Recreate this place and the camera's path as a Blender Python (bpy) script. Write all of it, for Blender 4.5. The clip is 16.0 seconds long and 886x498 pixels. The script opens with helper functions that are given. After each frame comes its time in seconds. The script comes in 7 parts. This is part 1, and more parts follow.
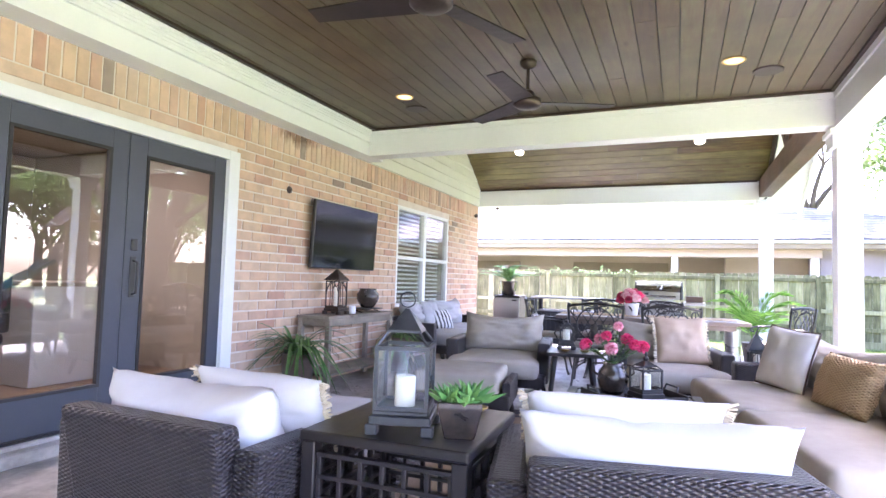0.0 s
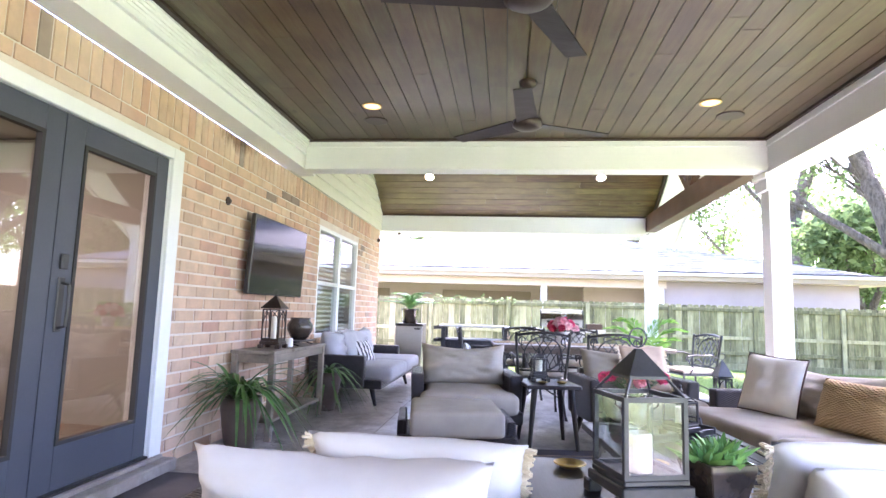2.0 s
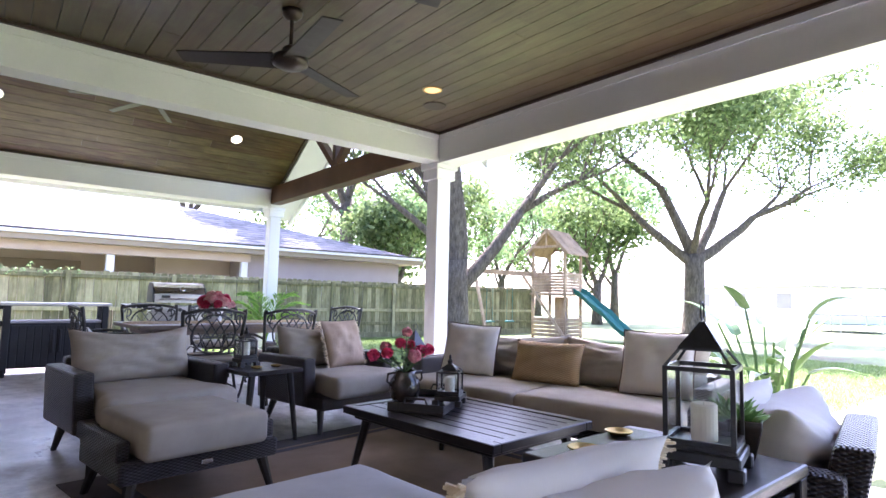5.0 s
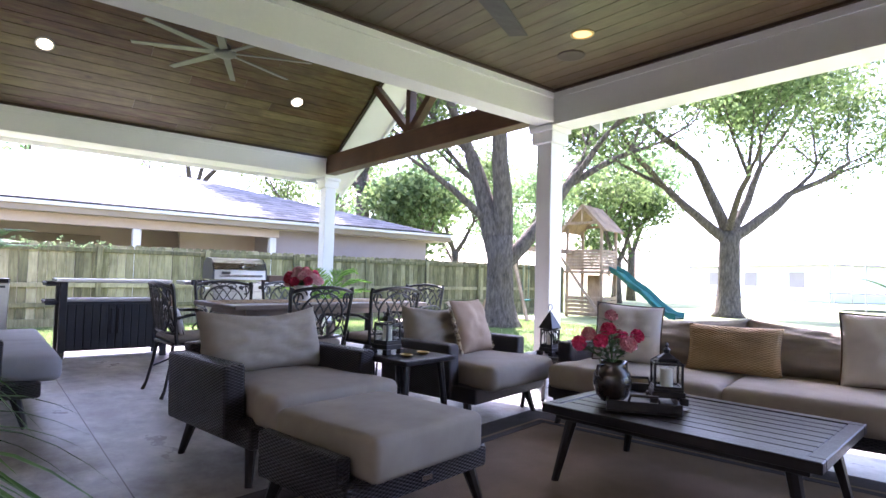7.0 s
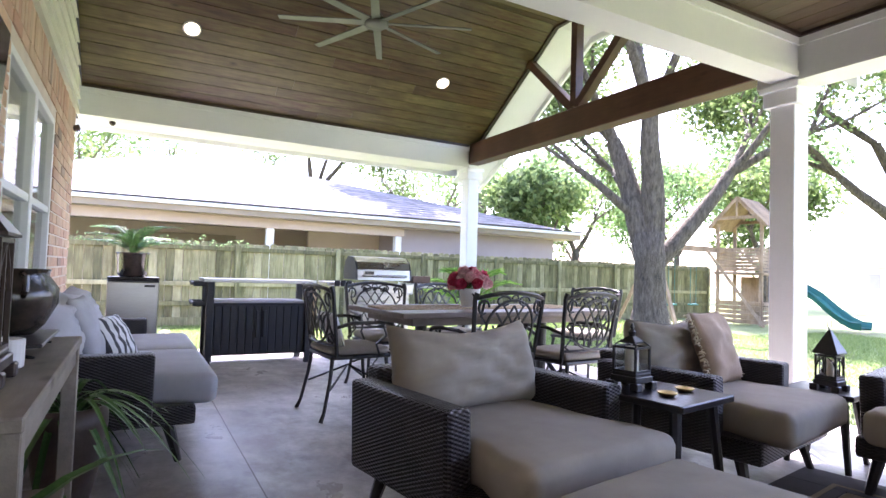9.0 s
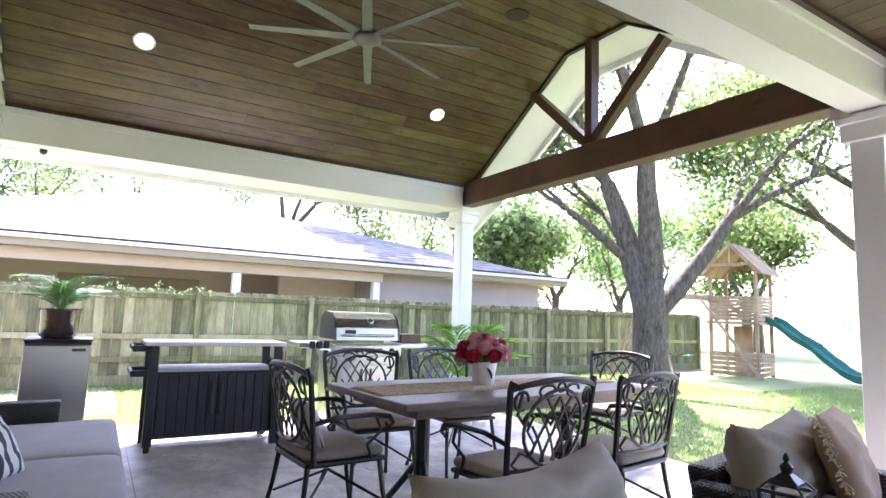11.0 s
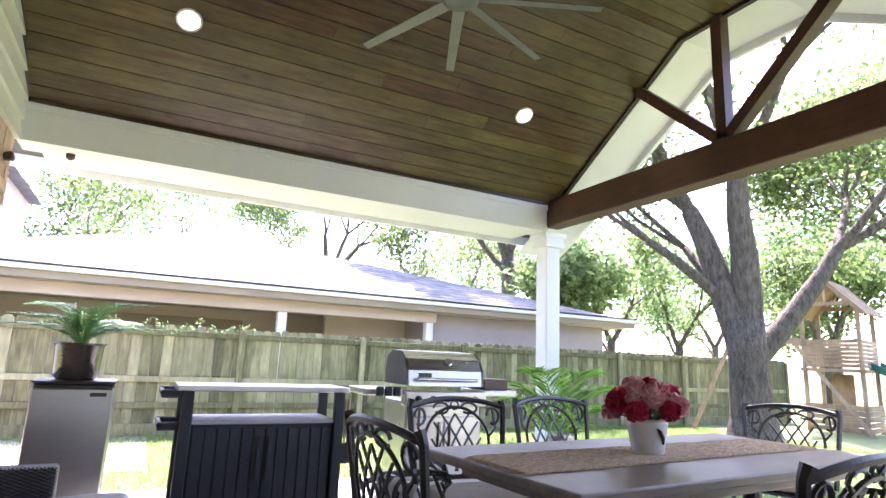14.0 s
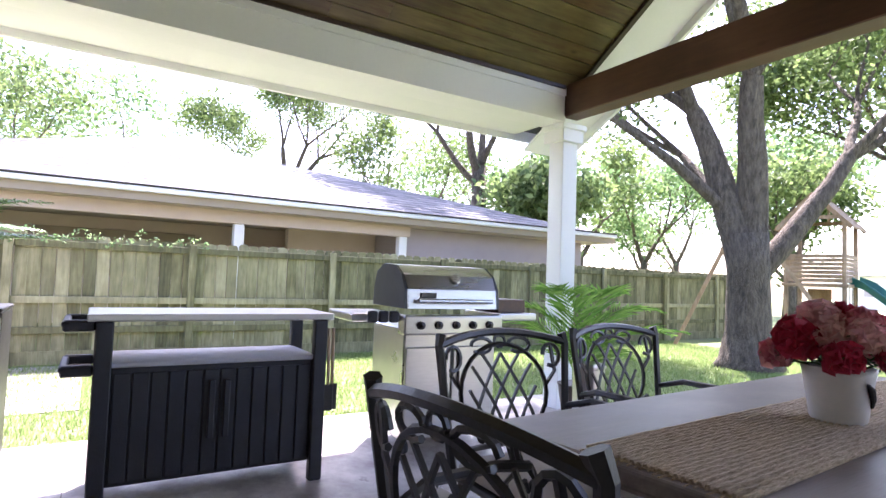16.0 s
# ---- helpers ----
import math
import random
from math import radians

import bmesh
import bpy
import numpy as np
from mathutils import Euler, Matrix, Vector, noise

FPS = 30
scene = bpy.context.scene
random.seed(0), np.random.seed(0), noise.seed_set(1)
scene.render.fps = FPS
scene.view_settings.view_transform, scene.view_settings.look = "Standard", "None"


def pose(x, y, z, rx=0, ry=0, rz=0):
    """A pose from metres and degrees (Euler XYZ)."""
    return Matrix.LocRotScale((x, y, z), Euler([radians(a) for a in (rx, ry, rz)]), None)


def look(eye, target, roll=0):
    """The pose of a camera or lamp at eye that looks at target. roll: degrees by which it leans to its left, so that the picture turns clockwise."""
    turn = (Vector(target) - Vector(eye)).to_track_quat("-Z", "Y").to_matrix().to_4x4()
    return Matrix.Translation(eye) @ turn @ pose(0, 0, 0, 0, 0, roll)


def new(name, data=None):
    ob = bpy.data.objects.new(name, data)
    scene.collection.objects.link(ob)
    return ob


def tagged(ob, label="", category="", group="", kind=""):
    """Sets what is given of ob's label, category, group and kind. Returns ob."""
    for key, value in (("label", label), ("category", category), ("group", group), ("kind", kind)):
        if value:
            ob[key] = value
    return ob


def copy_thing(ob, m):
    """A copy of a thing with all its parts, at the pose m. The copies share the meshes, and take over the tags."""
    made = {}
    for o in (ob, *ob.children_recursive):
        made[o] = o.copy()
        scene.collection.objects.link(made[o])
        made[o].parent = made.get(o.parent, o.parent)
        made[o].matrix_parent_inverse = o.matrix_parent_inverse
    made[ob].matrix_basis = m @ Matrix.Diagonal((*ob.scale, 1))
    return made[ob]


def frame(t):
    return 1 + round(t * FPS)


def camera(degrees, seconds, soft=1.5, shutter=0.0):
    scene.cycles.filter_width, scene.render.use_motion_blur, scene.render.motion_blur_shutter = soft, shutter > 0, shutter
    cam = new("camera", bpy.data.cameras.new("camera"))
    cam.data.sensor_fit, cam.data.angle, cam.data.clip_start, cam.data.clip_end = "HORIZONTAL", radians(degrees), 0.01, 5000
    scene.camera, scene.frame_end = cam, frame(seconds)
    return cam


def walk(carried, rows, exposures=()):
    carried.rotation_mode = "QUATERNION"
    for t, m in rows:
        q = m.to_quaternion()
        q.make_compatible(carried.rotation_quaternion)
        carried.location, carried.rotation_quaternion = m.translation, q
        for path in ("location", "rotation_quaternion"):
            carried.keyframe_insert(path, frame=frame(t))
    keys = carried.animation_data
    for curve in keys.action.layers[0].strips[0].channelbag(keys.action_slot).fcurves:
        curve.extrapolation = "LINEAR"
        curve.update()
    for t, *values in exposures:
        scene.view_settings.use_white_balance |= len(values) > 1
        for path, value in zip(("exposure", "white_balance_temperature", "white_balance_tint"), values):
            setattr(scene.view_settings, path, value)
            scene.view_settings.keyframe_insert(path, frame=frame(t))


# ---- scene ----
import itertools

cam = camera(76.5, 16.0)
PATH = [
    (0, (0.317, -0.154, 1.099), (-0.456, 1.687, 1.21), 1.7),
    (0.5, (-0.047, -0.108, 1.106), (-0.73, 1.762, 1.295), 1.8),
    (1, (-0.304, -0.086, 1.095), (-0.843, 1.828, 1.307), 1.9),
    (1.5, (-0.593, -0.118, 1.098), (-0.948, 1.838, 1.317), 1.9),
    (2, (-0.895, -0.051, 1.084), (-1.12, 1.924, 1.306), 1.8),
    (2.5, (-1.11, 0.027, 1.07), (-1.179, 2.013, 1.298), 1.8),
    (3, (-1.31, 0.105, 1.073), (-1.0, 2.067, 1.303), 1.7),
    (3.5, (-1.462, 0.246, 1.061), (-0.802, 2.121, 1.281), 1.5),
    (4, (-1.58, 0.423, 1.063), (-0.651, 2.18, 1.29), 1.5),
    (4.2, (-1.678, 0.494, 1.052), (-0.653, 2.196, 1.282), 1.4),
    (6.3, (-2.549, 1.458, 1.049), (-1.216, 2.944, 1.168), 1.5),
    (6.5, (-2.561, 1.598, 1.012), (-1.238, 3.093, 1.127), 1.4),
    (7, (-2.604, 1.972, 1.015), (-1.336, 3.515, 1.111), 1.5),
    (7.5, (-2.673, 2.316, 1.011), (-1.471, 3.912, 1.096), 1.5),
    (8, (-2.686, 2.632, 1.015), (-1.549, 4.275, 1.094), 1.7),
    (8.5, (-2.63, 2.894, 1.029), (-1.604, 4.609, 1.106), 1.8),
    (8.7, (-2.613, 2.983, 1.01), (-1.65, 4.734, 1.086), 1.9),
    (10.8, (-2.365, 3.951, 1.135), (-1.367, 5.676, 1.298), 1.9),
    (11, (-2.344, 4.03, 1.17), (-1.31, 5.725, 1.406), 2.0),
    (11.5, (-2.34, 4.121, 1.211), (-1.288, 5.758, 1.672), 2.3),
    (12, (-2.264, 4.255, 1.255), (-1.25, 5.858, 1.891), 2.7),
    (12.5, (-2.211, 4.391, 1.28), (-1.297, 6.014, 2.007), 2.7),
    (13, (-2.199, 4.633, 1.203), (-1.368, 6.309, 1.909), 2.7),
    (13.1, (-2.197, 4.676, 1.195), (-1.36, 6.36, 1.875), 2.6),
    (13.5, (-2.198, 4.839, 1.139), (-1.331, 6.558, 1.681), 2.6),
    (14, (-2.199, 5.149, 1.103), (-1.299, 6.892, 1.492), 2.4),
    (14.5, (-2.159, 5.388, 1.037), (-1.215, 7.13, 1.308), 2.4),
    (15, (-2.056, 5.647, 1.057), (-0.997, 7.336, 1.217), 2.2),
    (15.5, (-1.965, 5.925, 1.083), (-0.897, 7.61, 1.218), 2.1),
    (16, (-1.955, 6.249, 1.092), (-0.906, 7.949, 1.197), 2.1),
]
walk(cam, [(t, look(eye, target, roll)) for t, eye, target, roll in PATH],
     [(0, 4.0, 5800, 37), (2, 4.1, 5850, 35), (4, 3.42, 5800, 35), (6.5, 2.95, 5750, 35), (8.5, 3.22, 5950, 33), (11, 3.2, 6000, 31), (12.5, 3.15, 6200, 28), (14.5, 3.02, 6050, 33), (16, 2.72, 6100, 32)])

# ---------------- light ----------------
world = bpy.data.worlds.new("world")
scene.world = world
world.use_nodes = True
wn = world.node_tree.nodes
sky = wn.new("ShaderNodeTexSky")
sky.sky_type, sky.sun_disc = "NISHITA", False
SUN_EL, SUN_AZ = radians(58), radians(40)
sky.sun_elevation, sky.sun_rotation, sky.dust_density = SUN_EL, SUN_AZ, 2.5
wn["Background"].inputs["Strength"].default_value = 0.15
world.node_tree.links.new(sky.outputs[0], wn["Background"].inputs["Color"])
sun = new("sun", bpy.data.lights.new("sun", "SUN"))
sun.data.energy, sun.data.angle, sun.data.color = 4.5, radians(0.5), (1.0, 0.94, 0.84)
sun_dir = Vector((math.sin(SUN_AZ) * math.cos(SUN_EL), math.cos(SUN_AZ) * math.cos(SUN_EL), math.sin(SUN_EL)))
sun.matrix_world = look(sun_dir * 40, (0, 0, 0))

# ---------------- materials ----------------
def material(name, build=None, color=(0.5, 0.5, 0.5), rough=0.6, metal=0.0, spec=0.5):
    m = bpy.data.materials.new(name)
    m.use_nodes = True
    b = m.node_tree.nodes["Principled BSDF"]
    b.inputs["Base Color"].default_value = (*color, 1)
    b.inputs["Roughness"].default_value = rough
    b.inputs["Metallic"].default_value = metal
    b.inputs["Specular IOR Level"].default_value = spec
    if build:
        build(m.node_tree, b)
    return m


def node(nt, kind, **kw):
    n = nt.nodes.new(kind)
    for k, v in kw.items():
        if k in n.inputs:
            n.inputs[k].default_value = v
        elif k == "operation":
            n.operation = v
        elif k == "blend":
            n.blend_type = v
    return n


def coords(nt, scale=(1, 1, 1), rnd=None):
    """Object coordinates, stretched; shifted for each object or island."""
    tc = nt.nodes.new("ShaderNodeTexCoord")
    mp = nt.nodes.new("ShaderNodeMapping")
    mp.inputs["Scale"].default_value = scale
    nt.links.new(tc.outputs["Object"], mp.inputs["Vector"])
    if rnd:
        comb = nt.nodes.new("ShaderNodeCombineXYZ")
        mul = node(nt, "ShaderNodeMath", operation="MULTIPLY")
        mul.inputs[1].default_value = 37.0
        nt.links.new(rnd, mul.inputs[0])
        for i in range(3):
            nt.links.new(mul.outputs[0], comb.inputs[i])
        nt.links.new(comb.outputs[0], mp.inputs["Location"])
    return mp.outputs["Vector"]


def noise_of(nt, vec, scale, detail=5, rough=0.6):
    n = nt.nodes.new("ShaderNodeTexNoise")
    n.inputs["Scale"].default_value, n.inputs["Detail"].default_value, n.inputs["Roughness"].default_value = scale, detail, rough
    nt.links.new(vec, n.inputs["Vector"])
    return n.outputs["Fac"]


def ramp(nt, fac, stops):
    r = nt.nodes.new("ShaderNodeValToRGB")
    e = r.color_ramp.elements
    while len(e) < len(stops):
        e.new(0.5)
    for i, (p, c) in enumerate(stops):
        e[i].position, e[i].color = p, (*c, 1)
    nt.links.new(fac, r.inputs["Fac"])
    return r.outputs["Color"]


def mixc(nt, fac, a, b, blend="MIX"):
    m = nt.nodes.new("ShaderNodeMix")
    m.data_type, m.blend_type = "RGBA", blend
    for v, i in ((fac, 0), (a, 6), (b, 7)):
        if isinstance(v, (int, float)):
            m.inputs[i].default_value = v
        elif isinstance(v, tuple):
            m.inputs[i].default_value = (*v, 1)
        else:
            nt.links.new(v, m.inputs[i])
    return m.outputs[2]


def bump(nt, b, height, strength=0.3, dist=0.01):
    n = nt.nodes.new("ShaderNodeBump")
    n.inputs["Strength"].default_value, n.inputs["Distance"].default_value = strength, dist
    nt.links.new(height, n.inputs["Height"])
    nt.links.new(n.outputs[0], b.inputs["Normal"])


def rnd_out(nt, island=False):
    if island:
        return nt.nodes.new("ShaderNodeNewGeometry").outputs["Random Per Island"]
    return nt.nodes.new("ShaderNodeObjectInfo").outputs["Random"]


def mottled(stops, scale=4, fine=60, bumps=0.2, dist=0.004, stretch=(1, 1, 1), island=False, rough=(0.5, 0.8), vary=0.0):
    """Two scales of noise for colour, with fine relief."""
    def build(nt, b):
        r = rnd_out(nt, island)
        v = coords(nt, stretch, r)
        big, small = noise_of(nt, v, scale), noise_of(nt, v, fine, 3)
        add = node(nt, "ShaderNodeMath", operation="MULTIPLY_ADD")
        nt.links.new(small, add.inputs[0])
        add.inputs[1].default_value = 0.35
        nt.links.new(big, add.inputs[2])
        sub = node(nt, "ShaderNodeMath", operation="SUBTRACT")
        nt.links.new(add.outputs[0], sub.inputs[0])
        sub.inputs[1].default_value = 0.175
        fac = sub.outputs[0]
        if vary:
            va = node(nt, "ShaderNodeMath", operation="MULTIPLY_ADD")
            nt.links.new(r, va.inputs[0])
            va.inputs[1].default_value = vary
            nt.links.new(fac, va.inputs[2])
            vs = node(nt, "ShaderNodeMath", operation="SUBTRACT")
            nt.links.new(va.outputs[0], vs.inputs[0])
            vs.inputs[1].default_value = vary / 2
            fac = vs.outputs[0]
        nt.links.new(ramp(nt, fac, stops), b.inputs["Base Color"])
        mr = nt.nodes.new("ShaderNodeMapRange")
        mr.inputs[3].default_value, mr.inputs[4].default_value = rough
        nt.links.new(big, mr.inputs[0])
        nt.links.new(mr.outputs[0], b.inputs["Roughness"])
        if bumps:
            bump(nt, b, small, bumps, dist)
    return build


def wicker(dark, light, k=430.0, along=0.42):
    """Flat strands woven over stakes: in the plane of each face."""
    def build(nt, b):
        tc = nt.nodes.new("ShaderNodeTexCoord")
        sep, nrm = nt.nodes.new("ShaderNodeSeparateXYZ"), nt.nodes.new("ShaderNodeSeparateXYZ")
        nt.links.new(tc.outputs["Object"], sep.inputs[0])
        nt.links.new(tc.outputs["Normal"], nrm.inputs[0])
        def calc(op, x, y=None):
            m = node(nt, "ShaderNodeMath", operation=op)
            for i, v in enumerate((x, y)):
                if isinstance(v, float):
                    m.inputs[i].default_value = v
                elif v is not None:
                    nt.links.new(v, m.inputs[i])
            return m.outputs[0]
        wave = [calc("SINE", calc("MULTIPLY", sep.outputs[i], k * (along if i < 2 else 1.0))) for i in range(3)]
        fine_y = calc("SINE", calc("MULTIPLY", sep.outputs[1], k))
        total = None
        for p, q, face in ((wave[1], wave[2], 0), (wave[0], wave[2], 1), (wave[0], fine_y, 2)):
            w = calc("MULTIPLY", nrm.outputs[face], nrm.outputs[face])
            t = calc("MULTIPLY", calc("MULTIPLY", p, q), w)
            total = t if total is None else calc("ADD", total, t)
        mr = nt.nodes.new("ShaderNodeMapRange")
        mr.inputs[1].default_value, mr.inputs[2].default_value = -0.9, 0.9
        nt.links.new(total, mr.inputs[0])
        n = noise_of(nt, coords(nt), 9)
        col = ramp(nt, mr.outputs[0], [(0.15, dark), (0.8, light)])
        nt.links.new(mixc(nt, 0.35, col, ramp(nt, n, [(0.3, dark), (0.7, light)])), b.inputs["Base Color"])
        bump(nt, b, mr.outputs[0], 1.0, 0.008)
    return build


def fabric(c1, c2, weave=700):
    return mottled([(0.3, c1), (0.7, c2)], 5, weave, 0.25, 0.002, rough=(0.85, 0.95))


def plank_wood(stops, along, island=True, knots=True, rough=(0.35, 0.6), vary=0.55, gloss=None):
    st = tuple(0.12 if i == along else 1.0 for i in range(3))
    def build(nt, b):
        r = rnd_out(nt, island)
        v = coords(nt, tuple(s * 3 for s in st), r)
        grain = noise_of(nt, v, 9, 6, 0.65)
        fine = noise_of(nt, v, 60, 3)
        blot = noise_of(nt, coords(nt, (1, 1, 1), r), 2.2, 3)
        va = node(nt, "ShaderNodeMath", operation="MULTIPLY_ADD")
        nt.links.new(r, va.inputs[0])
        va.inputs[1].default_value = vary
        nt.links.new(grain, va.inputs[2])
        vs = node(nt, "ShaderNodeMath", operation="SUBTRACT")
        nt.links.new(va.outputs[0], vs.inputs[0])
        vs.inputs[1].default_value = vary / 2
        col = ramp(nt, vs.outputs[0], stops)
        col = mixc(nt, 0.6, col, ramp(nt, blot, [(0.32, (0.38, 0.37, 0.34)), (0.62, (1.1, 1.1, 1.1))]), "MULTIPLY")
        if knots:
            vo = nt.nodes.new("ShaderNodeTexVoronoi")
            vo.inputs["Scale"].default_value = 2.6
            nt.links.new(coords(nt, tuple(0.75 if i == along else 1.6 for i in range(3)), r), vo.inputs["Vector"])
            k = ramp(nt, vo.outputs["Distance"], [(0.02, (0.2, 0.15, 0.1)), (0.05, (0.55, 0.5, 0.45)), (0.11, (1, 1, 1))])
            col = mixc(nt, 0.85, col, k, "MULTIPLY")
        nt.links.new(col, b.inputs["Base Color"])
        mr = nt.nodes.new("ShaderNodeMapRange")
        mr.inputs[3].default_value, mr.inputs[4].default_value = rough
        nt.links.new(grain, mr.inputs[0])
        nt.links.new(mr.outputs[0], b.inputs["Roughness"])
        bump(nt, b, fine, 0.25, 0.003)
    return build


def brick_build(island):
    def build(nt, b):
        r = rnd_out(nt, island)
        v = coords(nt, (1, 1, 1), r)
        n, f = noise_of(nt, v, 7), noise_of(nt, v, 90, 4)
        base = ramp(nt, r, [(0.0, (0.42, 0.2, 0.13)), (0.2, (0.54, 0.31, 0.2)), (0.5, (0.6, 0.4, 0.26)), (0.72, (0.5, 0.33, 0.21)),
                            (0.9, (0.64, 0.46, 0.31)), (0.972, (0.56, 0.38, 0.26)), (0.99, (0.16, 0.1, 0.085)), (1.0, (0.12, 0.08, 0.07))])
        wash = ramp(nt, n, [(0.35, (0.75, 0.75, 0.75)), (0.65, (1.15, 1.12, 1.1))])
        col = mixc(nt, 0.8, base, wash, "MULTIPLY")
        big = noise_of(nt, coords(nt), 1.3, 4)
        col = mixc(nt, ramp(nt, big, [(0.35, (0.18, 0.18, 0.18)), (0.7, (0.5, 0.5, 0.5))]), col, (0.68, 0.57, 0.46))
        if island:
            # a ragged darker patch under the crown moulding
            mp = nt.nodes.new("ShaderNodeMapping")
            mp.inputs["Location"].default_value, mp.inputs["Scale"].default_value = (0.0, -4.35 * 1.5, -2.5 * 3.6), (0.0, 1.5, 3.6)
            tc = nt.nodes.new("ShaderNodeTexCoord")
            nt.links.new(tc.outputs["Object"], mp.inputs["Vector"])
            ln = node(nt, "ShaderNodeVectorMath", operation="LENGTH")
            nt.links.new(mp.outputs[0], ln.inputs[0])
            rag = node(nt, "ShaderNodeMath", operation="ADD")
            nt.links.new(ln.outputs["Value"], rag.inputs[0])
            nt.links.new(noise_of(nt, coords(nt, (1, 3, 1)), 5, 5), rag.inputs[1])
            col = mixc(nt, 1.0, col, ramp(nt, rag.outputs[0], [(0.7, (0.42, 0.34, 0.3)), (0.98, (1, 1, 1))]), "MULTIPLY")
        nt.links.new(col, b.inputs["Base Color"])
        bump(nt, b, f, 0.6, 0.006)
    return build


GREY = (0.5, 0.5, 0.5)
M_brick = material("brick", brick_build(False), rough=0.9)
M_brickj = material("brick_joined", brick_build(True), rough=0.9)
M_mortar = material("mortar", mottled([(0.3, (0.6, 0.53, 0.46)), (0.7, (0.74, 0.67, 0.59))], 4, 150, 0.5, rough=(0.9, 0.95)))
M_white = material("white_paint", mottled([(0.3, (0.74, 0.76, 0.75)), (0.7, (0.8, 0.81, 0.8))], 1.5, 40, 0.1, 0.002, rough=(0.4, 0.55)))
M_siding = material("cream_paint", mottled([(0.3, (0.62, 0.63, 0.52)), (0.7, (0.68, 0.69, 0.58))], 1.5, 60, 0.15, 0.002, rough=(0.5, 0.6)))
M_ceilF = material("stained_planks", plank_wood([(0.1, (0.028, 0.015, 0.008)), (0.35, (0.075, 0.042, 0.021)), (0.52, (0.095, 0.066, 0.034)), (0.68, (0.11, 0.095, 0.05)), (0.85, (0.15, 0.135, 0.075)), (1.0, (0.2, 0.16, 0.09))], 1, rough=(0.28, 0.5), vary=0.22), rough=0.4)
M_ceilG = material("stained_gable_planks", plank_wood([(0.1, (0.02, 0.011, 0.005)), (0.36, (0.085, 0.042, 0.013)), (0.55, (0.112, 0.085, 0.025)), (0.72, (0.145, 0.112, 0.036)), (0.9, (0.23, 0.15, 0.055))], 0, rough=(0.28, 0.48), vary=0.32), rough=0.4)
M_trimwood = material("dark_stained_trim", plank_wood([(0.1, (0.02, 0.011, 0.007)), (0.9, (0.05, 0.028, 0.018))], 0, knots=False), rough=0.5)
M_beam = material("stained_beam", plank_wood([(0.1, (0.06, 0.028, 0.016)), (0.9, (0.14, 0.07, 0.036))], 1), rough=0.5)
def concrete(nt, b):
    """Trowelled concrete: broad tone, brown stains, pale streaks, small pits."""
    v = coords(nt)
    a, c, d = noise_of(nt, v, 0.9, 6), noise_of(nt, v, 6, 8, 0.7), noise_of(nt, v, 220, 3)
    col = ramp(nt, a, [(0.3, (0.27, 0.26, 0.25)), (0.65, (0.5, 0.48, 0.455))])
    col = mixc(nt, 0.55, col, ramp(nt, c, [(0.36, (0.45, 0.43, 0.43)), (0.6, (1.08, 1.06, 1.04))]), "MULTIPLY")
    streak = noise_of(nt, coords(nt, (1.3, 0.8, 1)), 1.9, 9, 0.72)
    col = mixc(nt, 0.75, col, ramp(nt, streak, [(0.38, (0.62, 0.6, 0.6)), (0.52, (1.05, 1.05, 1.05)), (0.66, (1.45, 1.46, 1.48))]), "MULTIPLY")
    brown = noise_of(nt, coords(nt, (1.0, 0.7, 1)), 0.8, 7, 0.65)
    col = mixc(nt, ramp(nt, brown, [(0.5, (0, 0, 0)), (0.66, (0.55, 0.55, 0.55))]), col, (0.3, 0.245, 0.2))
    nt.links.new(col, b.inputs["Base Color"])
    nt.links.new(ramp(nt, streak, [(0.35, (0.55, 0.55, 0.55)), (0.65, (0.25, 0.25, 0.25))]), b.inputs["Roughness"])
    bump(nt, b, d, 0.3, 0.003)
M_conc = material("concrete", concrete)
M_grass = material("grass_ground", mottled([(0.3, (0.13, 0.115, 0.07)), (0.45, (0.16, 0.2, 0.08)), (0.7, (0.22, 0.27, 0.11))], 0.5, 30, 0.6, 0.02, rough=(0.9, 1)))
M_door = material("slate_paint", mottled([(0.3, (0.05, 0.058, 0.075)), (0.7, (0.065, 0.072, 0.09))], 2, 60, 0.1, 0.002, rough=(0.35, 0.5)))
def glass(name, tint, rough=0.0, base=0.04):
    """Thin glass: mostly clear, mirror-like at grazing angles."""
    m = bpy.data.materials.new(name)
    m.use_nodes = True
    nt = m.node_tree
    nt.nodes.clear()
    out, mix = nt.nodes.new("ShaderNodeOutputMaterial"), nt.nodes.new("ShaderNodeMixShader")
    tr, gl, lw = nt.nodes.new("ShaderNodeBsdfTransparent"), nt.nodes.new("ShaderNodeBsdfGlossy"), nt.nodes.new("ShaderNodeLayerWeight")
    tr.inputs[0].default_value, gl.inputs["Roughness"].default_value = (*tint, 1), rough
    lw.inputs[0].default_value = 0.5
    steep, fac = node(nt, "ShaderNodeMath", operation="POWER"), node(nt, "ShaderNodeMath", operation="MULTIPLY_ADD")
    nt.links.new(lw.outputs["Facing"], steep.inputs[0])
    steep.inputs[1].default_value = 4.0
    nt.links.new(steep.outputs[0], fac.inputs[0])
    fac.inputs[1].default_value, fac.inputs[2].default_value = 0.85 - base, base
    nt.links.new(fac.outputs[0], mix.inputs[0])
    nt.links.new(tr.outputs[0], mix.inputs[1])
    nt.links.new(gl.outputs[0], mix.inputs[2])
    nt.links.new(mix.outputs[0], out.inputs[0])
    return m
M_glass = glass("lantern_glass", (0.96, 0.98, 0.975), 0, 0.04)
M_pane = glass("window_pane", (0.9, 0.92, 0.91), 0, 0.11)
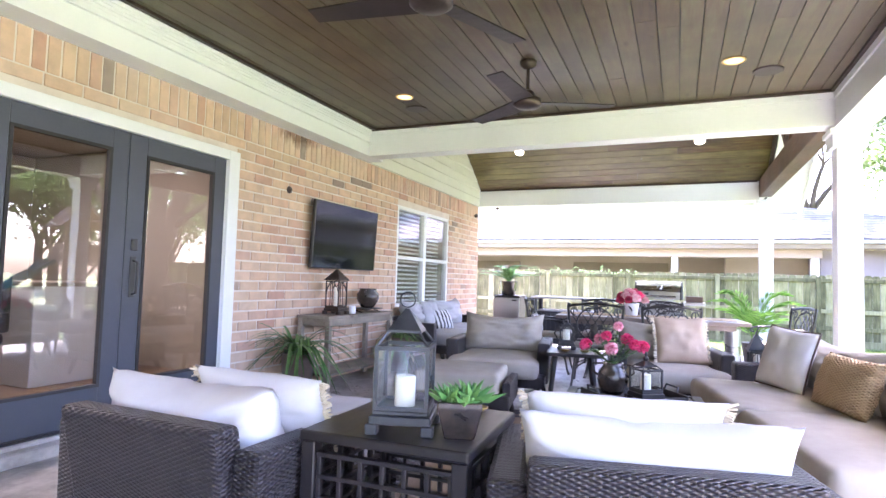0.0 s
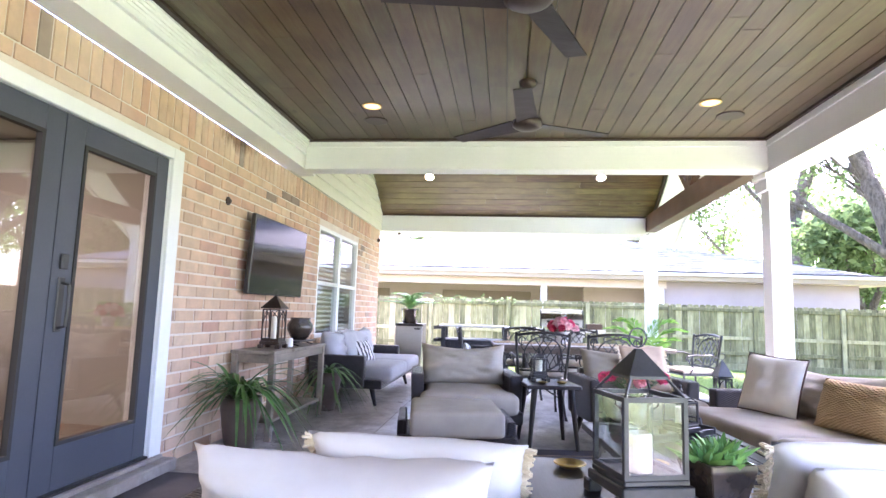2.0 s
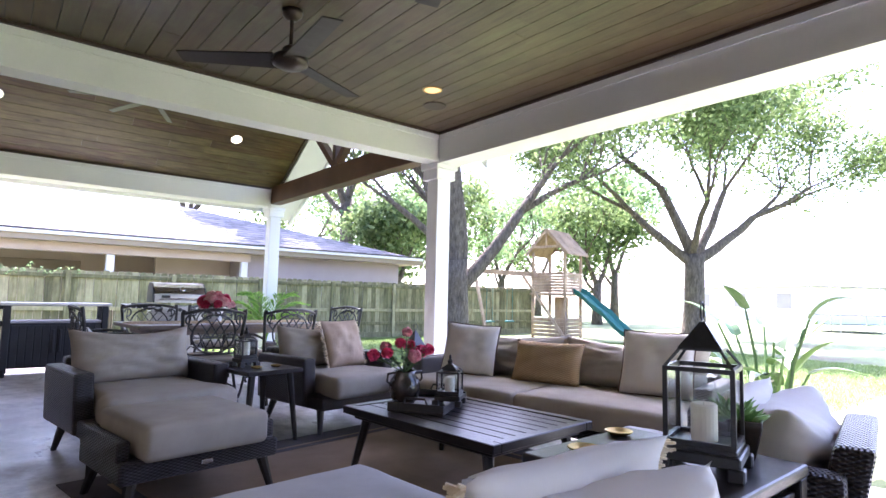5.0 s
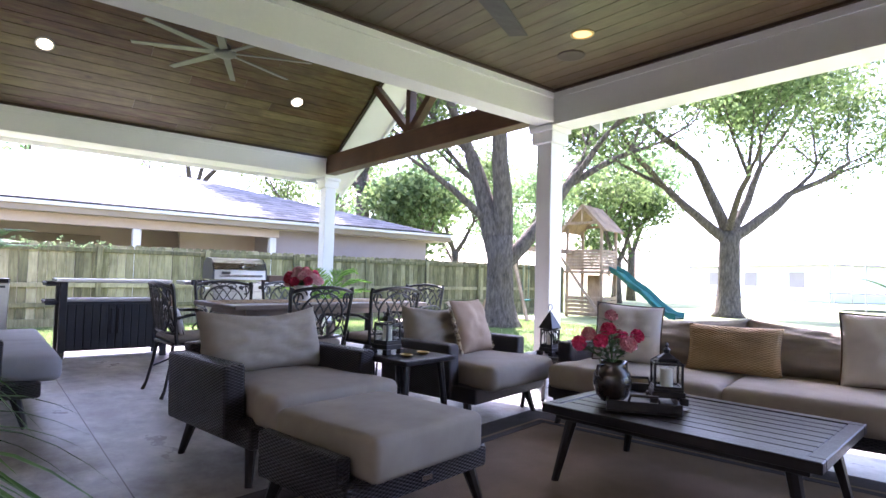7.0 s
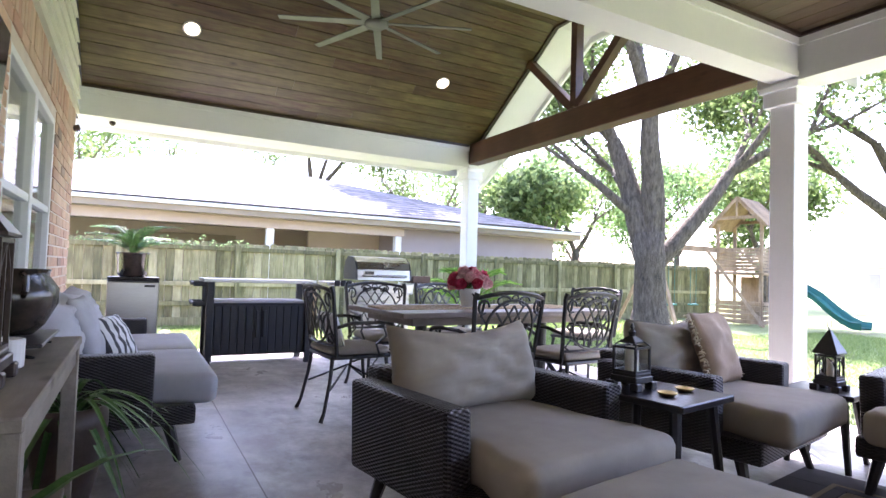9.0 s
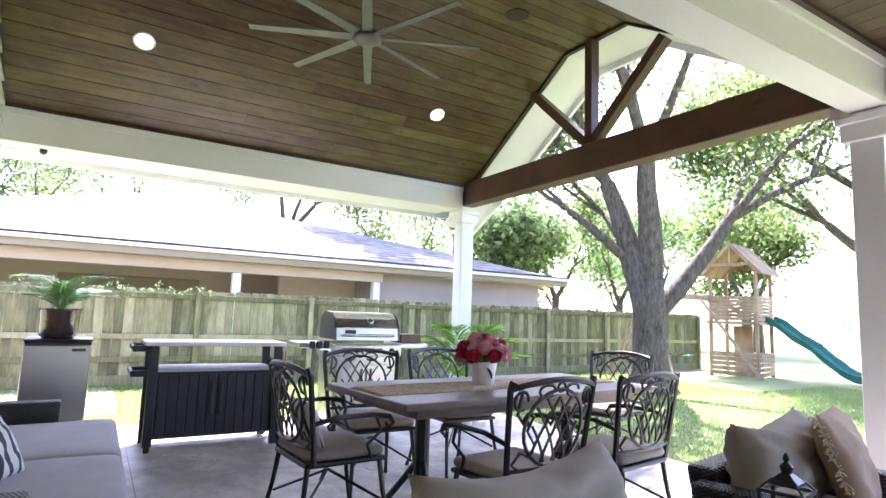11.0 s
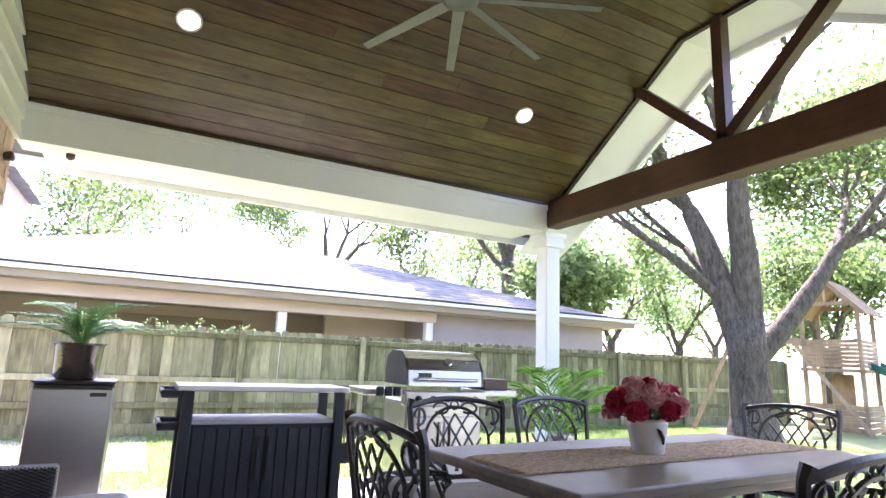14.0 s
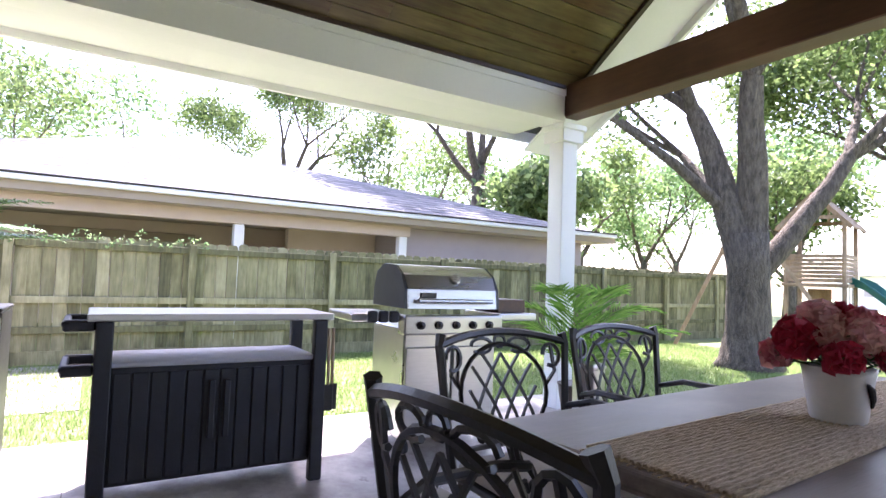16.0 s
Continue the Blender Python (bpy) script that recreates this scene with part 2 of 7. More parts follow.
M_wicker = material("dark_wicker", wicker((0.008, 0.007, 0.008), (0.055, 0.048, 0.052)), rough=0.36)
M_cush = material("taupe_fabric", fabric((0.33, 0.295, 0.245), (0.41, 0.37, 0.31)))
M_cushlt = material("grey_fabric", fabric((0.42, 0.42, 0.44), (0.5, 0.5, 0.52)))
M_pilwhite = material("white_linen", fabric((0.62, 0.6, 0.6), (0.7, 0.69, 0.69)))
M_pilcream = material("cream_linen", fabric((0.62, 0.57, 0.51), (0.71, 0.66, 0.6)))
M_piltan = material("tan_fabric", fabric((0.42, 0.3, 0.21), (0.48, 0.36, 0.26)))
M_pilstraw = material("straw_weave", wicker((0.34, 0.22, 0.1), (0.6, 0.43, 0.24), 420.0), rough=0.8)
M_fringe = material("fringe_yarn", mottled([(0.3, (0.62, 0.52, 0.36)), (0.7, (0.78, 0.7, 0.55))], 30, 200, 0.3, rough=(0.9, 1)))
M_piping = material("brown_piping", color=(0.1, 0.06, 0.045), rough=0.8)
M_darkwood = material("espresso_wood", plank_wood([(0.1, (0.009, 0.008, 0.009)), (0.9, (0.024, 0.02, 0.021))], 1, False, False, (0.24, 0.4)), rough=0.4)
M_greywood = material("weathered_wood", plank_wood([(0.1, (0.16, 0.13, 0.1)), (0.5, (0.25, 0.21, 0.165)), (0.9, (0.34, 0.29, 0.23))], 1, False, True, (0.6, 0.8)), rough=0.7)
M_tabtop = material("greyed_tabletop", plank_wood([(0.1, (0.1, 0.075, 0.06)), (0.45, (0.18, 0.14, 0.115)), (0.9, (0.29, 0.235, 0.2))], 0, False, True, (0.3, 0.5), 0.2), rough=0.4)
M_black = material("black_metal", mottled([(0.3, (0.012, 0.012, 0.013)), (0.7, (0.03, 0.028, 0.028))], 12, 120, 0.15, rough=(0.3, 0.5)), spec=0.6)
M_zinc = material("grey_lantern_metal", mottled([(0.3, (0.035, 0.038, 0.042)), (0.7, (0.06, 0.064, 0.07))], 8, 90, 0.1, rough=(0.3, 0.45)), metal=0.4)
M_bronze = material("bronze_metal", mottled([(0.3, (0.04, 0.028, 0.024)), (0.7, (0.075, 0.055, 0.048))], 10, 90, 0.05, rough=(0.3, 0.45)), metal=0.5)
M_blade2 = material("fan_blade_walnut", plank_wood([(0.1, (0.02, 0.014, 0.014)), (0.9, (0.04, 0.03, 0.03))], 0, False, False), rough=0.4)
M_fangrey = material("brushed_nickel", mottled([(0.3, (0.13, 0.135, 0.115)), (0.7, (0.18, 0.185, 0.16))], 6, 80, 0.05, rough=(0.35, 0.5)), metal=0.3)
M_steel = material("stainless_steel", mottled([(0.3, (0.4, 0.4, 0.39)), (0.7, (0.54, 0.54, 0.53))], 2, 160, 0.05, 0.001, (0.1, 1, 1), rough=(0.22, 0.35)), metal=1.0)
M_kart = material("graphite_plastic", mottled([(0.3, (0.02, 0.022, 0.028)), (0.7, (0.032, 0.034, 0.042))], 5, 100, 0.2, rough=(0.45, 0.6)))
M_candle = material("ivory_wax", color=(0.82, 0.78, 0.68), rough=0.5)
M_brass = material("brass", mottled([(0.3, (0.45, 0.32, 0.12)), (0.7, (0.62, 0.47, 0.2))], 15, 100, 0.05, rough=(0.25, 0.4)), metal=1.0)
M_glaze = material("dark_glaze", mottled([(0.3, (0.018, 0.016, 0.016)), (0.7, (0.06, 0.045, 0.035))], 9, 50, 0.1, rough=(0.12, 0.3)), spec=0.7)
M_pot = material("brown_pot", mottled([(0.3, (0.06, 0.04, 0.032)), (0.7, (0.1, 0.07, 0.055))], 5, 60, 0.2, rough=(0.35, 0.5)))
M_whitepot = material("white_ceramic", mottled([(0.3, (0.7, 0.7, 0.7)), (0.7, (0.8, 0.79, 0.78))], 6, 60, 0.05, rough=(0.25, 0.4)))
def leafy(stops):
    def build(nt, b):
        mottled(stops, 0.6, 10, 0, island=True, vary=0.6, rough=(0.5, 0.7))(nt, b)
        out = nt.nodes["Material Output"]
        tl = nt.nodes.new("ShaderNodeBsdfTranslucent")
        mx = nt.nodes.new("ShaderNodeMixShader")
        mx.inputs[0].default_value = 0.6
        src = b.inputs["Base Color"].links[0].from_socket
        nt.links.new(src, tl.inputs[0])
        nt.links.new(b.outputs[0], mx.inputs[1])
        nt.links.new(tl.outputs[0], mx.inputs[2])
        nt.links.new(mx.outputs[0], out.inputs[0])
    return build
M_leaf = material("long_leaf_green", mottled([(0.3, (0.03, 0.09, 0.018)), (0.7, (0.1, 0.2, 0.05))], 8, 60, 0.1, island=True, rough=(0.35, 0.5), vary=0.5))
M_succ = material("succulent_green", mottled([(0.3, (0.06, 0.19, 0.05)), (0.7, (0.2, 0.4, 0.11))], 12, 60, 0.05, island=True, rough=(0.35, 0.5), vary=0.4))
M_palm = material("palm_green", leafy([(0.3, (0.12, 0.27, 0.04)), (0.7, (0.27, 0.46, 0.09))]))
M_blade = material("grass_blade", leafy([(0.3, (0.15, 0.23, 0.07)), (0.7, (0.27, 0.36, 0.13))]))
M_foliage = material("oak_foliage", leafy([(0.3, (0.08, 0.13, 0.04)), (0.7, (0.22, 0.3, 0.11))]))
M_foliage2 = material("bright_foliage", leafy([(0.3, (0.1, 0.19, 0.07)), (0.7, (0.26, 0.38, 0.17))]))
M_bark = material("bark", mottled([(0.3, (0.045, 0.035, 0.025)), (0.68, (0.17, 0.138, 0.1))], 17, 50, 1.0, 0.06, (1, 1, 0.3), rough=(0.85, 0.95)))
M_fence = material("weathered_fence", plank_wood([(0.1, (0.06, 0.062, 0.028)), (0.45, (0.18, 0.175, 0.085)), (0.9, (0.37, 0.35, 0.21))], 2, False, False, (0.8, 0.9), 0.6), rough=0.85)
M_roof = material("shingle", mottled([(0.3, (0.095, 0.096, 0.105)), (0.7, (0.17, 0.172, 0.185))], 3, 40, 0.5, 0.01, island=True, rough=(0.85, 0.95), vary=0.5))
M_stucco = material("beige_wall", mottled([(0.3, (0.5, 0.42, 0.36)), (0.7, (0.58, 0.5, 0.44))], 1, 60, 0.2, rough=(0.8, 0.9)))
M_mauve = material("taupe_siding", mottled([(0.3, (0.33, 0.29, 0.3)), (0.7, (0.38, 0.34, 0.35))], 1, 60, 0.2, rough=(0.7, 0.8)))
M_dark = material("dark_interior", color=(0.03, 0.028, 0.026), rough=0.8)
M_tan = material("tan_wall", mottled([(0.3, (0.3, 0.25, 0.19)), (0.7, (0.34, 0.29, 0.23))], 1, 50, 0.05, rough=(0.8, 0.9)))
M_floorwood = material("brown_floorboards", plank_wood([(0.1, (0.1, 0.06, 0.035)), (0.9, (0.22, 0.14, 0.08))], 0, False, False), rough=0.4)
M_cedar = material("cedar", plank_wood([(0.1, (0.25, 0.15, 0.08)), (0.5, (0.38, 0.26, 0.16)), (0.9, (0.48, 0.36, 0.25))], 2, True, False, (0.7, 0.85)), rough=0.8)
M_slide = material("teal_plastic", mottled([(0.3, (0.015, 0.13, 0.115)), (0.7, (0.025, 0.17, 0.145))], 3, 60, 0.05, rough=(0.3, 0.45)))
M_rug = material("tan_rug", mottled([(0.3, (0.2, 0.145, 0.095)), (0.7, (0.26, 0.195, 0.135))], 4, 300, 0.5, 0.003, rough=(0.9, 1)))
M_rugd = material("dark_rug_border", mottled([(0.3, (0.055, 0.05, 0.055)), (0.7, (0.09, 0.08, 0.085))], 4, 300, 0.5, 0.003, rough=(0.9, 1)))
M_runner = material("woven_runner", mottled([(0.3, (0.3, 0.21, 0.12)), (0.65, (0.7, 0.55, 0.37))], 40, 240, 0.8, 0.003, (1, 14, 1), rough=(0.85, 0.95)))
M_pink = material("pink_petal", mottled([(0.3, (0.7, 0.2, 0.28)), (0.7, (0.85, 0.45, 0.48))], 6, 40, 0.05, island=True, rough=(0.5, 0.6), vary=0.8))
M_pale = material("pale_pink_petal", mottled([(0.3, (0.8, 0.4, 0.45)), (0.7, (0.9, 0.62, 0.62))], 6, 40, 0.05, island=True, rough=(0.5, 0.6), vary=0.5))
M_hot = material("magenta_petal", mottled([(0.3, (0.6, 0.02, 0.1)), (0.7, (0.85, 0.1, 0.25))], 6, 40, 0.05, island=True, rough=(0.5, 0.6), vary=0.5))
M_crim = material("crimson_petal", mottled([(0.3, (0.35, 0.012, 0.05)), (0.7, (0.62, 0.05, 0.12))], 6, 40, 0.05, island=True, rough=(0.5, 0.6), vary=0.5))
M_screen = material("tv_screen", color=(0.006, 0.007, 0.009), rough=0.08, spec=0.4)
M_rubber = material("black_rubber", color=(0.02, 0.02, 0.02), rough=0.7)
def emitting(name, color, strength):
    m = bpy.data.materials.new(name)
    m.use_nodes = True
    b = m.node_tree.nodes["Principled BSDF"]
    b.inputs["Base Color"].default_value = (*color, 1)
    b.inputs["Emission Color"].default_value, b.inputs["Emission Strength"].default_value = (*color, 1), strength
    return m
M_lamp = emitting("warm_lamp", (1.0, 0.74, 0.42), 3.0)
M_lampdim = emitting("warm_lamp_side", (1.0, 0.5, 0.16), 0.28)
M_char = material("charcoal_cloth", fabric((0.03, 0.03, 0.035), (0.05, 0.05, 0.055)))
M_sign = material("chrome_plate", color=(0.6, 0.6, 0.62), rough=0.25, metal=1.0)
M_striped = material("striped_cloth", None)
def stripes(nt, b):
    tc = nt.nodes.new("ShaderNodeTexCoord")
    w = nt.nodes.new("ShaderNodeTexWave")
    w.inputs["Scale"].default_value = 5.0
    nt.links.new(tc.outputs["Object"], w.inputs["Vector"])
    nt.links.new(ramp(nt, w.outputs["Fac"], [(0.55, (0.7, 0.7, 0.7)), (0.6, (0.03, 0.03, 0.035))]), b.inputs["Base Color"])
stripes(M_striped.node_tree, M_striped.node_tree.nodes["Principled BSDF"])

# ---------------- mesh helpers ----------------
def finish(name, bm, mat, smooth=False):
    me = bpy.data.meshes.new(name)
    bmesh.ops.recalc_face_normals(bm, faces=bm.faces)
    bm.to_mesh(me)
    bm.free()
    for m in (mat if isinstance(mat, (list, tuple)) else [mat]):
        me.materials.append(m)
    if smooth:
        me.polygons.foreach_set("use_smooth", [True] * len(me.polygons))
    return new(name, me)


def part(name, bm, mat, parent=None, label="", smooth=False):
    ob = finish(name, bm, mat, smooth)
    ob.parent = parent
    return tagged(ob, label)


def thing(name, at, rz, label, category, group="", z=0.0):
    ob = new(name)
    ob.empty_display_size = 0.1
    ob.matrix_basis = pose(at[0], at[1], at[2] if len(at) > 2 else z, 0, 0, rz)
    return tagged(ob, label, category, group)


def piece(name, bm, mat, label="", category="", kind="", group="", smooth=False, m=None):
    ob = finish(name, bm, mat, smooth)
    if m is not None:
        ob.matrix_basis = m
    return tagged(ob, label, category, group, kind)


def box(bm, lo, hi, m=None):
    """A plain block from one corner to the other."""
    v = [bm.verts.new((m @ Vector(p)) if m else p) for p in itertools.product(*zip(lo, hi))]
    for f in ((0, 1, 3, 2), (4, 6, 7, 5), (0, 4, 5, 1), (2, 3, 7, 6), (0, 2, 6, 4), (1, 5, 7, 3)):
        bm.faces.new([v[i] for i in f])
    return v


def rbox(lo, hi, r=0.01, seg=2, bm=None):
    """A block with rounded edges, in a bmesh of its own or added to one."""
    b = bmesh.new()
    box(b, lo, hi)
    bmesh.ops.recalc_face_normals(b, faces=b.faces)
    bmesh.ops.bevel(b, geom=b.edges[:], offset=r, segments=seg, profile=0.5, affect="EDGES")
    if bm is None:
        return b
    me = bpy.data.meshes.new("tmp")
    b.to_mesh(me)
    b.free()
    bm.from_mesh(me)
    bpy.data.meshes.remove(me)
    return bm


def tube(bm, pts, r, n=6, cap=True):
    """A tube along the points; r is one radius or one for each point."""
    pts = [Vector(p) for p in pts]
    rs = r if isinstance(r, (list, tuple)) else [r] * len(pts)
    rings, up = [], None
    for i, p in enumerate(pts):
        d = (pts[min(i + 1, len(pts) - 1)] - pts[max(i - 1, 0)]).normalized()
        if up is None:
            up = d.orthogonal().normalized()
        up = (up - d * up.dot(d))
        up = up.normalized() if up.length > 1e-6 else d.orthogonal().normalized()
        side = d.cross(up)
        rings.append([bm.verts.new(p + (up * math.cos(a) + side * math.sin(a)) * rs[i]) for a in [2 * math.pi * k / n for k in range(n)]])
    for a, b in zip(rings, rings[1:]):
        for k in range(n):
            bm.faces.new((a[k], a[(k + 1) % n], b[(k + 1) % n], b[k]))
    if cap:
        bm.faces.new(rings[0])
        bm.faces.new(rings[-1])
    return bm


def lathe(bm, profile, n=24, at=(0, 0, 0)):
    """Turned shape from (radius, height) pairs."""
    rings = []
    for r, z in profile:
        rings.append([bm.verts.new((at[0] + max(r, 1e-4) * math.cos(2 * math.pi * k / n), at[1] + max(r, 1e-4) * math.sin(2 * math.pi * k / n), at[2] + z)) for k in range(n)])
    for a, b in zip(rings, rings[1:]):
        for k in range(n):
            bm.faces.new((a[k], a[(k + 1) % n], b[(k + 1) % n], b[k]))
    bm.faces.new(rings[0])
    bm.faces.new(rings[-1])
    return bm


def beam(bm, a, b, w, h):
    """A square timber from a to b."""
    a, b = Vector(a), Vector(b)
    d = (b - a).normalized()
    s = d.cross(Vector((0, 0, 1)))
    s = s.normalized() if s.length > 1e-3 else Vector((1, 0, 0))
    u = s.cross(d)
    v = [bm.verts.new(p + s * i * w / 2 + u * j * h / 2) for p in (a, b) for i, j in ((-1, -1), (1, -1), (1, 1), (-1, 1))]
    for f in ((0, 1, 2, 3), (7, 6, 5, 4), (0, 4, 5, 1), (1, 5, 6, 2), (2, 6, 7, 3), (3, 7, 4, 0)):
        bm.faces.new([v[i] for i in f])
    return bm


def pillow_bm(w, h, t, n=16, seed=0, sag=0.0):
    """A soft pillow in the x-z plane, thickness along y, standing on z = 0."""
    bm = bmesh.new()
    sides = []
    for sgn in (-1, 1):
        g = []
        for i in range(n + 1):
            row = []
            for j in range(n + 1):
                u, v = 2 * i / n - 1, 2 * j / n - 1
                prof = (max(0, 1 - abs(u) ** 2.6) * max(0, 1 - abs(v) ** 2.6)) ** 0.45
                wr = noise.noise(Vector((u * 2.1 + seed, v * 2.1, sgn * 3.0 + seed))) * 0.34 + noise.noise(Vector((u * 5 + seed, v * 5, sgn))) * 0.16
                for cu, cv in ((-1, -1), (1, -1), (1, 1), (-1, 1)):
                    far = math.hypot(u - cu, v - cv)
                    wr += 0.13 * math.sin(9 * math.atan2(v - cv, u - cu) + seed + cu) * math.exp(-far * 1.9) * min(1, far * 2)
                x = w / 2 * u * (1 - 0.055 * (1 - v * v))
                z = h / 2 * v * (1 - 0.055 * (1 - u * u)) + h / 2 - (sag * (1 - u * u) if v > 0 else 0) * v
                row.append((x, sgn * t / 2 * prof * (1 + wr), z))
            g.append(row)
        sides.append(g)
    vs = {}
    def vert(s, i, j):
        edge = i in (0, n) or j in (0, n)
        k = (0 if edge else s, i, j)
        if k not in vs:
            vs[k] = bm.verts.new(sides[s][i][j])
        return vs[k]
    for s in (0, 1):
        for i in range(n):
            for j in range(n):
                bm.faces.new((vert(s, i, j), vert(s, i + 1, j), vert(s, i + 1, j + 1), vert(s, i, j + 1)))
    return bm


def seat_bm(w, d, h, n=14, seed=0, crown=0.01, edge=0.042):
    """A boxy cushion with a soft crowned top, lying on z = 0."""
    bm = rbox((-w / 2, -d / 2, 0), (w / 2, d / 2, h), min(edge, h * 0.4), 3)
    bmesh.ops.subdivide_edges(bm, edges=[e for e in bm.edges if e.calc_length() > 0.15], cuts=5, use_grid_fill=True)
    for v in bm.verts:
        u, q = 2 * v.co.x / w, 2 * v.co.y / d
        if v.co.z > h * 0.5:
            v.co.z += crown * max(0, 1 - u * u) * max(0, 1 - q * q) + 0.006 * noise.noise(Vector((u * 3 + seed, q * 3, 0)))
        k = 0.008 * math.sin(math.pi * v.co.z / h)
        v.co.x += k * (1 if u > 0 else -1) * abs(u) ** 6
        v.co.y += k * (1 if q > 0 else -1) * abs(q) ** 6
    return bm


def leaf_blade(bm, base, direction, length, width, droop, seg=5, up=0.8):
    """A long strap leaf that arches over."""
    d = Vector((math.cos(direction), math.sin(direction), 0))
    side = Vector((-d.y, d.x, 0))
    prev = None
    for i in range(seg + 1):
        s = i / seg
        p = Vector(base) + d * (length * s * (1 - up * 0.5) + droop * 0.3 * s * s) + Vector((0, 0, length * up * s - droop * s * s * 1.0))
        wd = width * (0.55 + 0.9 * s - 1.42 * s * s)
        a, b = bm.verts.new(p + side * wd / 2 + Vector((0, 0, 0.15 * wd))), bm.verts.new(p - side * wd / 2 + Vector((0, 0, 0.15 * wd)))
        c = bm.verts.new(p)
        if prev:
            bm.faces.new((prev[0], prev[2], c, a))
            bm.faces.new((prev[2], prev[1], b, c))
        prev = (a, b, c)

# ---------------- the house, roof and floor ----------------
WX, CZ = -3.17, 2.80
slab = piece("floor", rbox((-3.4, -9.0, -0.2), (2.05, 10.45, 0.0), 0.012, 2), M_conc, "smooth worn concrete patio slab with stains", "floor", "structure")
bm = bmesh.new()
box(bm, (-60, -60, -0.6), (110, 90, -0.13))
piece("ground", bm, M_grass, "green lawn with bare patches beyond the patio", "lawn", "structure")

bm = bmesh.new()
box(bm, (-9.5, 11.9, -0.2), (-2.0, 14.4, -0.118))
piece("pavement", bm, M_conc, "sunlit concrete strip beside the fence", "path", "structure")
bm = bmesh.new()
box(bm, (-2.03, -9.0, -0.01), (-2.024, 10.43, 0.0012))
piece("floor_joint", bm, M_pot, "dark joint line in the concrete", "joint", "structure")

DOOR = (0.62, 3.55, 0.08, 2.13)
WIN = (6.55, 8.37, 0.72, 2.10)
bm = bmesh.new()
def wall_with_holes(bm, x0, x1, y0, y1, z0, z1, holes):
    ys = sorted({y0, y1, *[h[0] for h in holes], *[h[1] for h in holes]})
    for a, b in zip(ys, ys[1:]):
        zs = [z0]
        for h in holes:
            if h[0] <= a and h[1] >= b:
                zs += [h[2], h[3]]
        zs.append(z1)
        for c, d in zip(zs[::2], zs[1::2]):
            if d - c > 0.001:
                box(bm, (x0, a, c), (x1, b, d))
wall_with_holes(bm, WX - 0.25, WX - 0.009, -9.0, 9.85, -0.1, 2.5, [DOOR, WIN])
wall = piece("wall_west", bm, M_mortar, "orange-pink brick house wall with pale mortar", "wall", "structure")
# lap siding above the brick in the gable
bm = bmesh.new()
z = 2.5
while z < 4.05:
    def ylim(zz):
        return (5.45 if zz < 2.86 else 5.7 + (zz - 2.84) / 0.65, 9.85 if zz < 2.86 else 9.86 - (zz - 2.84) / 0.65)
    (a, b), (c, d) = ylim(z), ylim(z + 0.15)
    if b - a > 0.1:
        c, d = (c, d) if d > c else ((a + b) / 2 - 0.02, (a + b) / 2 + 0.02)
        v = [bm.verts.new(p) for p in ((WX + 0.03, a, z), (WX + 0.03, b, z), (WX + 0.005, d, z + 0.15), (WX + 0.005, c, z + 0.15), (WX - 0.12, a, z), (WX - 0.12, b, z), (WX - 0.12, d, z + 0.15), (WX - 0.12, c, z + 0.15))]
        for f in ((0, 1, 2, 3), (7, 6, 5, 4), (0, 4, 5, 1), (1, 5, 6, 2), (2, 6, 7, 3), (3, 7, 4, 0)):
            bm.faces.new([v[i] for i in f])
    z += 0.15
piece("wall_gable", bm, M_siding, "cream painted lap siding in the gable", "siding", "structure")
# walls that close the house
bm = bmesh.new()
box(bm, (-9.0, 9.6, -0.1), (WX - 0.26, 9.85, 2.5))
box(bm, (-9.25, -9.0, -0.1), (-9.0, 9.85, 2.5))
box(bm, (-9.0, -9.25, -0.1), (-3.4, -9.0, 2.5))
piece("wall_house", bm, M_stucco, "plain house wall", "wall", "structure")
bm = bmesh.new()
box(bm, (-9.0, -9.0, -0.05), (WX - 0.26, 9.6, 0.06))
piece("floor_inside", bm, M_floorwood, "brown wood floor inside the house", "floor", "structure")
bm = bmesh.new()
box(bm, (-9.25, -9.25, 2.52), (WX - 0.2, 9.85, 2.62))
piece("ceiling_inside", bm, M_tan, "tan ceiling inside the house", "ceiling", "structure")
bm = bmesh.new()
box(bm, (-7.4, 0.0, 0.06), (-7.3, 9.5, 2.5))
box(bm, (-7.3, -0.1, 0.06), (-3.5, 0.0, 2.5))
box(bm, (-7.3, 4.4, 0.06), (-3.5, 4.5, 2.5))
piece("wall_room", bm, M_tan, "tan wall of the room behind the doors", "wall", "structure")

# white box beams, frieze and crown
def trimmed_beam(name, lo, hi, axis, label):
    bm = bmesh.new()
    box(bm, lo, hi)
    o = 1 - axis
    for z0, z1, e in ((hi[2] - 0.075, hi[2] - 0.004, 0.016), (lo[2] - 0.014, lo[2] + 0.03, 0.012)):
        a, b = list(lo), list(hi)
        a[o] -= e
        b[o] += e
        a[2], b[2] = z0, z1
        box(bm, a, b)
    return piece(name, bm, M_white, label, "beam", "structure")
trimmed_beam("beam_middle", (WX + 0.205, 5.4, 2.51), (1.53, 5.58, CZ), 0, "white painted box beam across the patio")
trimmed_beam("beam_yard", (1.53, -9.0, 2.49), (1.78, 5.7, CZ), 1, "white painted box beam along the yard side")
trimmed_beam("beam_far", (WX, 9.86, 2.52), (1.48, 10.1, 2.81), 0, "white painted box beam at the far end of the patio")
bm = bmesh.new()
box(bm, (WX, -9.0, 2.55), (WX + 0.17, 5.7, CZ))
box(bm, (WX + 0.17, -9.0, 2.66), (WX + 0.2, 5.45, CZ - 0.003))
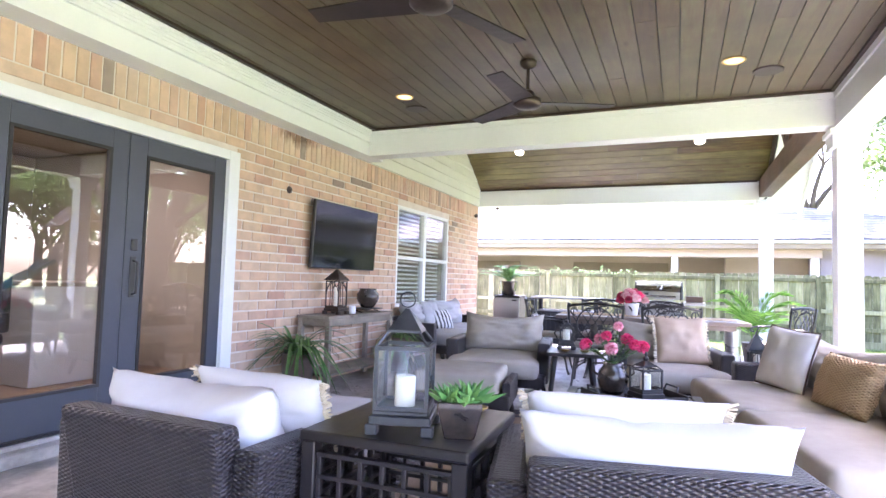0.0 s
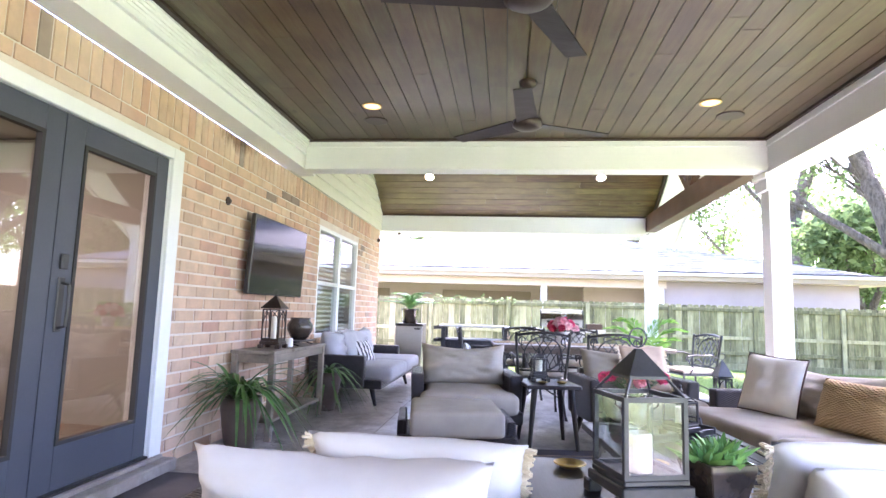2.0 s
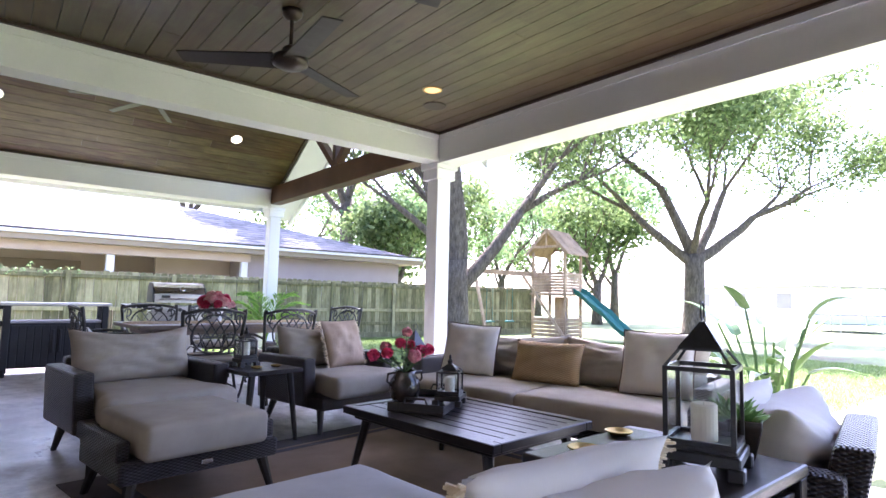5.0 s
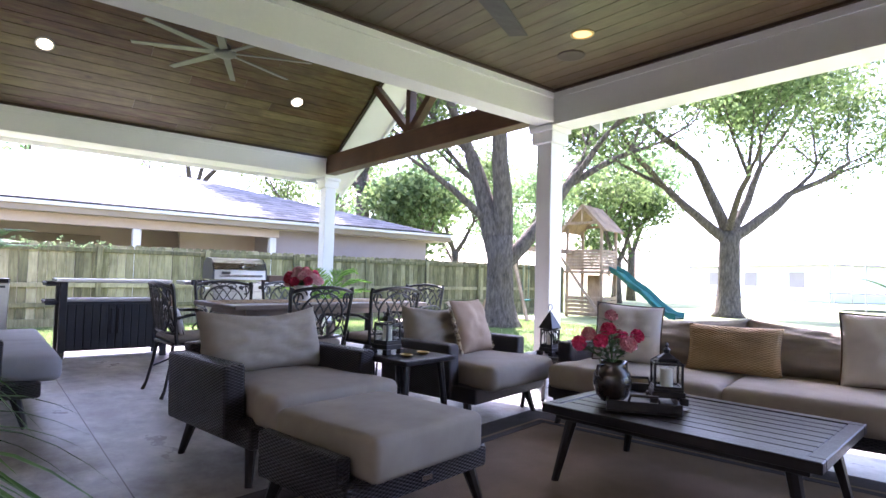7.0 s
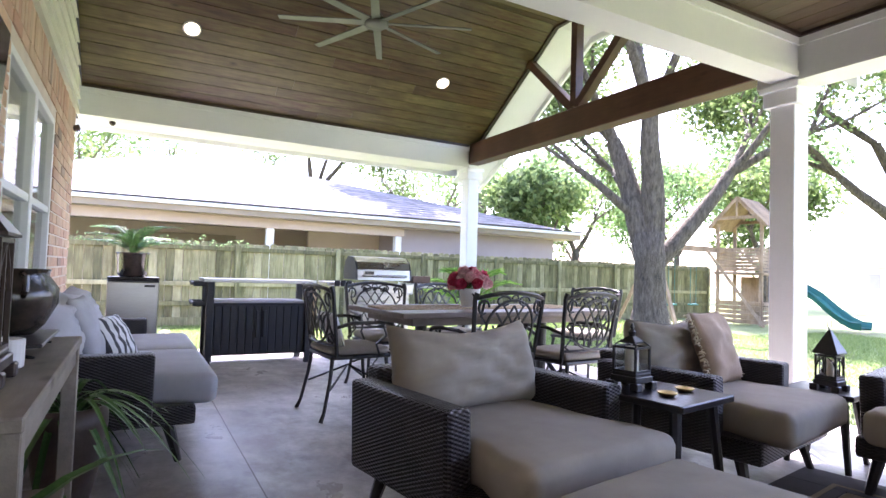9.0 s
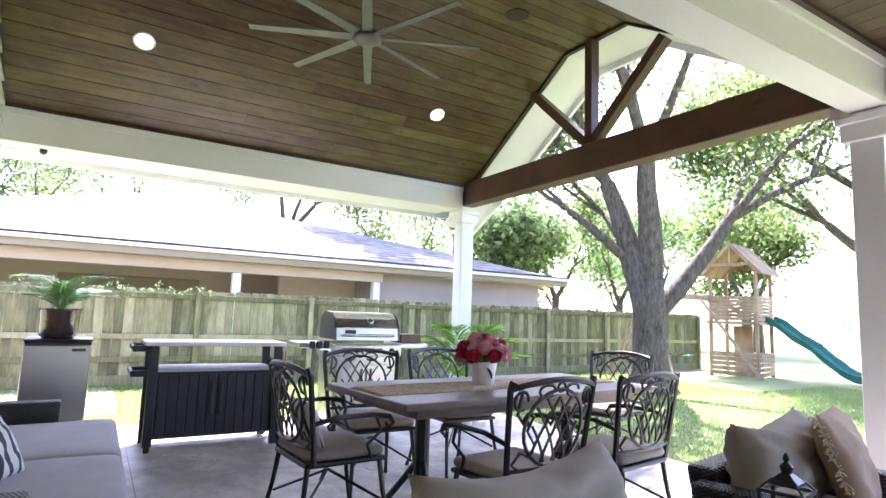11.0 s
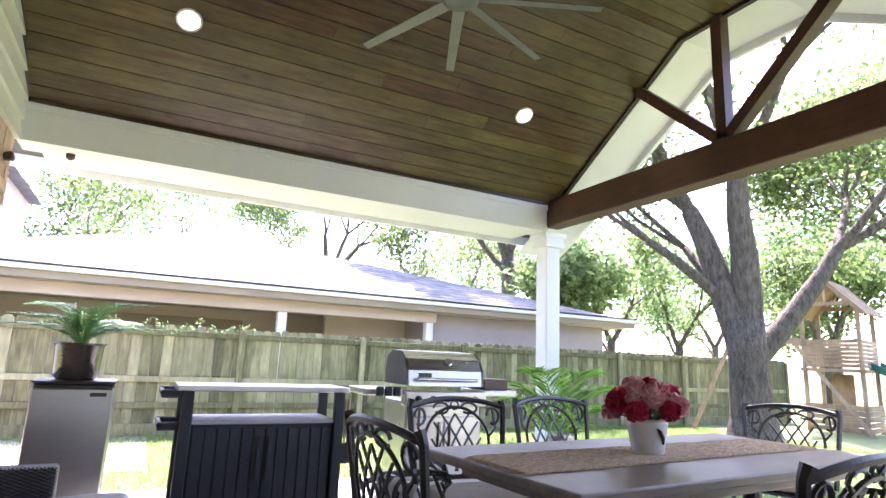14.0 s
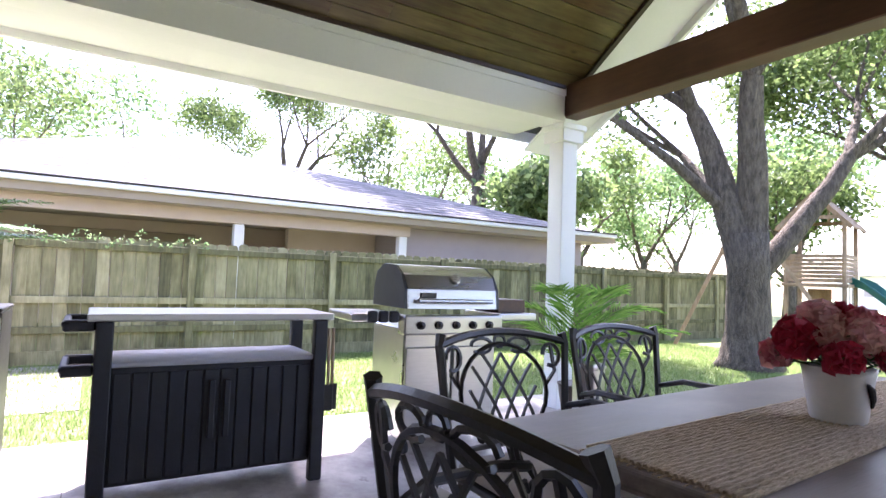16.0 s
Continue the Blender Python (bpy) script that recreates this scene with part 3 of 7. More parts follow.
box(bm, (WX, -9.0, 2.5), (WX + 0.2, 5.72, 2.552))
for i in range(5):
    box(bm, (WX + 0.17, -9.0, 2.70 + 0.02 * i), (WX + 0.205 + 0.012 * i, 5.384, 2.72 + 0.02 * i))
piece("trim_frieze", bm, M_white, "white painted frieze board with crown moulding", "moulding", "structure")

# planked ceilings
def planks(bm, a0, a1, c0, c1, place, width=0.137, gap=0.006):
    """Boards that run from a0 to a1, side by side from c0 to c1."""
    c = c0
    rng = random.Random(7)
    while c < c1 - 0.01:
        e = min(c + width, c1)
        s = a0
        while s < a1:
            t = min(s + rng.uniform(1.8, 3.7), a1)
            if a1 - t < 0.5:
                t = a1
            d = rng.uniform(0, 0.0015)
            cs = [(s + 0.001, c + gap / 2, d), (t - 0.001, c + gap / 2, d), (t - 0.001, e - gap / 2, d), (s + 0.001, e - gap / 2, d)]
            lo = [bm.verts.new(place(*p)) for p in cs]
            hi = [bm.verts.new(place(p[0], p[1], 0.018)) for p in cs]
            bm.faces.new(lo)
            for k in range(4):
                bm.faces.new((lo[k], lo[(k + 1) % 4], hi[(k + 1) % 4], hi[k]))
            s = t
        c = e
bm = bmesh.new()
planks(bm, -9.0, 5.45, WX + 0.2, 1.53, lambda a, c, d: (c, a, CZ + d))
piece("ceiling", bm, M_ceilF, "dark stained pine plank ceiling with knots", "ceiling", "structure")
bm = bmesh.new()
RY0, RZ0, FY0, FY1, FZ, NY0 = 9.86, 2.81, 8.16, 7.38, 3.93, 5.58
nf = Vector((0, RZ0 - FZ, -(RY0 - FY0)))
def slope(y0, z0, y1, z1):
    d = Vector((0, y1 - y0, z1 - z0))
    L = d.length
    d.normalize()
    n = Vector((0, -d.z, d.y))
    n = n if n.z > 0 else -n
    return L, lambda a, c, e: (a, y0 + d.y * c + n.y * e, z0 + d.z * c + n.z * e)
GX0, GX1 = WX + 0.03, 1.62
L, f = slope(RY0, RZ0, FY0, FZ)
planks(bm, GX0, GX1, 0, L, f)
planks(bm, GX0, GX1, FY1, FY0, lambda a, c, e: (a, c, FZ + e))
L2, f2 = slope(NY0, RZ0, FY1, FZ)
planks(bm, GX0, GX1, 0, L2, f2)
piece("ceiling_vault", bm, M_ceilG, "stained pine plank vaulted ceiling with knots", "ceiling", "structure")
# roof above: plain sheathing and white soffit past the gable
bm = bmesh.new()
def sheet(bm, x0, x1, prof, t):
    for (y0, z0), (y1, z1) in zip(prof, prof[1:]):
        v = [bm.verts.new(p) for p in ((x0, y0, z0), (x1, y0, z0), (x1, y1, z1), (x0, y1, z1), (x0, y0, z0 + t), (x1, y0, z0 + t), (x1, y1, z1 + t), (x0, y1, z1 + t))]
        for q in ((0, 1, 2, 3), (7, 6, 5, 4), (0, 4, 5, 1), (1, 5, 6, 2), (2, 6, 7, 3), (3, 7, 4, 0)):
            bm.faces.new([v[i] for i in q])
sheet(bm, -3.4, 2.15, [(10.75, 2.62), (RY0, RZ0 + 0.06), (FY0, FZ + 0.03), (FY1, FZ + 0.03), (NY0, RZ0 + 0.06), (5.2, 2.85)], 0.1)
box(bm, (-3.4, -9.0, CZ + 0.025), (2.15, 5.6, CZ + 0.12))
piece("roof", bm, M_roof, "grey shingle patio roof", "roof", "structure")
bm = bmesh.new()
sheet(bm, 1.645, 2.13, [(10.6, 2.40), (RY0, RZ0 + 0.0), (FY0, FZ - 0.01), (FY1, FZ - 0.01), (NY0, RZ0 + 0.0), (5.3, 2.62)], 0.03)
sheet(bm, 2.13, 2.17, [(10.6, 2.33), (RY0, RZ0 - 0.08), (FY0, FZ - 0.08), (FY1, FZ - 0.08), (NY0, RZ0 - 0.08), (5.3, 2.5)], 0.18)
box(bm, (-3.1, 10.1, 2.585), (1.6, 10.7, 2.61))
box(bm, (1.78, -9.0, 2.66), (2.13, 5.3, 2.69))
box(bm, (2.13, -9.0, 2.6), (2.17, 5.3, 2.85))
box(bm, (-3.4, 10.7, 2.53), (2.1, 10.74, 2.7))
piece("trim_soffit", bm, M_white, "white painted soffit and barge board", "soffit", "structure")
# dark trim round the ceilings
bm = bmesh.new()
for lo, hi in (((WX + 0.2, 5.355, CZ - 0.022), (1.53, 5.399, CZ + 0.003)), ((1.487, -9.0, CZ - 0.022), (1.529, 5.355, CZ + 0.003)), ((WX + 0.262, -9.0, CZ - 0.02), (WX + 0.3, 5.355, CZ + 0.003))):
    box(bm, lo, hi)
beam(bm, (1.6, RY0, RZ0 - 0.01), (1.6, FY0, FZ - 0.01), 0.045, 0.03)
beam(bm, (1.6, FY0, FZ - 0.015), (1.6, FY1, FZ - 0.015), 0.045, 0.03)
beam(bm, (1.6, FY1, FZ - 0.01), (1.6, NY0, RZ0 - 0.01), 0.045, 0.03)
box(bm, (GX0, RY0 - 0.03, RZ0 - 0.02), (1.46, RY0 + 0.0, RZ0 + 0.01))
piece("trim_ceiling", bm, M_trimwood, "dark stained ceiling trim", "moulding", "structure")

# timber truss in the open gable
truss = thing("gable_truss", (0, 0, 0), 0, "dark stained timber truss spanning the open gable", "truss")
bm = rbox((1.485, 5.585, 2.555), (1.665, 9.9, 2.84), 0.008, 1)
part("tie_beam", bm, M_beam, truss)
HUB = (1.585, 7.79, 2.84)
for ty, tz in ((8.62, 3.62), (7.79, 3.915), (6.95, 3.60)):
    bm = bmesh.new()
    a, b = Vector(HUB), Vector((1.585, ty, tz))
    beam(bm, a + (b - a) * 0.03, b, 0.1, 0.09)
    part("strut", bm, M_beam, truss)

def post(name, x, y, top):
    p = tagged(new(name), "white painted square porch post", "post", "porch posts")
    p.matrix_basis = pose(x, y, 0)
    part("shaft", rbox((-0.09, -0.09, 0.0), (0.09, 0.09, top), 0.006, 1), M_white, p)
    bm = bmesh.new()
    rbox((-0.125, -0.125, top - 0.16), (0.125, 0.125, top - 0.002), 0.006, 1, bm)
    rbox((-0.145, -0.145, top - 0.05), (0.145, 0.145, top - 0.001), 0.006, 1, bm)
    part("capital", bm, M_white, p)
    return p
post("porch_post", 1.63, 5.52, 2.475)
post("porch_post", 1.59, 9.98, 2.505)
post("porch_post", 1.62, -4.4, 2.475)

# doors
def door_leaf(y0, y1, handle_y, name):
    d = thing(name, (WX + 0.0, y0, 0.0), 0, "slate blue-grey glazed patio door leaf, closed", "door", "patio doors")
    d["kind"] = "structure"
    w, z0, z1 = y1 - y0, 0.10, 2.05
    bm = bmesh.new()
    st = 0.125
    for lo, hi in (((-0.045, 0, z0), (0, st, z1)), ((-0.045, w - st, z0), (0, w, z1)), ((-0.045, st, z1 - 0.13), (0, w - st, z1)), ((-0.045, st, z0), (0, w - st, z0 + 0.24))):
        rbox(lo, hi, 0.003, 1, bm)
    part("leaf_frame", bm, M_door, d)
    bm = bmesh.new()
    for lo, hi in (((-0.03, st, z0 + 0.24), (0.006, st + 0.02, z1 - 0.13)), ((-0.03, w - st - 0.02, z0 + 0.24), (0.006, w - st, z1 - 0.13)), ((-0.03, st + 0.02, z1 - 0.15), (0.006, w - st - 0.02, z1 - 0.13)), ((-0.03, st + 0.02, z0 + 0.24), (0.006, w - st - 0.02, z0 + 0.26))):
        box(bm, lo, hi)
    part("glazing_bead", bm, M_dark, d)
    bm = bmesh.new()
    box(bm, (-0.024, st + 0.01, z0 + 0.25), (-0.018, w - st - 0.01, z1 - 0.14))
    g = part("pane", bm, M_pane, d)
    g.visible_shadow = False
    if handle_y:
        bm = bmesh.new()
        rbox((0.0, handle_y - 0.022, 0.92), (0.01, handle_y + 0.022, 1.2), 0.004, 1, bm)
        tube(bm, [(0.01, handle_y, 1.17), (0.05, handle_y, 1.16), (0.055, handle_y, 1.05), (0.05, handle_y, 0.95), (0.01, handle_y, 0.94)], 0.009, 8)
        rbox((0.0, handle_y - 0.024, 1.24), (0.018, handle_y + 0.024, 1.32), 0.005, 1, bm)
        part("handle", bm, M_black, d, "black door handle with deadbolt")
    return d
door_leaf(2.55, 3.43, 0.055, "door_1")
door_leaf(1.655, 2.535, None, "door_2")
door_leaf(0.76, 1.64, None, "door_3")
bm = bmesh.new()
for y0, y1 in ((3.43, 3.55), (0.62, 0.76)):
    rbox((WX - 0.06, y0, 0.08), (WX + 0.035, y1, 2.13), 0.004, 1, bm)
rbox((WX - 0.06, 0.76, 2.05), (WX + 0.035, 3.43, 2.13), 0.004, 1, bm)
rbox((WX - 0.04, 3.425, 0.09), (WX + 0.012, 3.445, 2.06), 0.004, 1, bm)
piece("trim_door", bm, M_white, "white painted door casing", "casing", "structure")
bm = bmesh.new()
for y0 in (2.535, 1.64):
    box(bm, (WX - 0.04, y0, 0.1), (WX + 0.004, y0 + 0.015, 2.05))
piece("trim_astragal", bm, M_door, "slate painted strip between the doors", "door strip", "structure")
bm = bmesh.new()
rbox((WX - 0.2, 0.6, 0.0), (WX + 0.14, 3.58, 0.075), 0.008, 1, bm)
rbox((WX - 0.1, 0.64, 0.075), (WX + 0.06, 3.54, 0.10), 0.004, 1, bm)
piece("threshold", bm, M_conc, "concrete door sill", "sill", "structure")
piece("door_saddle", rbox((WX - 0.06, 0.77, 0.098), (WX + 0.035, 3.42, 0.116), 0.004, 1), M_black, "black metal saddle under the doors", "sill", "structure")

piece("doormat", rbox((-3.02, 2.2, 0.0), (-2.42, 3.47, 0.014), 0.004, 1), M_rugd, "dark charcoal doormat before the patio doors", "doormat")

# window
w1 = thing("window_1", (WX, WIN[0], WIN[2]), 0, "white framed sash window with blinds behind the panes", "window")
w1["kind"] = "structure"
ww, wh = WIN[1] - WIN[0], WIN[3] - WIN[2]
bm = bmesh.new()
for lo, hi in (((-0.08, 0, 0), (-0.005, 0.05, wh)), ((-0.08, ww - 0.05, 0), (-0.005, ww, wh)), ((-0.08, ww / 2 - 0.05, 0), (-0.005, ww / 2 + 0.05, wh)), ((-0.079, 0.05, wh - 0.05), (-0.006, ww - 0.05, wh)), ((-0.079, 0.05, 0), (-0.006, ww - 0.05, 0.05)), ((-0.078, 0.05, wh * 0.47), (-0.012, ww - 0.05, wh * 0.47 + 0.05))):
    rbox(lo, hi, 0.004, 1, bm)
part("window_frame", bm, M_white, w1)
for a, b in ((0.05, ww / 2 - 0.05), (ww / 2 + 0.05, ww - 0.05)):
    for c, d in ((0.05, wh * 0.47), (wh * 0.47 + 0.05, wh - 0.05)):
        bm = bmesh.new()
        box(bm, (-0.05, a, c), (-0.045, b, d))
        part("pane", bm, M_pane, w1).visible_shadow = False
bm = bmesh.new()
z = 0.06
while z < wh - 0.05:
    box(bm, (-0.2, 0.06, z), (-0.155, ww - 0.06, z + 0.028), None)
    z += 0.062
part("blind", bm, M_white, w1, "white slatted blind")
bm = rbox((-0.02, -0.02, -0.06), (0.04, ww + 0.02, 0.0), 0.004, 1)
part("window_sill", bm, M_brickj, w1, "brick window sill")

# ---------------- furniture kinds ----------------
def splay_leg(parent, x, y, top, dx, dy, r0=0.032, r1=0.018, mat=None):
    bm = bmesh.new()
    tube(bm, [(x, y, top), (x + dx, y + dy, 0.0)], [r0, r1], 8)
    return part("leg", bm, mat or M_darkwood, parent)


def wicker_seat(name, at, rz, width, cushions, label, category, group="", mat=None, backs=None, depth=0.84, pill=0.37, backh=0.6):
    """A wicker chair or sofa that faces -y, its front at y = -depth / 2."""
    t = thing(name, at, rz, label, category, group)
    w, d = width / 2, depth / 2
    mat = mat or M_cush
    bm = bmesh.new()
    rbox((-w + 0.02, -d - 0.01, 0.19), (w - 0.02, d - 0.02, 0.29), 0.015, 2, bm)
    part("seat_base", bm, M_wicker, t)
    for s in (-1, 1):
        bm = rbox((-0.055, -d + 0.19, 0.2), (0.055, d, 0.56), 0.018, 2)
        for v in bm.verts:
            v.co.x += s * (w - 0.055) + s * 0.035 * (v.co.z - 0.2)
        part("arm", bm, M_wicker, t)
    bm = rbox((-w + 0.1, d - 0.11, 0.25), (w - 0.1, d, backh), 0.02, 2)
    for v in bm.verts:
        v.co.y += 0.2 * (v.co.z - 0.25)
    part("backrest", bm, M_wicker, t)
    for sx in (-1, 1):
        for sy in (-1, 1):
            splay_leg(t, sx * (w - 0.1), sy * (d - 0.12), 0.21, sx * 0.04, sy * 0.06)
    cw = (width - 0.24) / cushions
    for i in range(cushions):
        x = -width / 2 + 0.12 + cw * (i + 0.5)
        bm = seat_bm(cw - 0.01, depth - 0.03, 0.165, seed=i)
        bmesh.ops.translate(bm, verts=bm.verts, vec=(x, -0.13, 0.275))
        for v in bm.verts:
            if v.co.y < -d + 0.15:
                v.co.x += 0.05 * (1 if i == cushions - 1 and v.co.x > x + cw * 0.3 else -1 if i == 0 and v.co.x < x - cw * 0.3 else 0)
        part("seat_cushion", bm, mat, t, smooth=True)
        bm = pillow_bm(cw + (0.1 if cushions == 1 else 0.03), pill + 0.02, 0.29, seed=i * 3 + width, sag=0.045, n=24)
        m = pose(x, d - 0.23, 0.42, -16, 0, 0)
        bmesh.ops.transform(bm, matrix=m, verts=bm.verts)
        part("back_cushion", bm, (backs or mat), t, smooth=True)
    return t


def throw(at, rz, tilt, w, h, t, mat, label, seed=0, fringe=None, piping=False, roll=0):
    ob = new("throw_pillow")
    ob.matrix_basis = pose(*at, tilt, roll, rz)
    tagged(ob, label, "pillow")
    part("cover", pillow_bm(w, h, t, 18, seed), mat, ob, smooth=True)
    if fringe:
        rng = random.Random(seed)
        for s in (-1, 1):
            bm = bmesh.new()
            for i in range(90):
                z = rng.uniform(0.01, h - 0.01)
                x = s * (w / 2 * (1 - 0.055 * (1 - (2 * z / h - 1) ** 2)) - 0.006)
                e = (x + s * rng.uniform(0.015, 0.035), rng.uniform(-0.022, 0.022), z + rng.uniform(-0.02, 0.015))
                tube(bm, [(x, 0, z), e], [0.006, 0.0035], 4)
            part("fringe", bm, fringe, ob)
    if piping:
        n = 20
        pts = []
        for k in range(4):
            for i in range(n):
                u = -1 + 2 * i / n
                a, b = ((u, -1), (1, u), (-u, 1), (-1, -u))[k]
                pts.append((w / 2 * a * (1 - 0.055 * (1 - b * b)), 0, h / 2 + h / 2 * b * (1 - 0.055 * (1 - a * a))))
        bm = bmesh.new()
        tube(bm, pts + [pts[0]], 0.006, 5)
        part("piping", bm, M_piping, ob, "brown piped edge")
    return ob


def ottoman(at, rz, label, mat=None, deep=0.6):
    """A low wicker base with raised sides; the thick cushion hangs over its front."""
    t = thing("ottoman", at, rz, label, "ottoman")
    part("base", rbox((-0.4, -deep / 2 + 0.01, 0.17), (0.4, deep / 2, 0.27), 0.018, 2), M_wicker, t)
    for side in (-1, 1):
        part("side_rim", rbox((side * 0.37 - 0.03, -deep / 2 + 0.06, 0.255), (side * 0.37 + 0.03, deep / 2, 0.36), 0.015, 2), M_wicker, t)
    bm = seat_bm(0.62, deep + 0.04, 0.17, seed=4, crown=0.006, edge=0.03)
    bmesh.ops.translate(bm, verts=bm.verts, vec=(0, -0.01, 0.262))
    part("seat_cushion", bm, mat or M_cush, t, smooth=True)
    for sx in (-1, 1):
        for sy in (-1, 1):
            splay_leg(t, sx * 0.33, sy * (deep / 2 - 0.07), 0.18, sx * 0.04, sy * 0.05)
    part("badge", rbox((-0.03, -deep / 2 + 0.002, 0.205), (0.03, -deep / 2 + 0.011, 0.23), 0.002, 1), M_sign, t, "small metal badge")
    return t


wicker_seat("wicker_armchair", (-1.24, 5.02, 0), 9, 0.93, 1, "dark wicker armchair with taupe cushions beside the ottoman", "armchair", "wicker armchairs")
ottoman((-1.24, 4.04, 0), 9, "dark wicker ottoman with taupe cushion before the armchair")
wicker_seat("wicker_armchair", (0.24, 5.14, 0), 11, 0.93, 1, "dark wicker armchair with taupe cushions by the small lantern table", "armchair", "wicker armchairs")
throw((0.36, 5.12, 0.44), 16, -20, 0.44, 0.42, 0.14, M_piltan, "tan throw pillow with fringed sides", 5, fringe=M_fringe)
# the long sofa along the yard side
wicker_seat("wicker_sofa", (1.15, 3.54, 0), -78, 2.3, 2, "dark wicker sofa with grey-taupe cushions along the yard side", "sofa", backh=0.58, pill=0.36)
throw((0.93, 4.22, 0.44), -62, -16, 0.46, 0.42, 0.13, M_pilcream, "cream throw pillow with brown piping", 7, piping=True, roll=3)
throw((1.12, 3.58, 0.44), -76, -20, 0.56, 0.32, 0.14, M_pilstraw, "straw-coloured woven lumbar pillow", 8)
throw((1.3, 2.8, 0.44), -76, -18, 0.48, 0.44, 0.13, M_pilcream, "cream throw pillow with brown piping", 9, piping=True)
# love seat by the wall
wicker_seat("wicker_love_seat", (-2.7, 7.35, 0), 90, 2.15, 2, "dark wicker love seat with pale grey cushions by the brick wall", "sofa", mat=M_cushlt, backh=0.6, pill=0.4)
throw((-2.72, 6.9, 0.44), 84, -22, 0.42, 0.4, 0.12, M_cushlt, "plain grey throw pillow on the love seat", 11)
throw((-2.6, 6.98, 0.43), 66, -30, 0.34, 0.3, 0.1, M_striped, "small black and white striped pillow", 12)
# the two chairs seen from behind
wicker_seat("wicker_armchair", (-1.3, 1.6, 0), 179, 0.92, 1, "dark wicker armchair with white pillows beside the lattice table", "armchair", "wicker armchairs", backs=M_pilwhite, mat=M_cushlt, pill=0.3, backh=0.63, depth=0.74)
ottoman((-1.25, 2.35, 0), 185, "dark wicker ottoman with pale grey cushion before the white-pillowed armchair", M_cushlt, 0.52)
throw((-1.13, 1.64, 0.46), -3, 22, 0.62, 0.3, 0.14, M_pilwhite, "white lumbar pillow with fringed ends", 22, fringe=M_fringe)
wicker_seat("wicker_armchair", (0.2, 1.86, 0), 193, 0.92, 1, "dark wicker armchair with white pillows by the lattice table", "armchair", "wicker armchairs", backs=M_pilwhite, mat=M_cushlt, pill=0.3, backh=0.63)
throw((0.14, 1.83, 0.46), 10, 20, 0.62, 0.31, 0.14, M_pilwhite, "white lumbar pillow with fringed ends", 24, fringe=M_fringe)

# coffee table
ct = thing("coffee_table", (0.09, 3.3, 0), 5, "espresso slatted wooden coffee table on splayed legs", "coffee table")
bm = bmesh.new()
L2_, W2_ = 0.6, 0.42
for lo, hi in (((-W2_, -L2_, 0.345), (-W2_ + 0.06, L2_, 0.39)), ((W2_ - 0.06, -L2_, 0.345), (W2_, L2_, 0.39)), ((-W2_ + 0.06, -L2_, 0.345), (W2_ - 0.06, -L2_ + 0.06, 0.39)), ((-W2_ + 0.06, L2_ - 0.06, 0.345), (W2_ - 0.06, L2_, 0.39))):
    rbox(lo, hi, 0.004, 1, bm)
rbox((-W2_ + 0.05, -L2_ + 0.05, 0.315), (W2_ - 0.05, L2_ - 0.05, 0.345), 0.004, 1, bm)
part("table_frame", bm, M_darkwood, ct)
for i in range(8):
    x = -W2_ + 0.063 + i * 0.0895
    part("slat", rbox((x, -L2_ + 0.062, 0.365), (x + 0.083, L2_ - 0.062, 0.386), 0.003, 1), M_darkwood, ct)
for sx in (-1, 1):
    for sy in (-1, 1):
        splay_leg(ct, sx * (W2_ - 0.1), sy * (L2_ - 0.12), 0.33, sx * 0.05, sy * 0.07, 0.03, 0.018)

def small_table(name, at, rz, w, d, h, label, top_t=0.03):
    t = thing(name, at, rz, label, "side table")
    part("tabletop", rbox((-w / 2, -d / 2, h - top_t), (w / 2, d / 2, h), 0.005, 1), M_darkwood, t)
    for sx in (-1, 1):
        for sy in (-1, 1):
            splay_leg(t, sx * (w / 2 - 0.07), sy * (d / 2 - 0.07), h - top_t, sx * 0.05, sy * 0.04, 0.026, 0.016)
    return t
small_table("end_table", (-0.53, 4.87, 0), 10, 0.44, 0.5, 0.52, "espresso wooden side table between the two armchairs")
small_table("end_table", (0.93, 4.9, 0), 10, 0.36, 0.36, 0.42, "small dark side table beside the porch post")

# lattice table between the near chairs
lt = thing("lattice_table", (-0.54, 1.69, 0), 2, "dark brown square side table with pierced lattice sides", "side table")
part("tabletop", rbox((-0.29, -0.29, 0.565), (0.29, 0.29, 0.6), 0.008, 2), M_darkwood, lt)
for sx in (-1, 1):
    for sy in (-1, 1):
        part("leg", rbox((sx * 0.26 - 0.025, sy * 0.26 - 0.025, 0), (sx * 0.26 + 0.025, sy * 0.26 + 0.025, 0.565), 0.004, 1), M_darkwood, lt)
for k in range(4):
    bm = bmesh.new()
    for j in range(6):
        rbox((-0.235, -0.27, 0.515 - 0.07 * j), (0.235, -0.245, 0.53 - 0.07 * j), 0.002, 1, bm)
    for j in range(7):
        rbox((-0.235 + j * 0.0757, -0.268, 0.165), (-0.22 + j * 0.0757, -0.247, 0.53), 0.002, 1, bm)
    bmesh.ops.transform(bm, matrix=pose(0, 0, 0, 0, 0, 90 * k), verts=bm.verts)
    part("lattice_panel", bm, M_darkwood, lt)


def candle_bm(r, h):
    bm = bmesh.new()
    return lathe(bm, [(r, 0), (r, h - 0.006), (r * 0.9, h), (r * 0.3, h - 0.008), (0.0015, h - 0.008), (0.0015, h + 0.01)], 20)


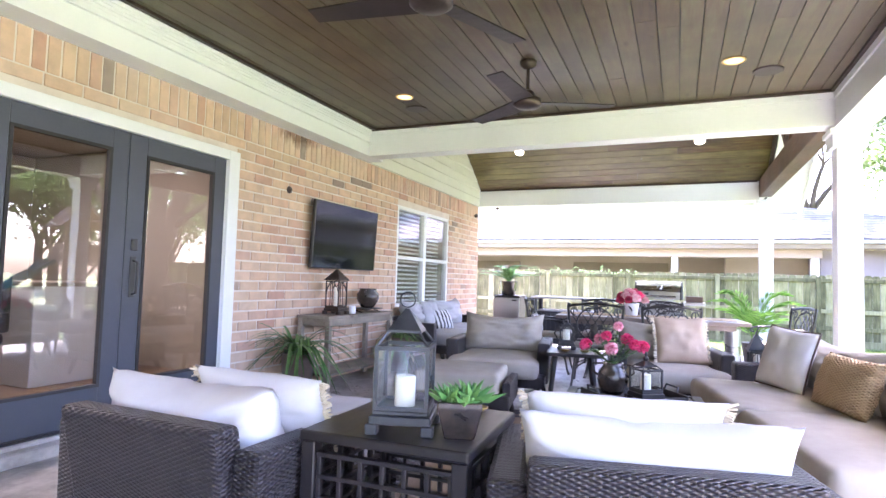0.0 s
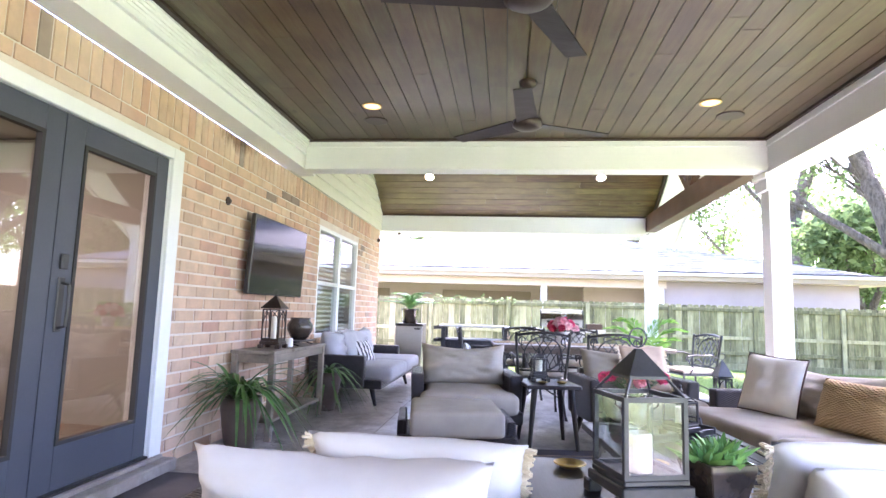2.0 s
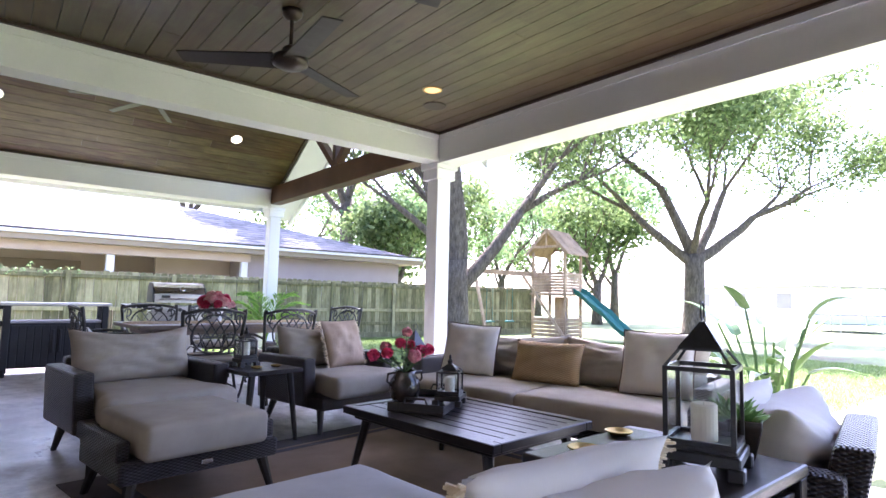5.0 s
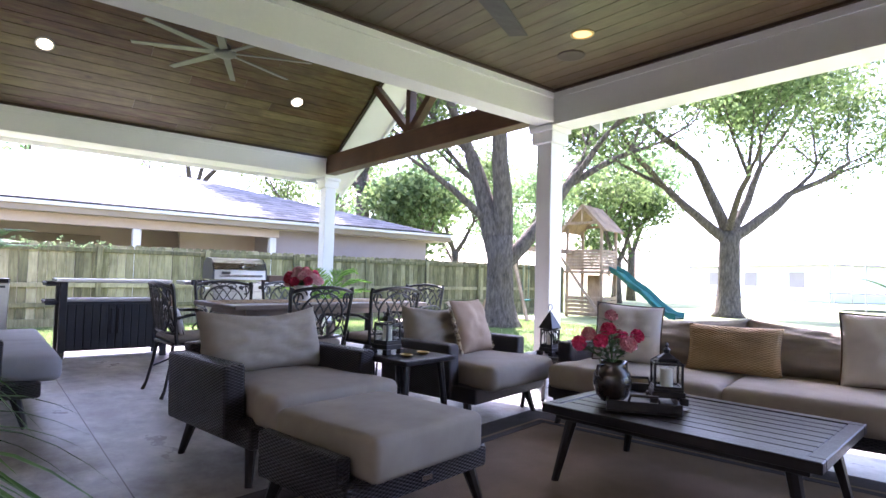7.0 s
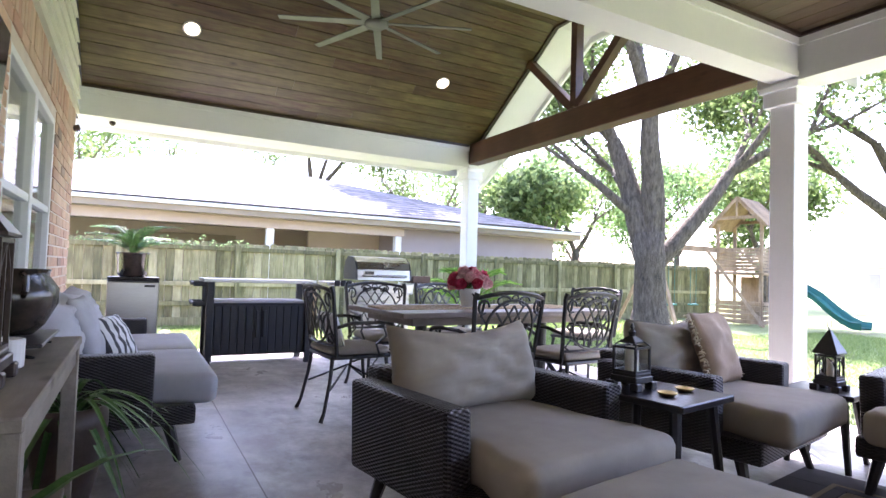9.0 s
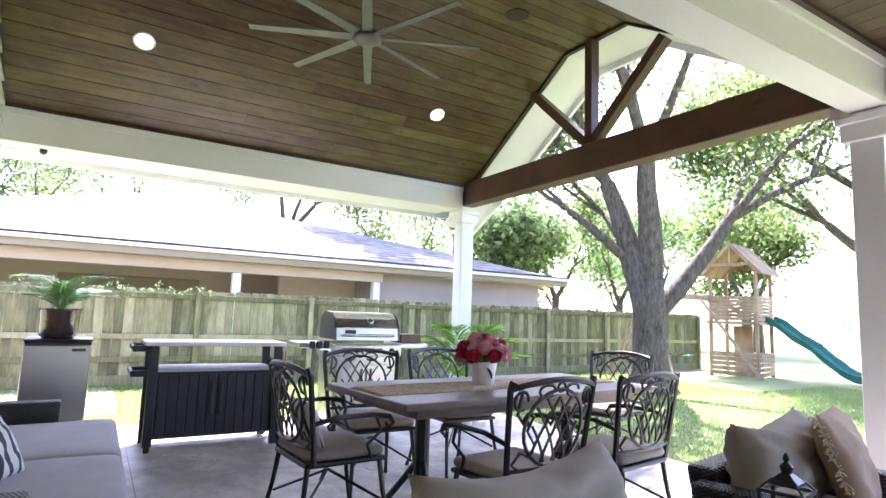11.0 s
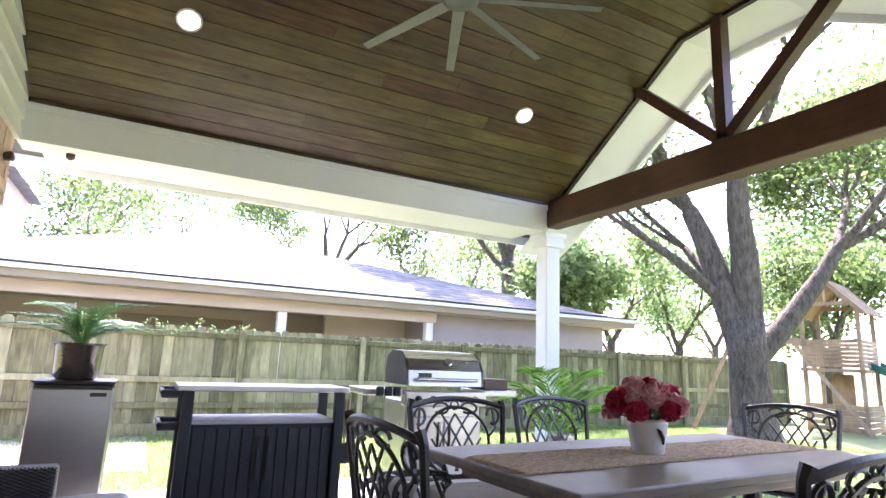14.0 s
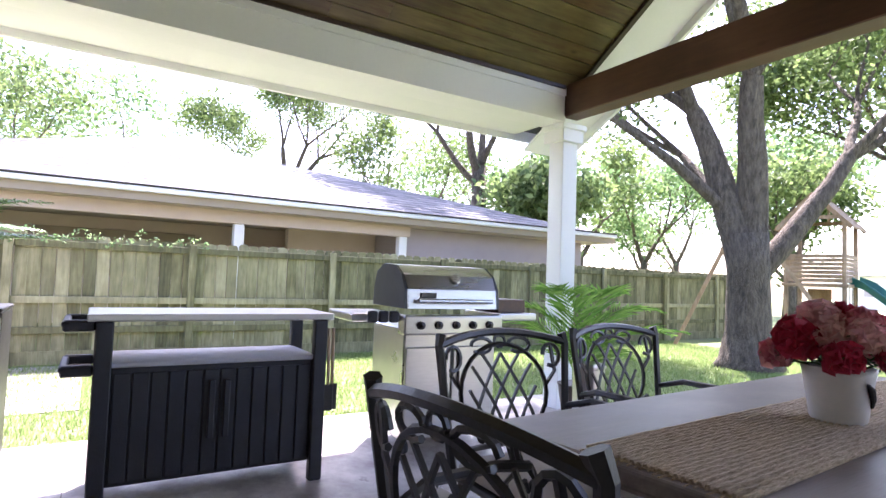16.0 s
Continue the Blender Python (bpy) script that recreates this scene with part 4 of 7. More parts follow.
def lantern(name, at, rz, w, h, body, mat, label, ring=True, arch=False, candle=(0.035, 0.1)):
    """A square lantern: feet and base, corner posts, panes, an airy pyramid roof."""
    t = thing(name, at, rz, label, "lantern")
    q = w / 2
    bm = bmesh.new()
    rbox((-q * 1.12, -q * 1.12, 0.03), (q * 1.12, q * 1.12, 0.06), 0.004, 1, bm)
    rbox((-q * 1.02, -q * 1.02, 0.06), (q * 1.02, q * 1.02, 0.075), 0.003, 1, bm)
    for sx in (-1, 1):
        for sy in (-1, 1):
            rbox((sx * q - 0.02, sy * q - 0.02, 0), (sx * q + 0.02, sy * q + 0.02, 0.035), 0.004, 1, bm)
    part("base", bm, mat, t)
    p = max(0.005, w * 0.034)
    def bar(lo, hi):
        bm = bmesh.new()
        box(bm, lo, hi)
        part("cage_bar", bm, mat, t)
    for sx in (-1, 1):
        for sy in (-1, 1):
            bar((sx * (q - p) - p, sy * (q - p) - p, 0.075), (sx * (q - p) + p, sy * (q - p) + p, body))
    for z in (0.075, body - 2 * p):
        for s in (-1, 1):
            bar((-q + 2 * p, s * (q - p) - p * 0.9, z), (q - 2 * p, s * (q - p) + p * 0.9, z + 2 * p))
            bar((s * (q - p) - p * 0.9, -q + 2 * p, z), (s * (q - p) + p * 0.9, q - 2 * p, z + 2 * p))
    if not arch:
        for k in range(4):
            bm = bmesh.new()
            box(bm, (-q + 2 * p, -q + p * 0.7, 0.075 + 2 * p), (q - 2 * p, -q + p, body - 2 * p))
            bmesh.ops.transform(bm, matrix=pose(0, 0, 0, 0, 0, 90 * k), verts=bm.verts)
            part("pane", bm, M_glass, t).visible_shadow = False
    else:
        for k in range(4):
            bm = bmesh.new()
            tube(bm, [(-q + p, -q + p, body * 0.6), (-q * 0.7, -q + p, body * 0.8), (0, -q + p, body - p), (q * 0.7, -q + p, body * 0.8), (q - p, -q + p, body * 0.6)], p * 0.8, 6)
            box(bm, (-p * 0.7, -q + p * 0.5, 0.08), (p * 0.7, -q + p * 1.5, body * 0.95))
            bmesh.ops.transform(bm, matrix=pose(0, 0, 0, 0, 0, 90 * k), verts=bm.verts)
            part("arch", bm, mat, t)
    rt = body + (h - body) * (0.42 if not arch else 0.1)
    bm = bmesh.new()
    if not arch:
        for sx in (-1, 1):
            for sy in (-1, 1):
                tube(bm, [(sx * (q - p), sy * (q - p), body), (sx * q * 0.5, sy * q * 0.5, rt + 0.005)], p * 0.7, 5)
    base = [bm.verts.new((sx * q * (0.62 if not arch else 1.15), sy * q * (0.62 if not arch else 1.15), rt)) for sx, sy in ((-1, -1), (1, -1), (1, 1), (-1, 1))]
    low = [bm.verts.new((v.co.x, v.co.y, rt - 0.008)) for v in base]
    top = [bm.verts.new((sx * q * 0.08, sy * q * 0.08, h)) for sx, sy in ((-1, -1), (1, -1), (1, 1), (-1, 1))]
    for i in range(4):
        j = (i + 1) % 4
        bm.faces.new((base[i], base[j], top[j], top[i]))
        bm.faces.new((low[i], low[j], base[j], base[i]))
    bm.faces.new(low)
    bm.faces.new(top)
    part("roof", bm, mat, t)
    bm = bmesh.new()
    if ring:
        c = [(0.026 * math.sin(a), 0, h + 0.03 - 0.026 * math.cos(a)) for a in [2 * math.pi * i / 16 for i in range(17)]]
        tube(bm, c, 0.0025, 6)
    else:
        lathe(bm, [(0.012, h - 0.01), (0.018, h + 0.012), (0.006, h + 0.025), (0.01, h + 0.035), (0.003, h + 0.05)], 12)
    part("ring" if ring else "finial", bm, mat, t)
    bm = candle_bm(*candle)
    bmesh.ops.translate(bm, verts=bm.verts, vec=(0, 0, 0.076))
    part("candle", bm, M_candle, t, "ivory pillar candle", smooth=False)
    return t
big = lantern("lantern", (-0.53, 1.57, 0.6), 17, 0.18, 0.4, 0.28, M_zinc, "tall grey metal lantern with glass panes on the lattice table")
bm = bmesh.new()
lathe(bm, [(0.03, 0.155), (0.036, 0.19), (0.03, 0.24), (0.038, 0.255)], 16)
part("hurricane_glass", bm, M_glass, big, "clear glass chimney").visible_shadow = False
lantern("lantern", (0.14, 3.48, 0.405), 38, 0.14, 0.25, 0.2, M_black, "black metal lantern on the tray", ring=False, candle=(0.03, 0.09))
lantern("lantern", (-0.6, 4.94, 0.52), 10, 0.12, 0.24, 0.19, M_black, "small black square lantern on the side table", ring=False, candle=(0.03, 0.11))
lantern("lantern", (0.88, 4.86, 0.42), 5, 0.11, 0.34, 0.2, M_black, "black arched lantern beside a small plant", ring=True, arch=True, candle=(0.022, 0.1))
lantern("lantern", (-2.93, 4.78, 0.72), 0, 0.16, 0.46, 0.34, M_bronze, "tall dark arched lantern on the console table", ring=True, arch=True, candle=(0.024, 0.2))

def dish(at, r, label, name="brass_dish", mat=None):
    bm = bmesh.new()
    lathe(bm, [(r * 0.6, 0), (r, 0.012), (r * 1.05, 0.015), (r * 0.95, 0.017), (r * 0.6, 0.006), (0.002, 0.006)], 28)
    t = piece(name, bm, mat or M_brass, label, "dish", smooth=True, m=pose(*at))
    return t
dish((-0.68, 1.86, 0.6), 0.05, "small round brass dish on the lattice table")
dish((-0.4, 1.93, 0.6), 0.045, "small round brass dish on the lattice table")
dish((-0.58, 4.76, 0.52), 0.04, "round brass dish on the side table")
dish((-0.42, 4.8, 0.52), 0.04, "round brass dish on the side table")

def succulent(at, r, n, seed, parent, name="rosette", mat=None, spiky=True):
    rng = random.Random(seed)
    bm = bmesh.new()
    for i in range(n):
        a = i * 2.4
        e = 0.15 + 1.1 * i / n
        ln = r * (1.0 - 0.45 * i / n) * rng.uniform(0.85, 1.1)
        d = Vector((math.cos(a) * math.cos(e), math.sin(a) * math.cos(e), math.sin(e)))
        s = d.cross(Vector((0, 0, 1))).normalized()
        u = s.cross(d)
        b = Vector(at)
        w = ln * (0.13 if spiky else 0.28)
        pts = [b + s * w * 0.5, b - s * w * 0.5, b + d * ln * 0.5 + s * w + u * 0.1 * ln, b + d * ln * 0.5 - s * w + u * 0.1 * ln, b + d * ln + u * 0.12 * ln, b + d * ln * 0.5 - u * w * 0.6]
        v = [bm.verts.new(p) for p in pts]
        for f in ((0, 2, 3, 1), (2, 4, 3), (0, 5, 2), (1, 3, 5), (2, 5, 4), (3, 4, 5)):
            bm.faces.new([v[k] for k in f])
    return part(name, bm, mat or M_succ, parent)
sp = thing("succulent_pot", (-0.33, 1.57, 0.6), 20, "green succulents in a square brown glazed pot", "potted plant")
bm = bmesh.new()
vb = [bm.verts.new((sx * a, sy * a, z)) for z, a in ((0, 0.045), (0.012, 0.05), (0.1, 0.07), (0.118, 0.07), (0.118, 0.058), (0.1, 0.055)) for sx, sy in ((-1, -1), (1, -1), (1, 1), (-1, 1))]
for k in range(5):
    for i in range(4):
        bm.faces.new([vb[k * 4 + i], vb[k * 4 + (i + 1) % 4], vb[k * 4 + 4 + (i + 1) % 4], vb[k * 4 + 4 + i]])
bm.faces.new(vb[:4])
bm.faces.new(vb[-4:])
bmesh.ops.bevel(bm, geom=bm.edges[:], offset=0.003, segments=1, affect="EDGES")
part("pot", bm, M_glaze, sp)
succulent((-0.035, 0.0, 0.105), 0.1, 26, 1, sp)
succulent((0.03, 0.02, 0.105), 0.115, 30, 2, sp)
succulent((0.01, -0.035, 0.105), 0.065, 22, 3, sp, spiky=False)

# tray, jug of flowers
tr = thing("tray", (0.06, 3.58, 0.39), 35, "black wooden tray with raised ends on the coffee table", "tray")
bm = bmesh.new()
rbox((-0.27, -0.17, 0), (0.27, 0.17, 0.012), 0.003, 1, bm)
for lo, hi in (((-0.27, -0.17, 0.012), (-0.255, 0.17, 0.055)), ((0.255, -0.17, 0.012), (0.27, 0.17, 0.055)), ((-0.255, -0.17, 0.012), (0.255, -0.157, 0.045)), ((-0.255, 0.157, 0.012), (0.255, 0.17, 0.045))):
    rbox(lo, hi, 0.003, 1, bm)
part("tray_body", bm, M_black, tr)
for s in (-1, 1):
    bm = bmesh.new()
    tube(bm, [(s * 0.262, -0.07, 0.05), (s * 0.275, -0.06, 0.085), (s * 0.275, 0.06, 0.085), (s * 0.262, 0.07, 0.05)], 0.007, 8)
    part("handle", bm, M_black, tr)


def petal_ball(bm, c, r, n, rng):
    """A many-petalled bloom of cupped faces."""
    for k in range(n):
        a, e = k * 2.4, math.asin(1 - 1.7 * (k + 0.5) / n)
        d = Vector((math.cos(a) * math.cos(e), math.sin(a) * math.cos(e), math.sin(e)))
        s = d.orthogonal().normalized()
        s.rotate(Matrix.Rotation(rng.uniform(0, 6), 3, d))
        u = d.cross(s)
        rr = r * rng.uniform(0.75, 1.05)
        w = r * 0.55
        p = [Vector(c) + d * rr * 0.55, Vector(c) + d * rr + s * w, Vector(c) + d * rr * 1.08 + u * w, Vector(c) + d * rr - s * w, Vector(c) + d * rr * 0.85 - u * w]
        v = [bm.verts.new(q) for q in p]
        for i in range(4):
            bm.faces.new((v[0], v[1 + i], v[1 + (i + 1) % 4]))
def bouquet(t, base, blooms, mats, stems, seed, leafn=60, r=0.05):
    rng = random.Random(seed)
    for i, (x, y, z) in enumerate(blooms):
        bm = bmesh.new()
        petal_ball(bm, (x, y, z), r * rng.uniform(0.85, 1.15), 34, rng)
        part("bloom", bm, mats[i % len(mats)], t)
    bm = bmesh.new()
    for x, y, z in blooms:
        tube(bm, [base, (x * 0.6 + base[0] * 0.4, y * 0.6 + base[1] * 0.4, z * 0.6 + base[2] * 0.4), (x, y, z)], 0.0035, 4)
    part("stems", bm, M_leaf, t)
    bm = bmesh.new()
    for k in range(leafn):
        a = rng.uniform(0, 6.28)
        q = rng.choice(blooms)
        b = Vector(base).lerp(Vector(q), rng.uniform(0.3, 1.0))
        leaf_blade(bm, b, a, rng.uniform(0.05, 0.1), 0.025, 0.03, 3, 0.5)
    part("leaves", bm, M_leaf, t)
jug = thing("flower_jug", (-0.07, 3.66, 0.403), 0, "dark two-handled jug with pink carnations on the tray", "vase of flowers")
bm = bmesh.new()
lathe(bm, [(0.055, 0), (0.08, 0.03), (0.098, 0.09), (0.09, 0.14), (0.06, 0.18), (0.068, 0.2), (0.06, 0.197), (0.04, 0.15)], 24)
part("jug_body", bm, M_glaze, jug, smooth=True)
for s in (-1, 1):
    bm = bmesh.new()
    tube(bm, [(s * 0.06, 0, 0.19), (s * 0.125, 0, 0.185), (s * 0.13, 0, 0.14), (s * 0.09, 0, 0.11)], 0.007, 8)
    part("handle", bm, M_glaze, jug)
bouquet(jug, (0, 0, 0.18), [(x * 1.35, y * 1.35, z * 1.05 + 0.04) for x, y, z in [(-0.12, -0.03, 0.26), (0.0, -0.07, 0.24), (0.1, -0.04, 0.27), (0.13, 0.05, 0.25), (-0.07, 0.06, 0.28), (-0.03, 0.0, 0.31), (0.06, 0.06, 0.29), (0.02, 0.02, 0.37), (-0.14, 0.05, 0.24)]], [M_hot, M_pink, M_hot], 1, 3, 170, 0.036)

# ---------------- console, plants, television ----------------
con = thing("console_table", (-2.94, 5.06, 0), 0, "weathered grey wood console table with lower shelf against the brick wall", "console table")
part("tabletop", rbox((-0.19, -0.66, 0.69), (0.19, 0.66, 0.72), 0.004, 1), M_greywood, con)
part("shelf", rbox((-0.165, -0.62, 0.14), (0.165, 0.62, 0.165), 0.003, 1), M_greywood, con)
for sx in (-1, 1):
    for sy in (-1, 1):
        part("leg", rbox((sx * 0.16 - 0.025, sy * 0.62 - 0.025, 0), (sx * 0.16 + 0.025, sy * 0.62 + 0.025, 0.69), 0.003, 1), M_greywood, con)
bm = bmesh.new()
for s in (-1, 1):
    rbox((s * 0.165 - 0.012, -0.595, 0.62), (s * 0.165 + 0.012, 0.595, 0.69), 0.002, 1, bm)
    rbox((-0.135, s * 0.62 - 0.012, 0.62), (0.135, s * 0.62 + 0.012, 0.69), 0.002, 1, bm)
part("apron", bm, M_greywood, con)
urn = thing("urn", (-2.93, 5.42, 0.765), 20, "dark bronze two-handled urn on a small stand", "urn")
bm = bmesh.new()
lathe(bm, [(0.06, 0), (0.09, 0.03), (0.125, 0.1), (0.125, 0.15), (0.095, 0.195), (0.1, 0.215), (0.085, 0.21), (0.08, 0.19)], 28)
part("urn_body", bm, M_glaze, urn, smooth=True)
for s in (-1, 1):
    bm = bmesh.new()
    tube(bm, [(0, s * 0.095, 0.2), (0, s * 0.15, 0.19), (0, s * 0.155, 0.15), (0, s * 0.12, 0.13)], 0.01, 8)
    part("handle", bm, M_glaze, urn)
us = thing("wrought_stand", (-2.93, 5.34, 0.72), 0, "low black wrought stand with flat top under the urn", "stand")
bm = bmesh.new()
rbox((-0.12, -0.22, 0.034), (0.12, 0.22, 0.045), 0.003, 1, bm)
part("stand_top", bm, M_black, us)
for s in (-1, 1):
    bm = bmesh.new()
    tube(bm, [(-0.1, s * 0.19, 0.0), (0, s * 0.19, 0.03), (0.1, s * 0.19, 0.0)], 0.006, 6)
    part("stand_foot", bm, M_black, us)
mug = piece("candle_cup", lathe(bmesh.new(), [(0.032, 0), (0.036, 0.004), (0.036, 0.075), (0.032, 0.078), (0.03, 0.06), (0.002, 0.06)], 20), M_whitepot, "small white candle cup on the console", "cup", smooth=False, m=pose(-2.87, 5.0, 0.72))

def strap_plant(at, seed, label, n=46, potr=0.15, poth=0.4, ln=0.6):
    t = thing("potted_plant", at, 0, label, "potted plant", "patio plants")
    bm = bmesh.new()
    lathe(bm, [(potr * 0.62, 0), (potr * 0.8, poth * 0.3), (potr, poth * 0.8), (potr * 0.98, poth), (potr * 0.88, poth), (potr * 0.85, poth * 0.9), (0.01, poth * 0.9)], 28)
    part("pot", bm, M_pot, t, smooth=True)
    bm = bmesh.new()
    rng = random.Random(seed)
    for i in range(n):
        a = rng.uniform(0, 6.28)
        leaf_blade(bm, (rng.uniform(-0.05, 0.05), rng.uniform(-0.05, 0.05), poth * 0.9), a, ln * rng.uniform(0.6, 1.1), rng.uniform(0.03, 0.052), rng.uniform(0.45, 0.95), 8, rng.uniform(0.75, 1.1))
    part("leaves", bm, M_leaf, t)
    return t
strap_plant((-2.86, 4.1, 0), 3, "strap-leaved plant in a tapered brown pot by the brick wall", 75, ln=0.74)
strap_plant((-2.8, 5.98, 0), 9, "strap-leaved plant in a brown pot beside the console", 44, ln=0.48)

tv = thing("television", (WX + 0.1, 5.17, 1.535), 0, "large flat black television mounted on the brick wall", "television")
tv.matrix_basis = pose(WX + 0.1, 5.17, 1.535, 0, 3, 0)
part("screen", rbox((0.0, -0.62, -0.34), (0.008, 0.62, 0.34), 0.002, 1), M_screen, tv, "glossy black screen")
part("casing", rbox((-0.04, -0.63, -0.35), (0.004, 0.63, 0.35), 0.006, 1), M_black, tv)
part("wall_mount", rbox((-0.085, -0.2, -0.15), (-0.04, 0.2, 0.15), 0.004, 1), M_black, tv)
bell = piece("wall_hook", lathe(bmesh.new(), [(0.035, 0), (0.035, 0.01), (0.02, 0.02), (0.012, 0.03)], 16), M_bronze, "round dark metal fitting on the brick wall", "wall fitting", m=pose(WX + 0.002, 4.25, 1.93, 0, 90, 0))
for y in (4.05, 9.62):
    cam_b = thing("wall_spotlight", (WX + 0.001, y, 2.3), 0, "small dark lamp fixed to the brick wall", "wall light", "wall lights") if y > 5 else None
    if cam_b:
        bm = bmesh.new()
        lathe(bm, [(0.028, 0), (0.035, 0.05), (0.02, 0.06)], 14)
        bmesh.ops.transform(bm, matrix=pose(0, 0, 0, 0, 75, 0), verts=bm.verts)
        part("lamp_head", bm, M_bronze, cam_b)

# ---------------- rug ----------------
rug = thing("rug", (-0.25, 3.1, 0), 9.3, "tan woven outdoor rug with wide dark border", "rug", z=0.0)
part("field", rbox((-0.98, -1.35, 0.0), (0.98, 1.35, 0.008), 0.002, 1), M_rug, rug)
bm = bmesh.new()
for lo, hi in (((-1.25, -1.62, 0), (-0.985, 1.62, 0.0082)), ((0.985, -1.62, 0), (1.25, 1.62, 0.0082)), ((-0.985, 1.355, 0), (0.985, 1.62, 0.0082)), ((-0.985, -1.62, 0), (0.985, -1.355, 0.0082))):
    rbox(lo, hi, 0.002, 1, bm)
part("border", bm, M_rugd, rug, "dark charcoal border")
bm = bmesh.new()
for s in (-1, 1):
    box(bm, (s * 1.05 - 0.012, -1.43, 0.0083), (s * 1.05 + 0.012, 1.43, 0.0095))
    box(bm, (-1.06, s * 1.42 - 0.012, 0.0083), (1.06, s * 1.42 + 0.012, 0.0094))
part("stripe", bm, M_rug, rug)

# ---------------- dining set ----------------
dt = thing("dining_table", (-0.02, 7.03, 0), 4, "greyed wood trestle dining table", "dining table")
part("tabletop", rbox((-1.03, -0.46, 0.695), (1.03, 0.46, 0.735), 0.008, 2), M_tabtop, dt)
bm = bmesh.new()
rbox((-0.9, -0.36, 0.635), (0.9, 0.36, 0.695), 0.004, 1, bm)
part("apron", bm, M_tabtop, dt)
for s in (-1, 1):
    bm = bmesh.new()
    tube(bm, [(s * 0.62, 0, 0.64), (s * 0.62, 0, 0.12)], 0.045, 12)
    for q in (-1, 1):
        tube(bm, [(s * 0.62, 0, 0.35), (s * 0.66, q * 0.12, 0.2), (s * 0.68, q * 0.26, 0.06), (s * 0.7, q * 0.34, 0.0)], [0.022, 0.02, 0.02, 0.016], 8)
    part("pedestal", bm, M_black, dt)
bm = rbox((-1.0, -0.17, 0.0), (0.93, 0.17, 0.004), 0.001, 1)
runner = thing("table_runner", (-0.02, 7.03, 0.735), 4, "coarse woven brown table runner on the dining table", "table runner")
part("cloth", bm, M_runner, runner)
bm = bmesh.new()
rng = random.Random(4)
for i in range(22):
    y = -0.165 + i * 0.0157
    for s in (-1.0, 0.93):
        tube(bm, [(s, y, 0.003), (s + math.copysign(rng.uniform(0.01, 0.03), s), y + rng.uniform(-0.004, 0.004), 0.003)], 0.0018, 4)
    tube(bm, [(-1.0, y, 0.0045), *[(-1.0 + 1.93 * j / 60, y + rng.uniform(-0.0022, 0.0022), 0.006 + rng.uniform(-0.001, 0.0015)) for j in range(1, 60)], (0.93, y, 0.0045)], 0.0066, 5)
tagged(part("cord_weave", bm, M_runner, runner), kind="stuff")
vase = thing("flower_pot", (-0.2, 7.0, 0.7415), 0, "white ceramic pot of red and pink peonies on the table", "vase of flowers")
bm = bmesh.new()
lathe(bm, [(0.06, 0), (0.068, 0.01), (0.085, 0.13), (0.09, 0.15), (0.08, 0.15), (0.075, 0.12), (0.01, 0.12)], 28)
part("pot", bm, M_whitepot, vase, smooth=True)
bm = bmesh.new()
tube(bm, [(-0.03, -0.083, 0.115), (-0.015, -0.085, 0.1), (0.005, -0.079, 0.075), (0.012, -0.075, 0.05)], [0.003, 0.009, 0.009, 0.004], 8)
part("painted_mark", bm, M_dark, vase, "dark brush mark")
rng = random.Random(12)
bl = [(0.17 * math.cos(a) * q, 0.15 * math.sin(a) * q, 0.17 + 0.1 * (1 - q * q) + rng.uniform(-0.015, 0.02)) for a, q in [(k * 2.4, math.sqrt((k + 0.3) / 16)) for k in range(16)]]
bouquet(vase, (0, 0, 0.12), bl, [M_crim, M_pale, M_pink, M_crim, M_pale, M_hot], 1, 5, 110, 0.05)


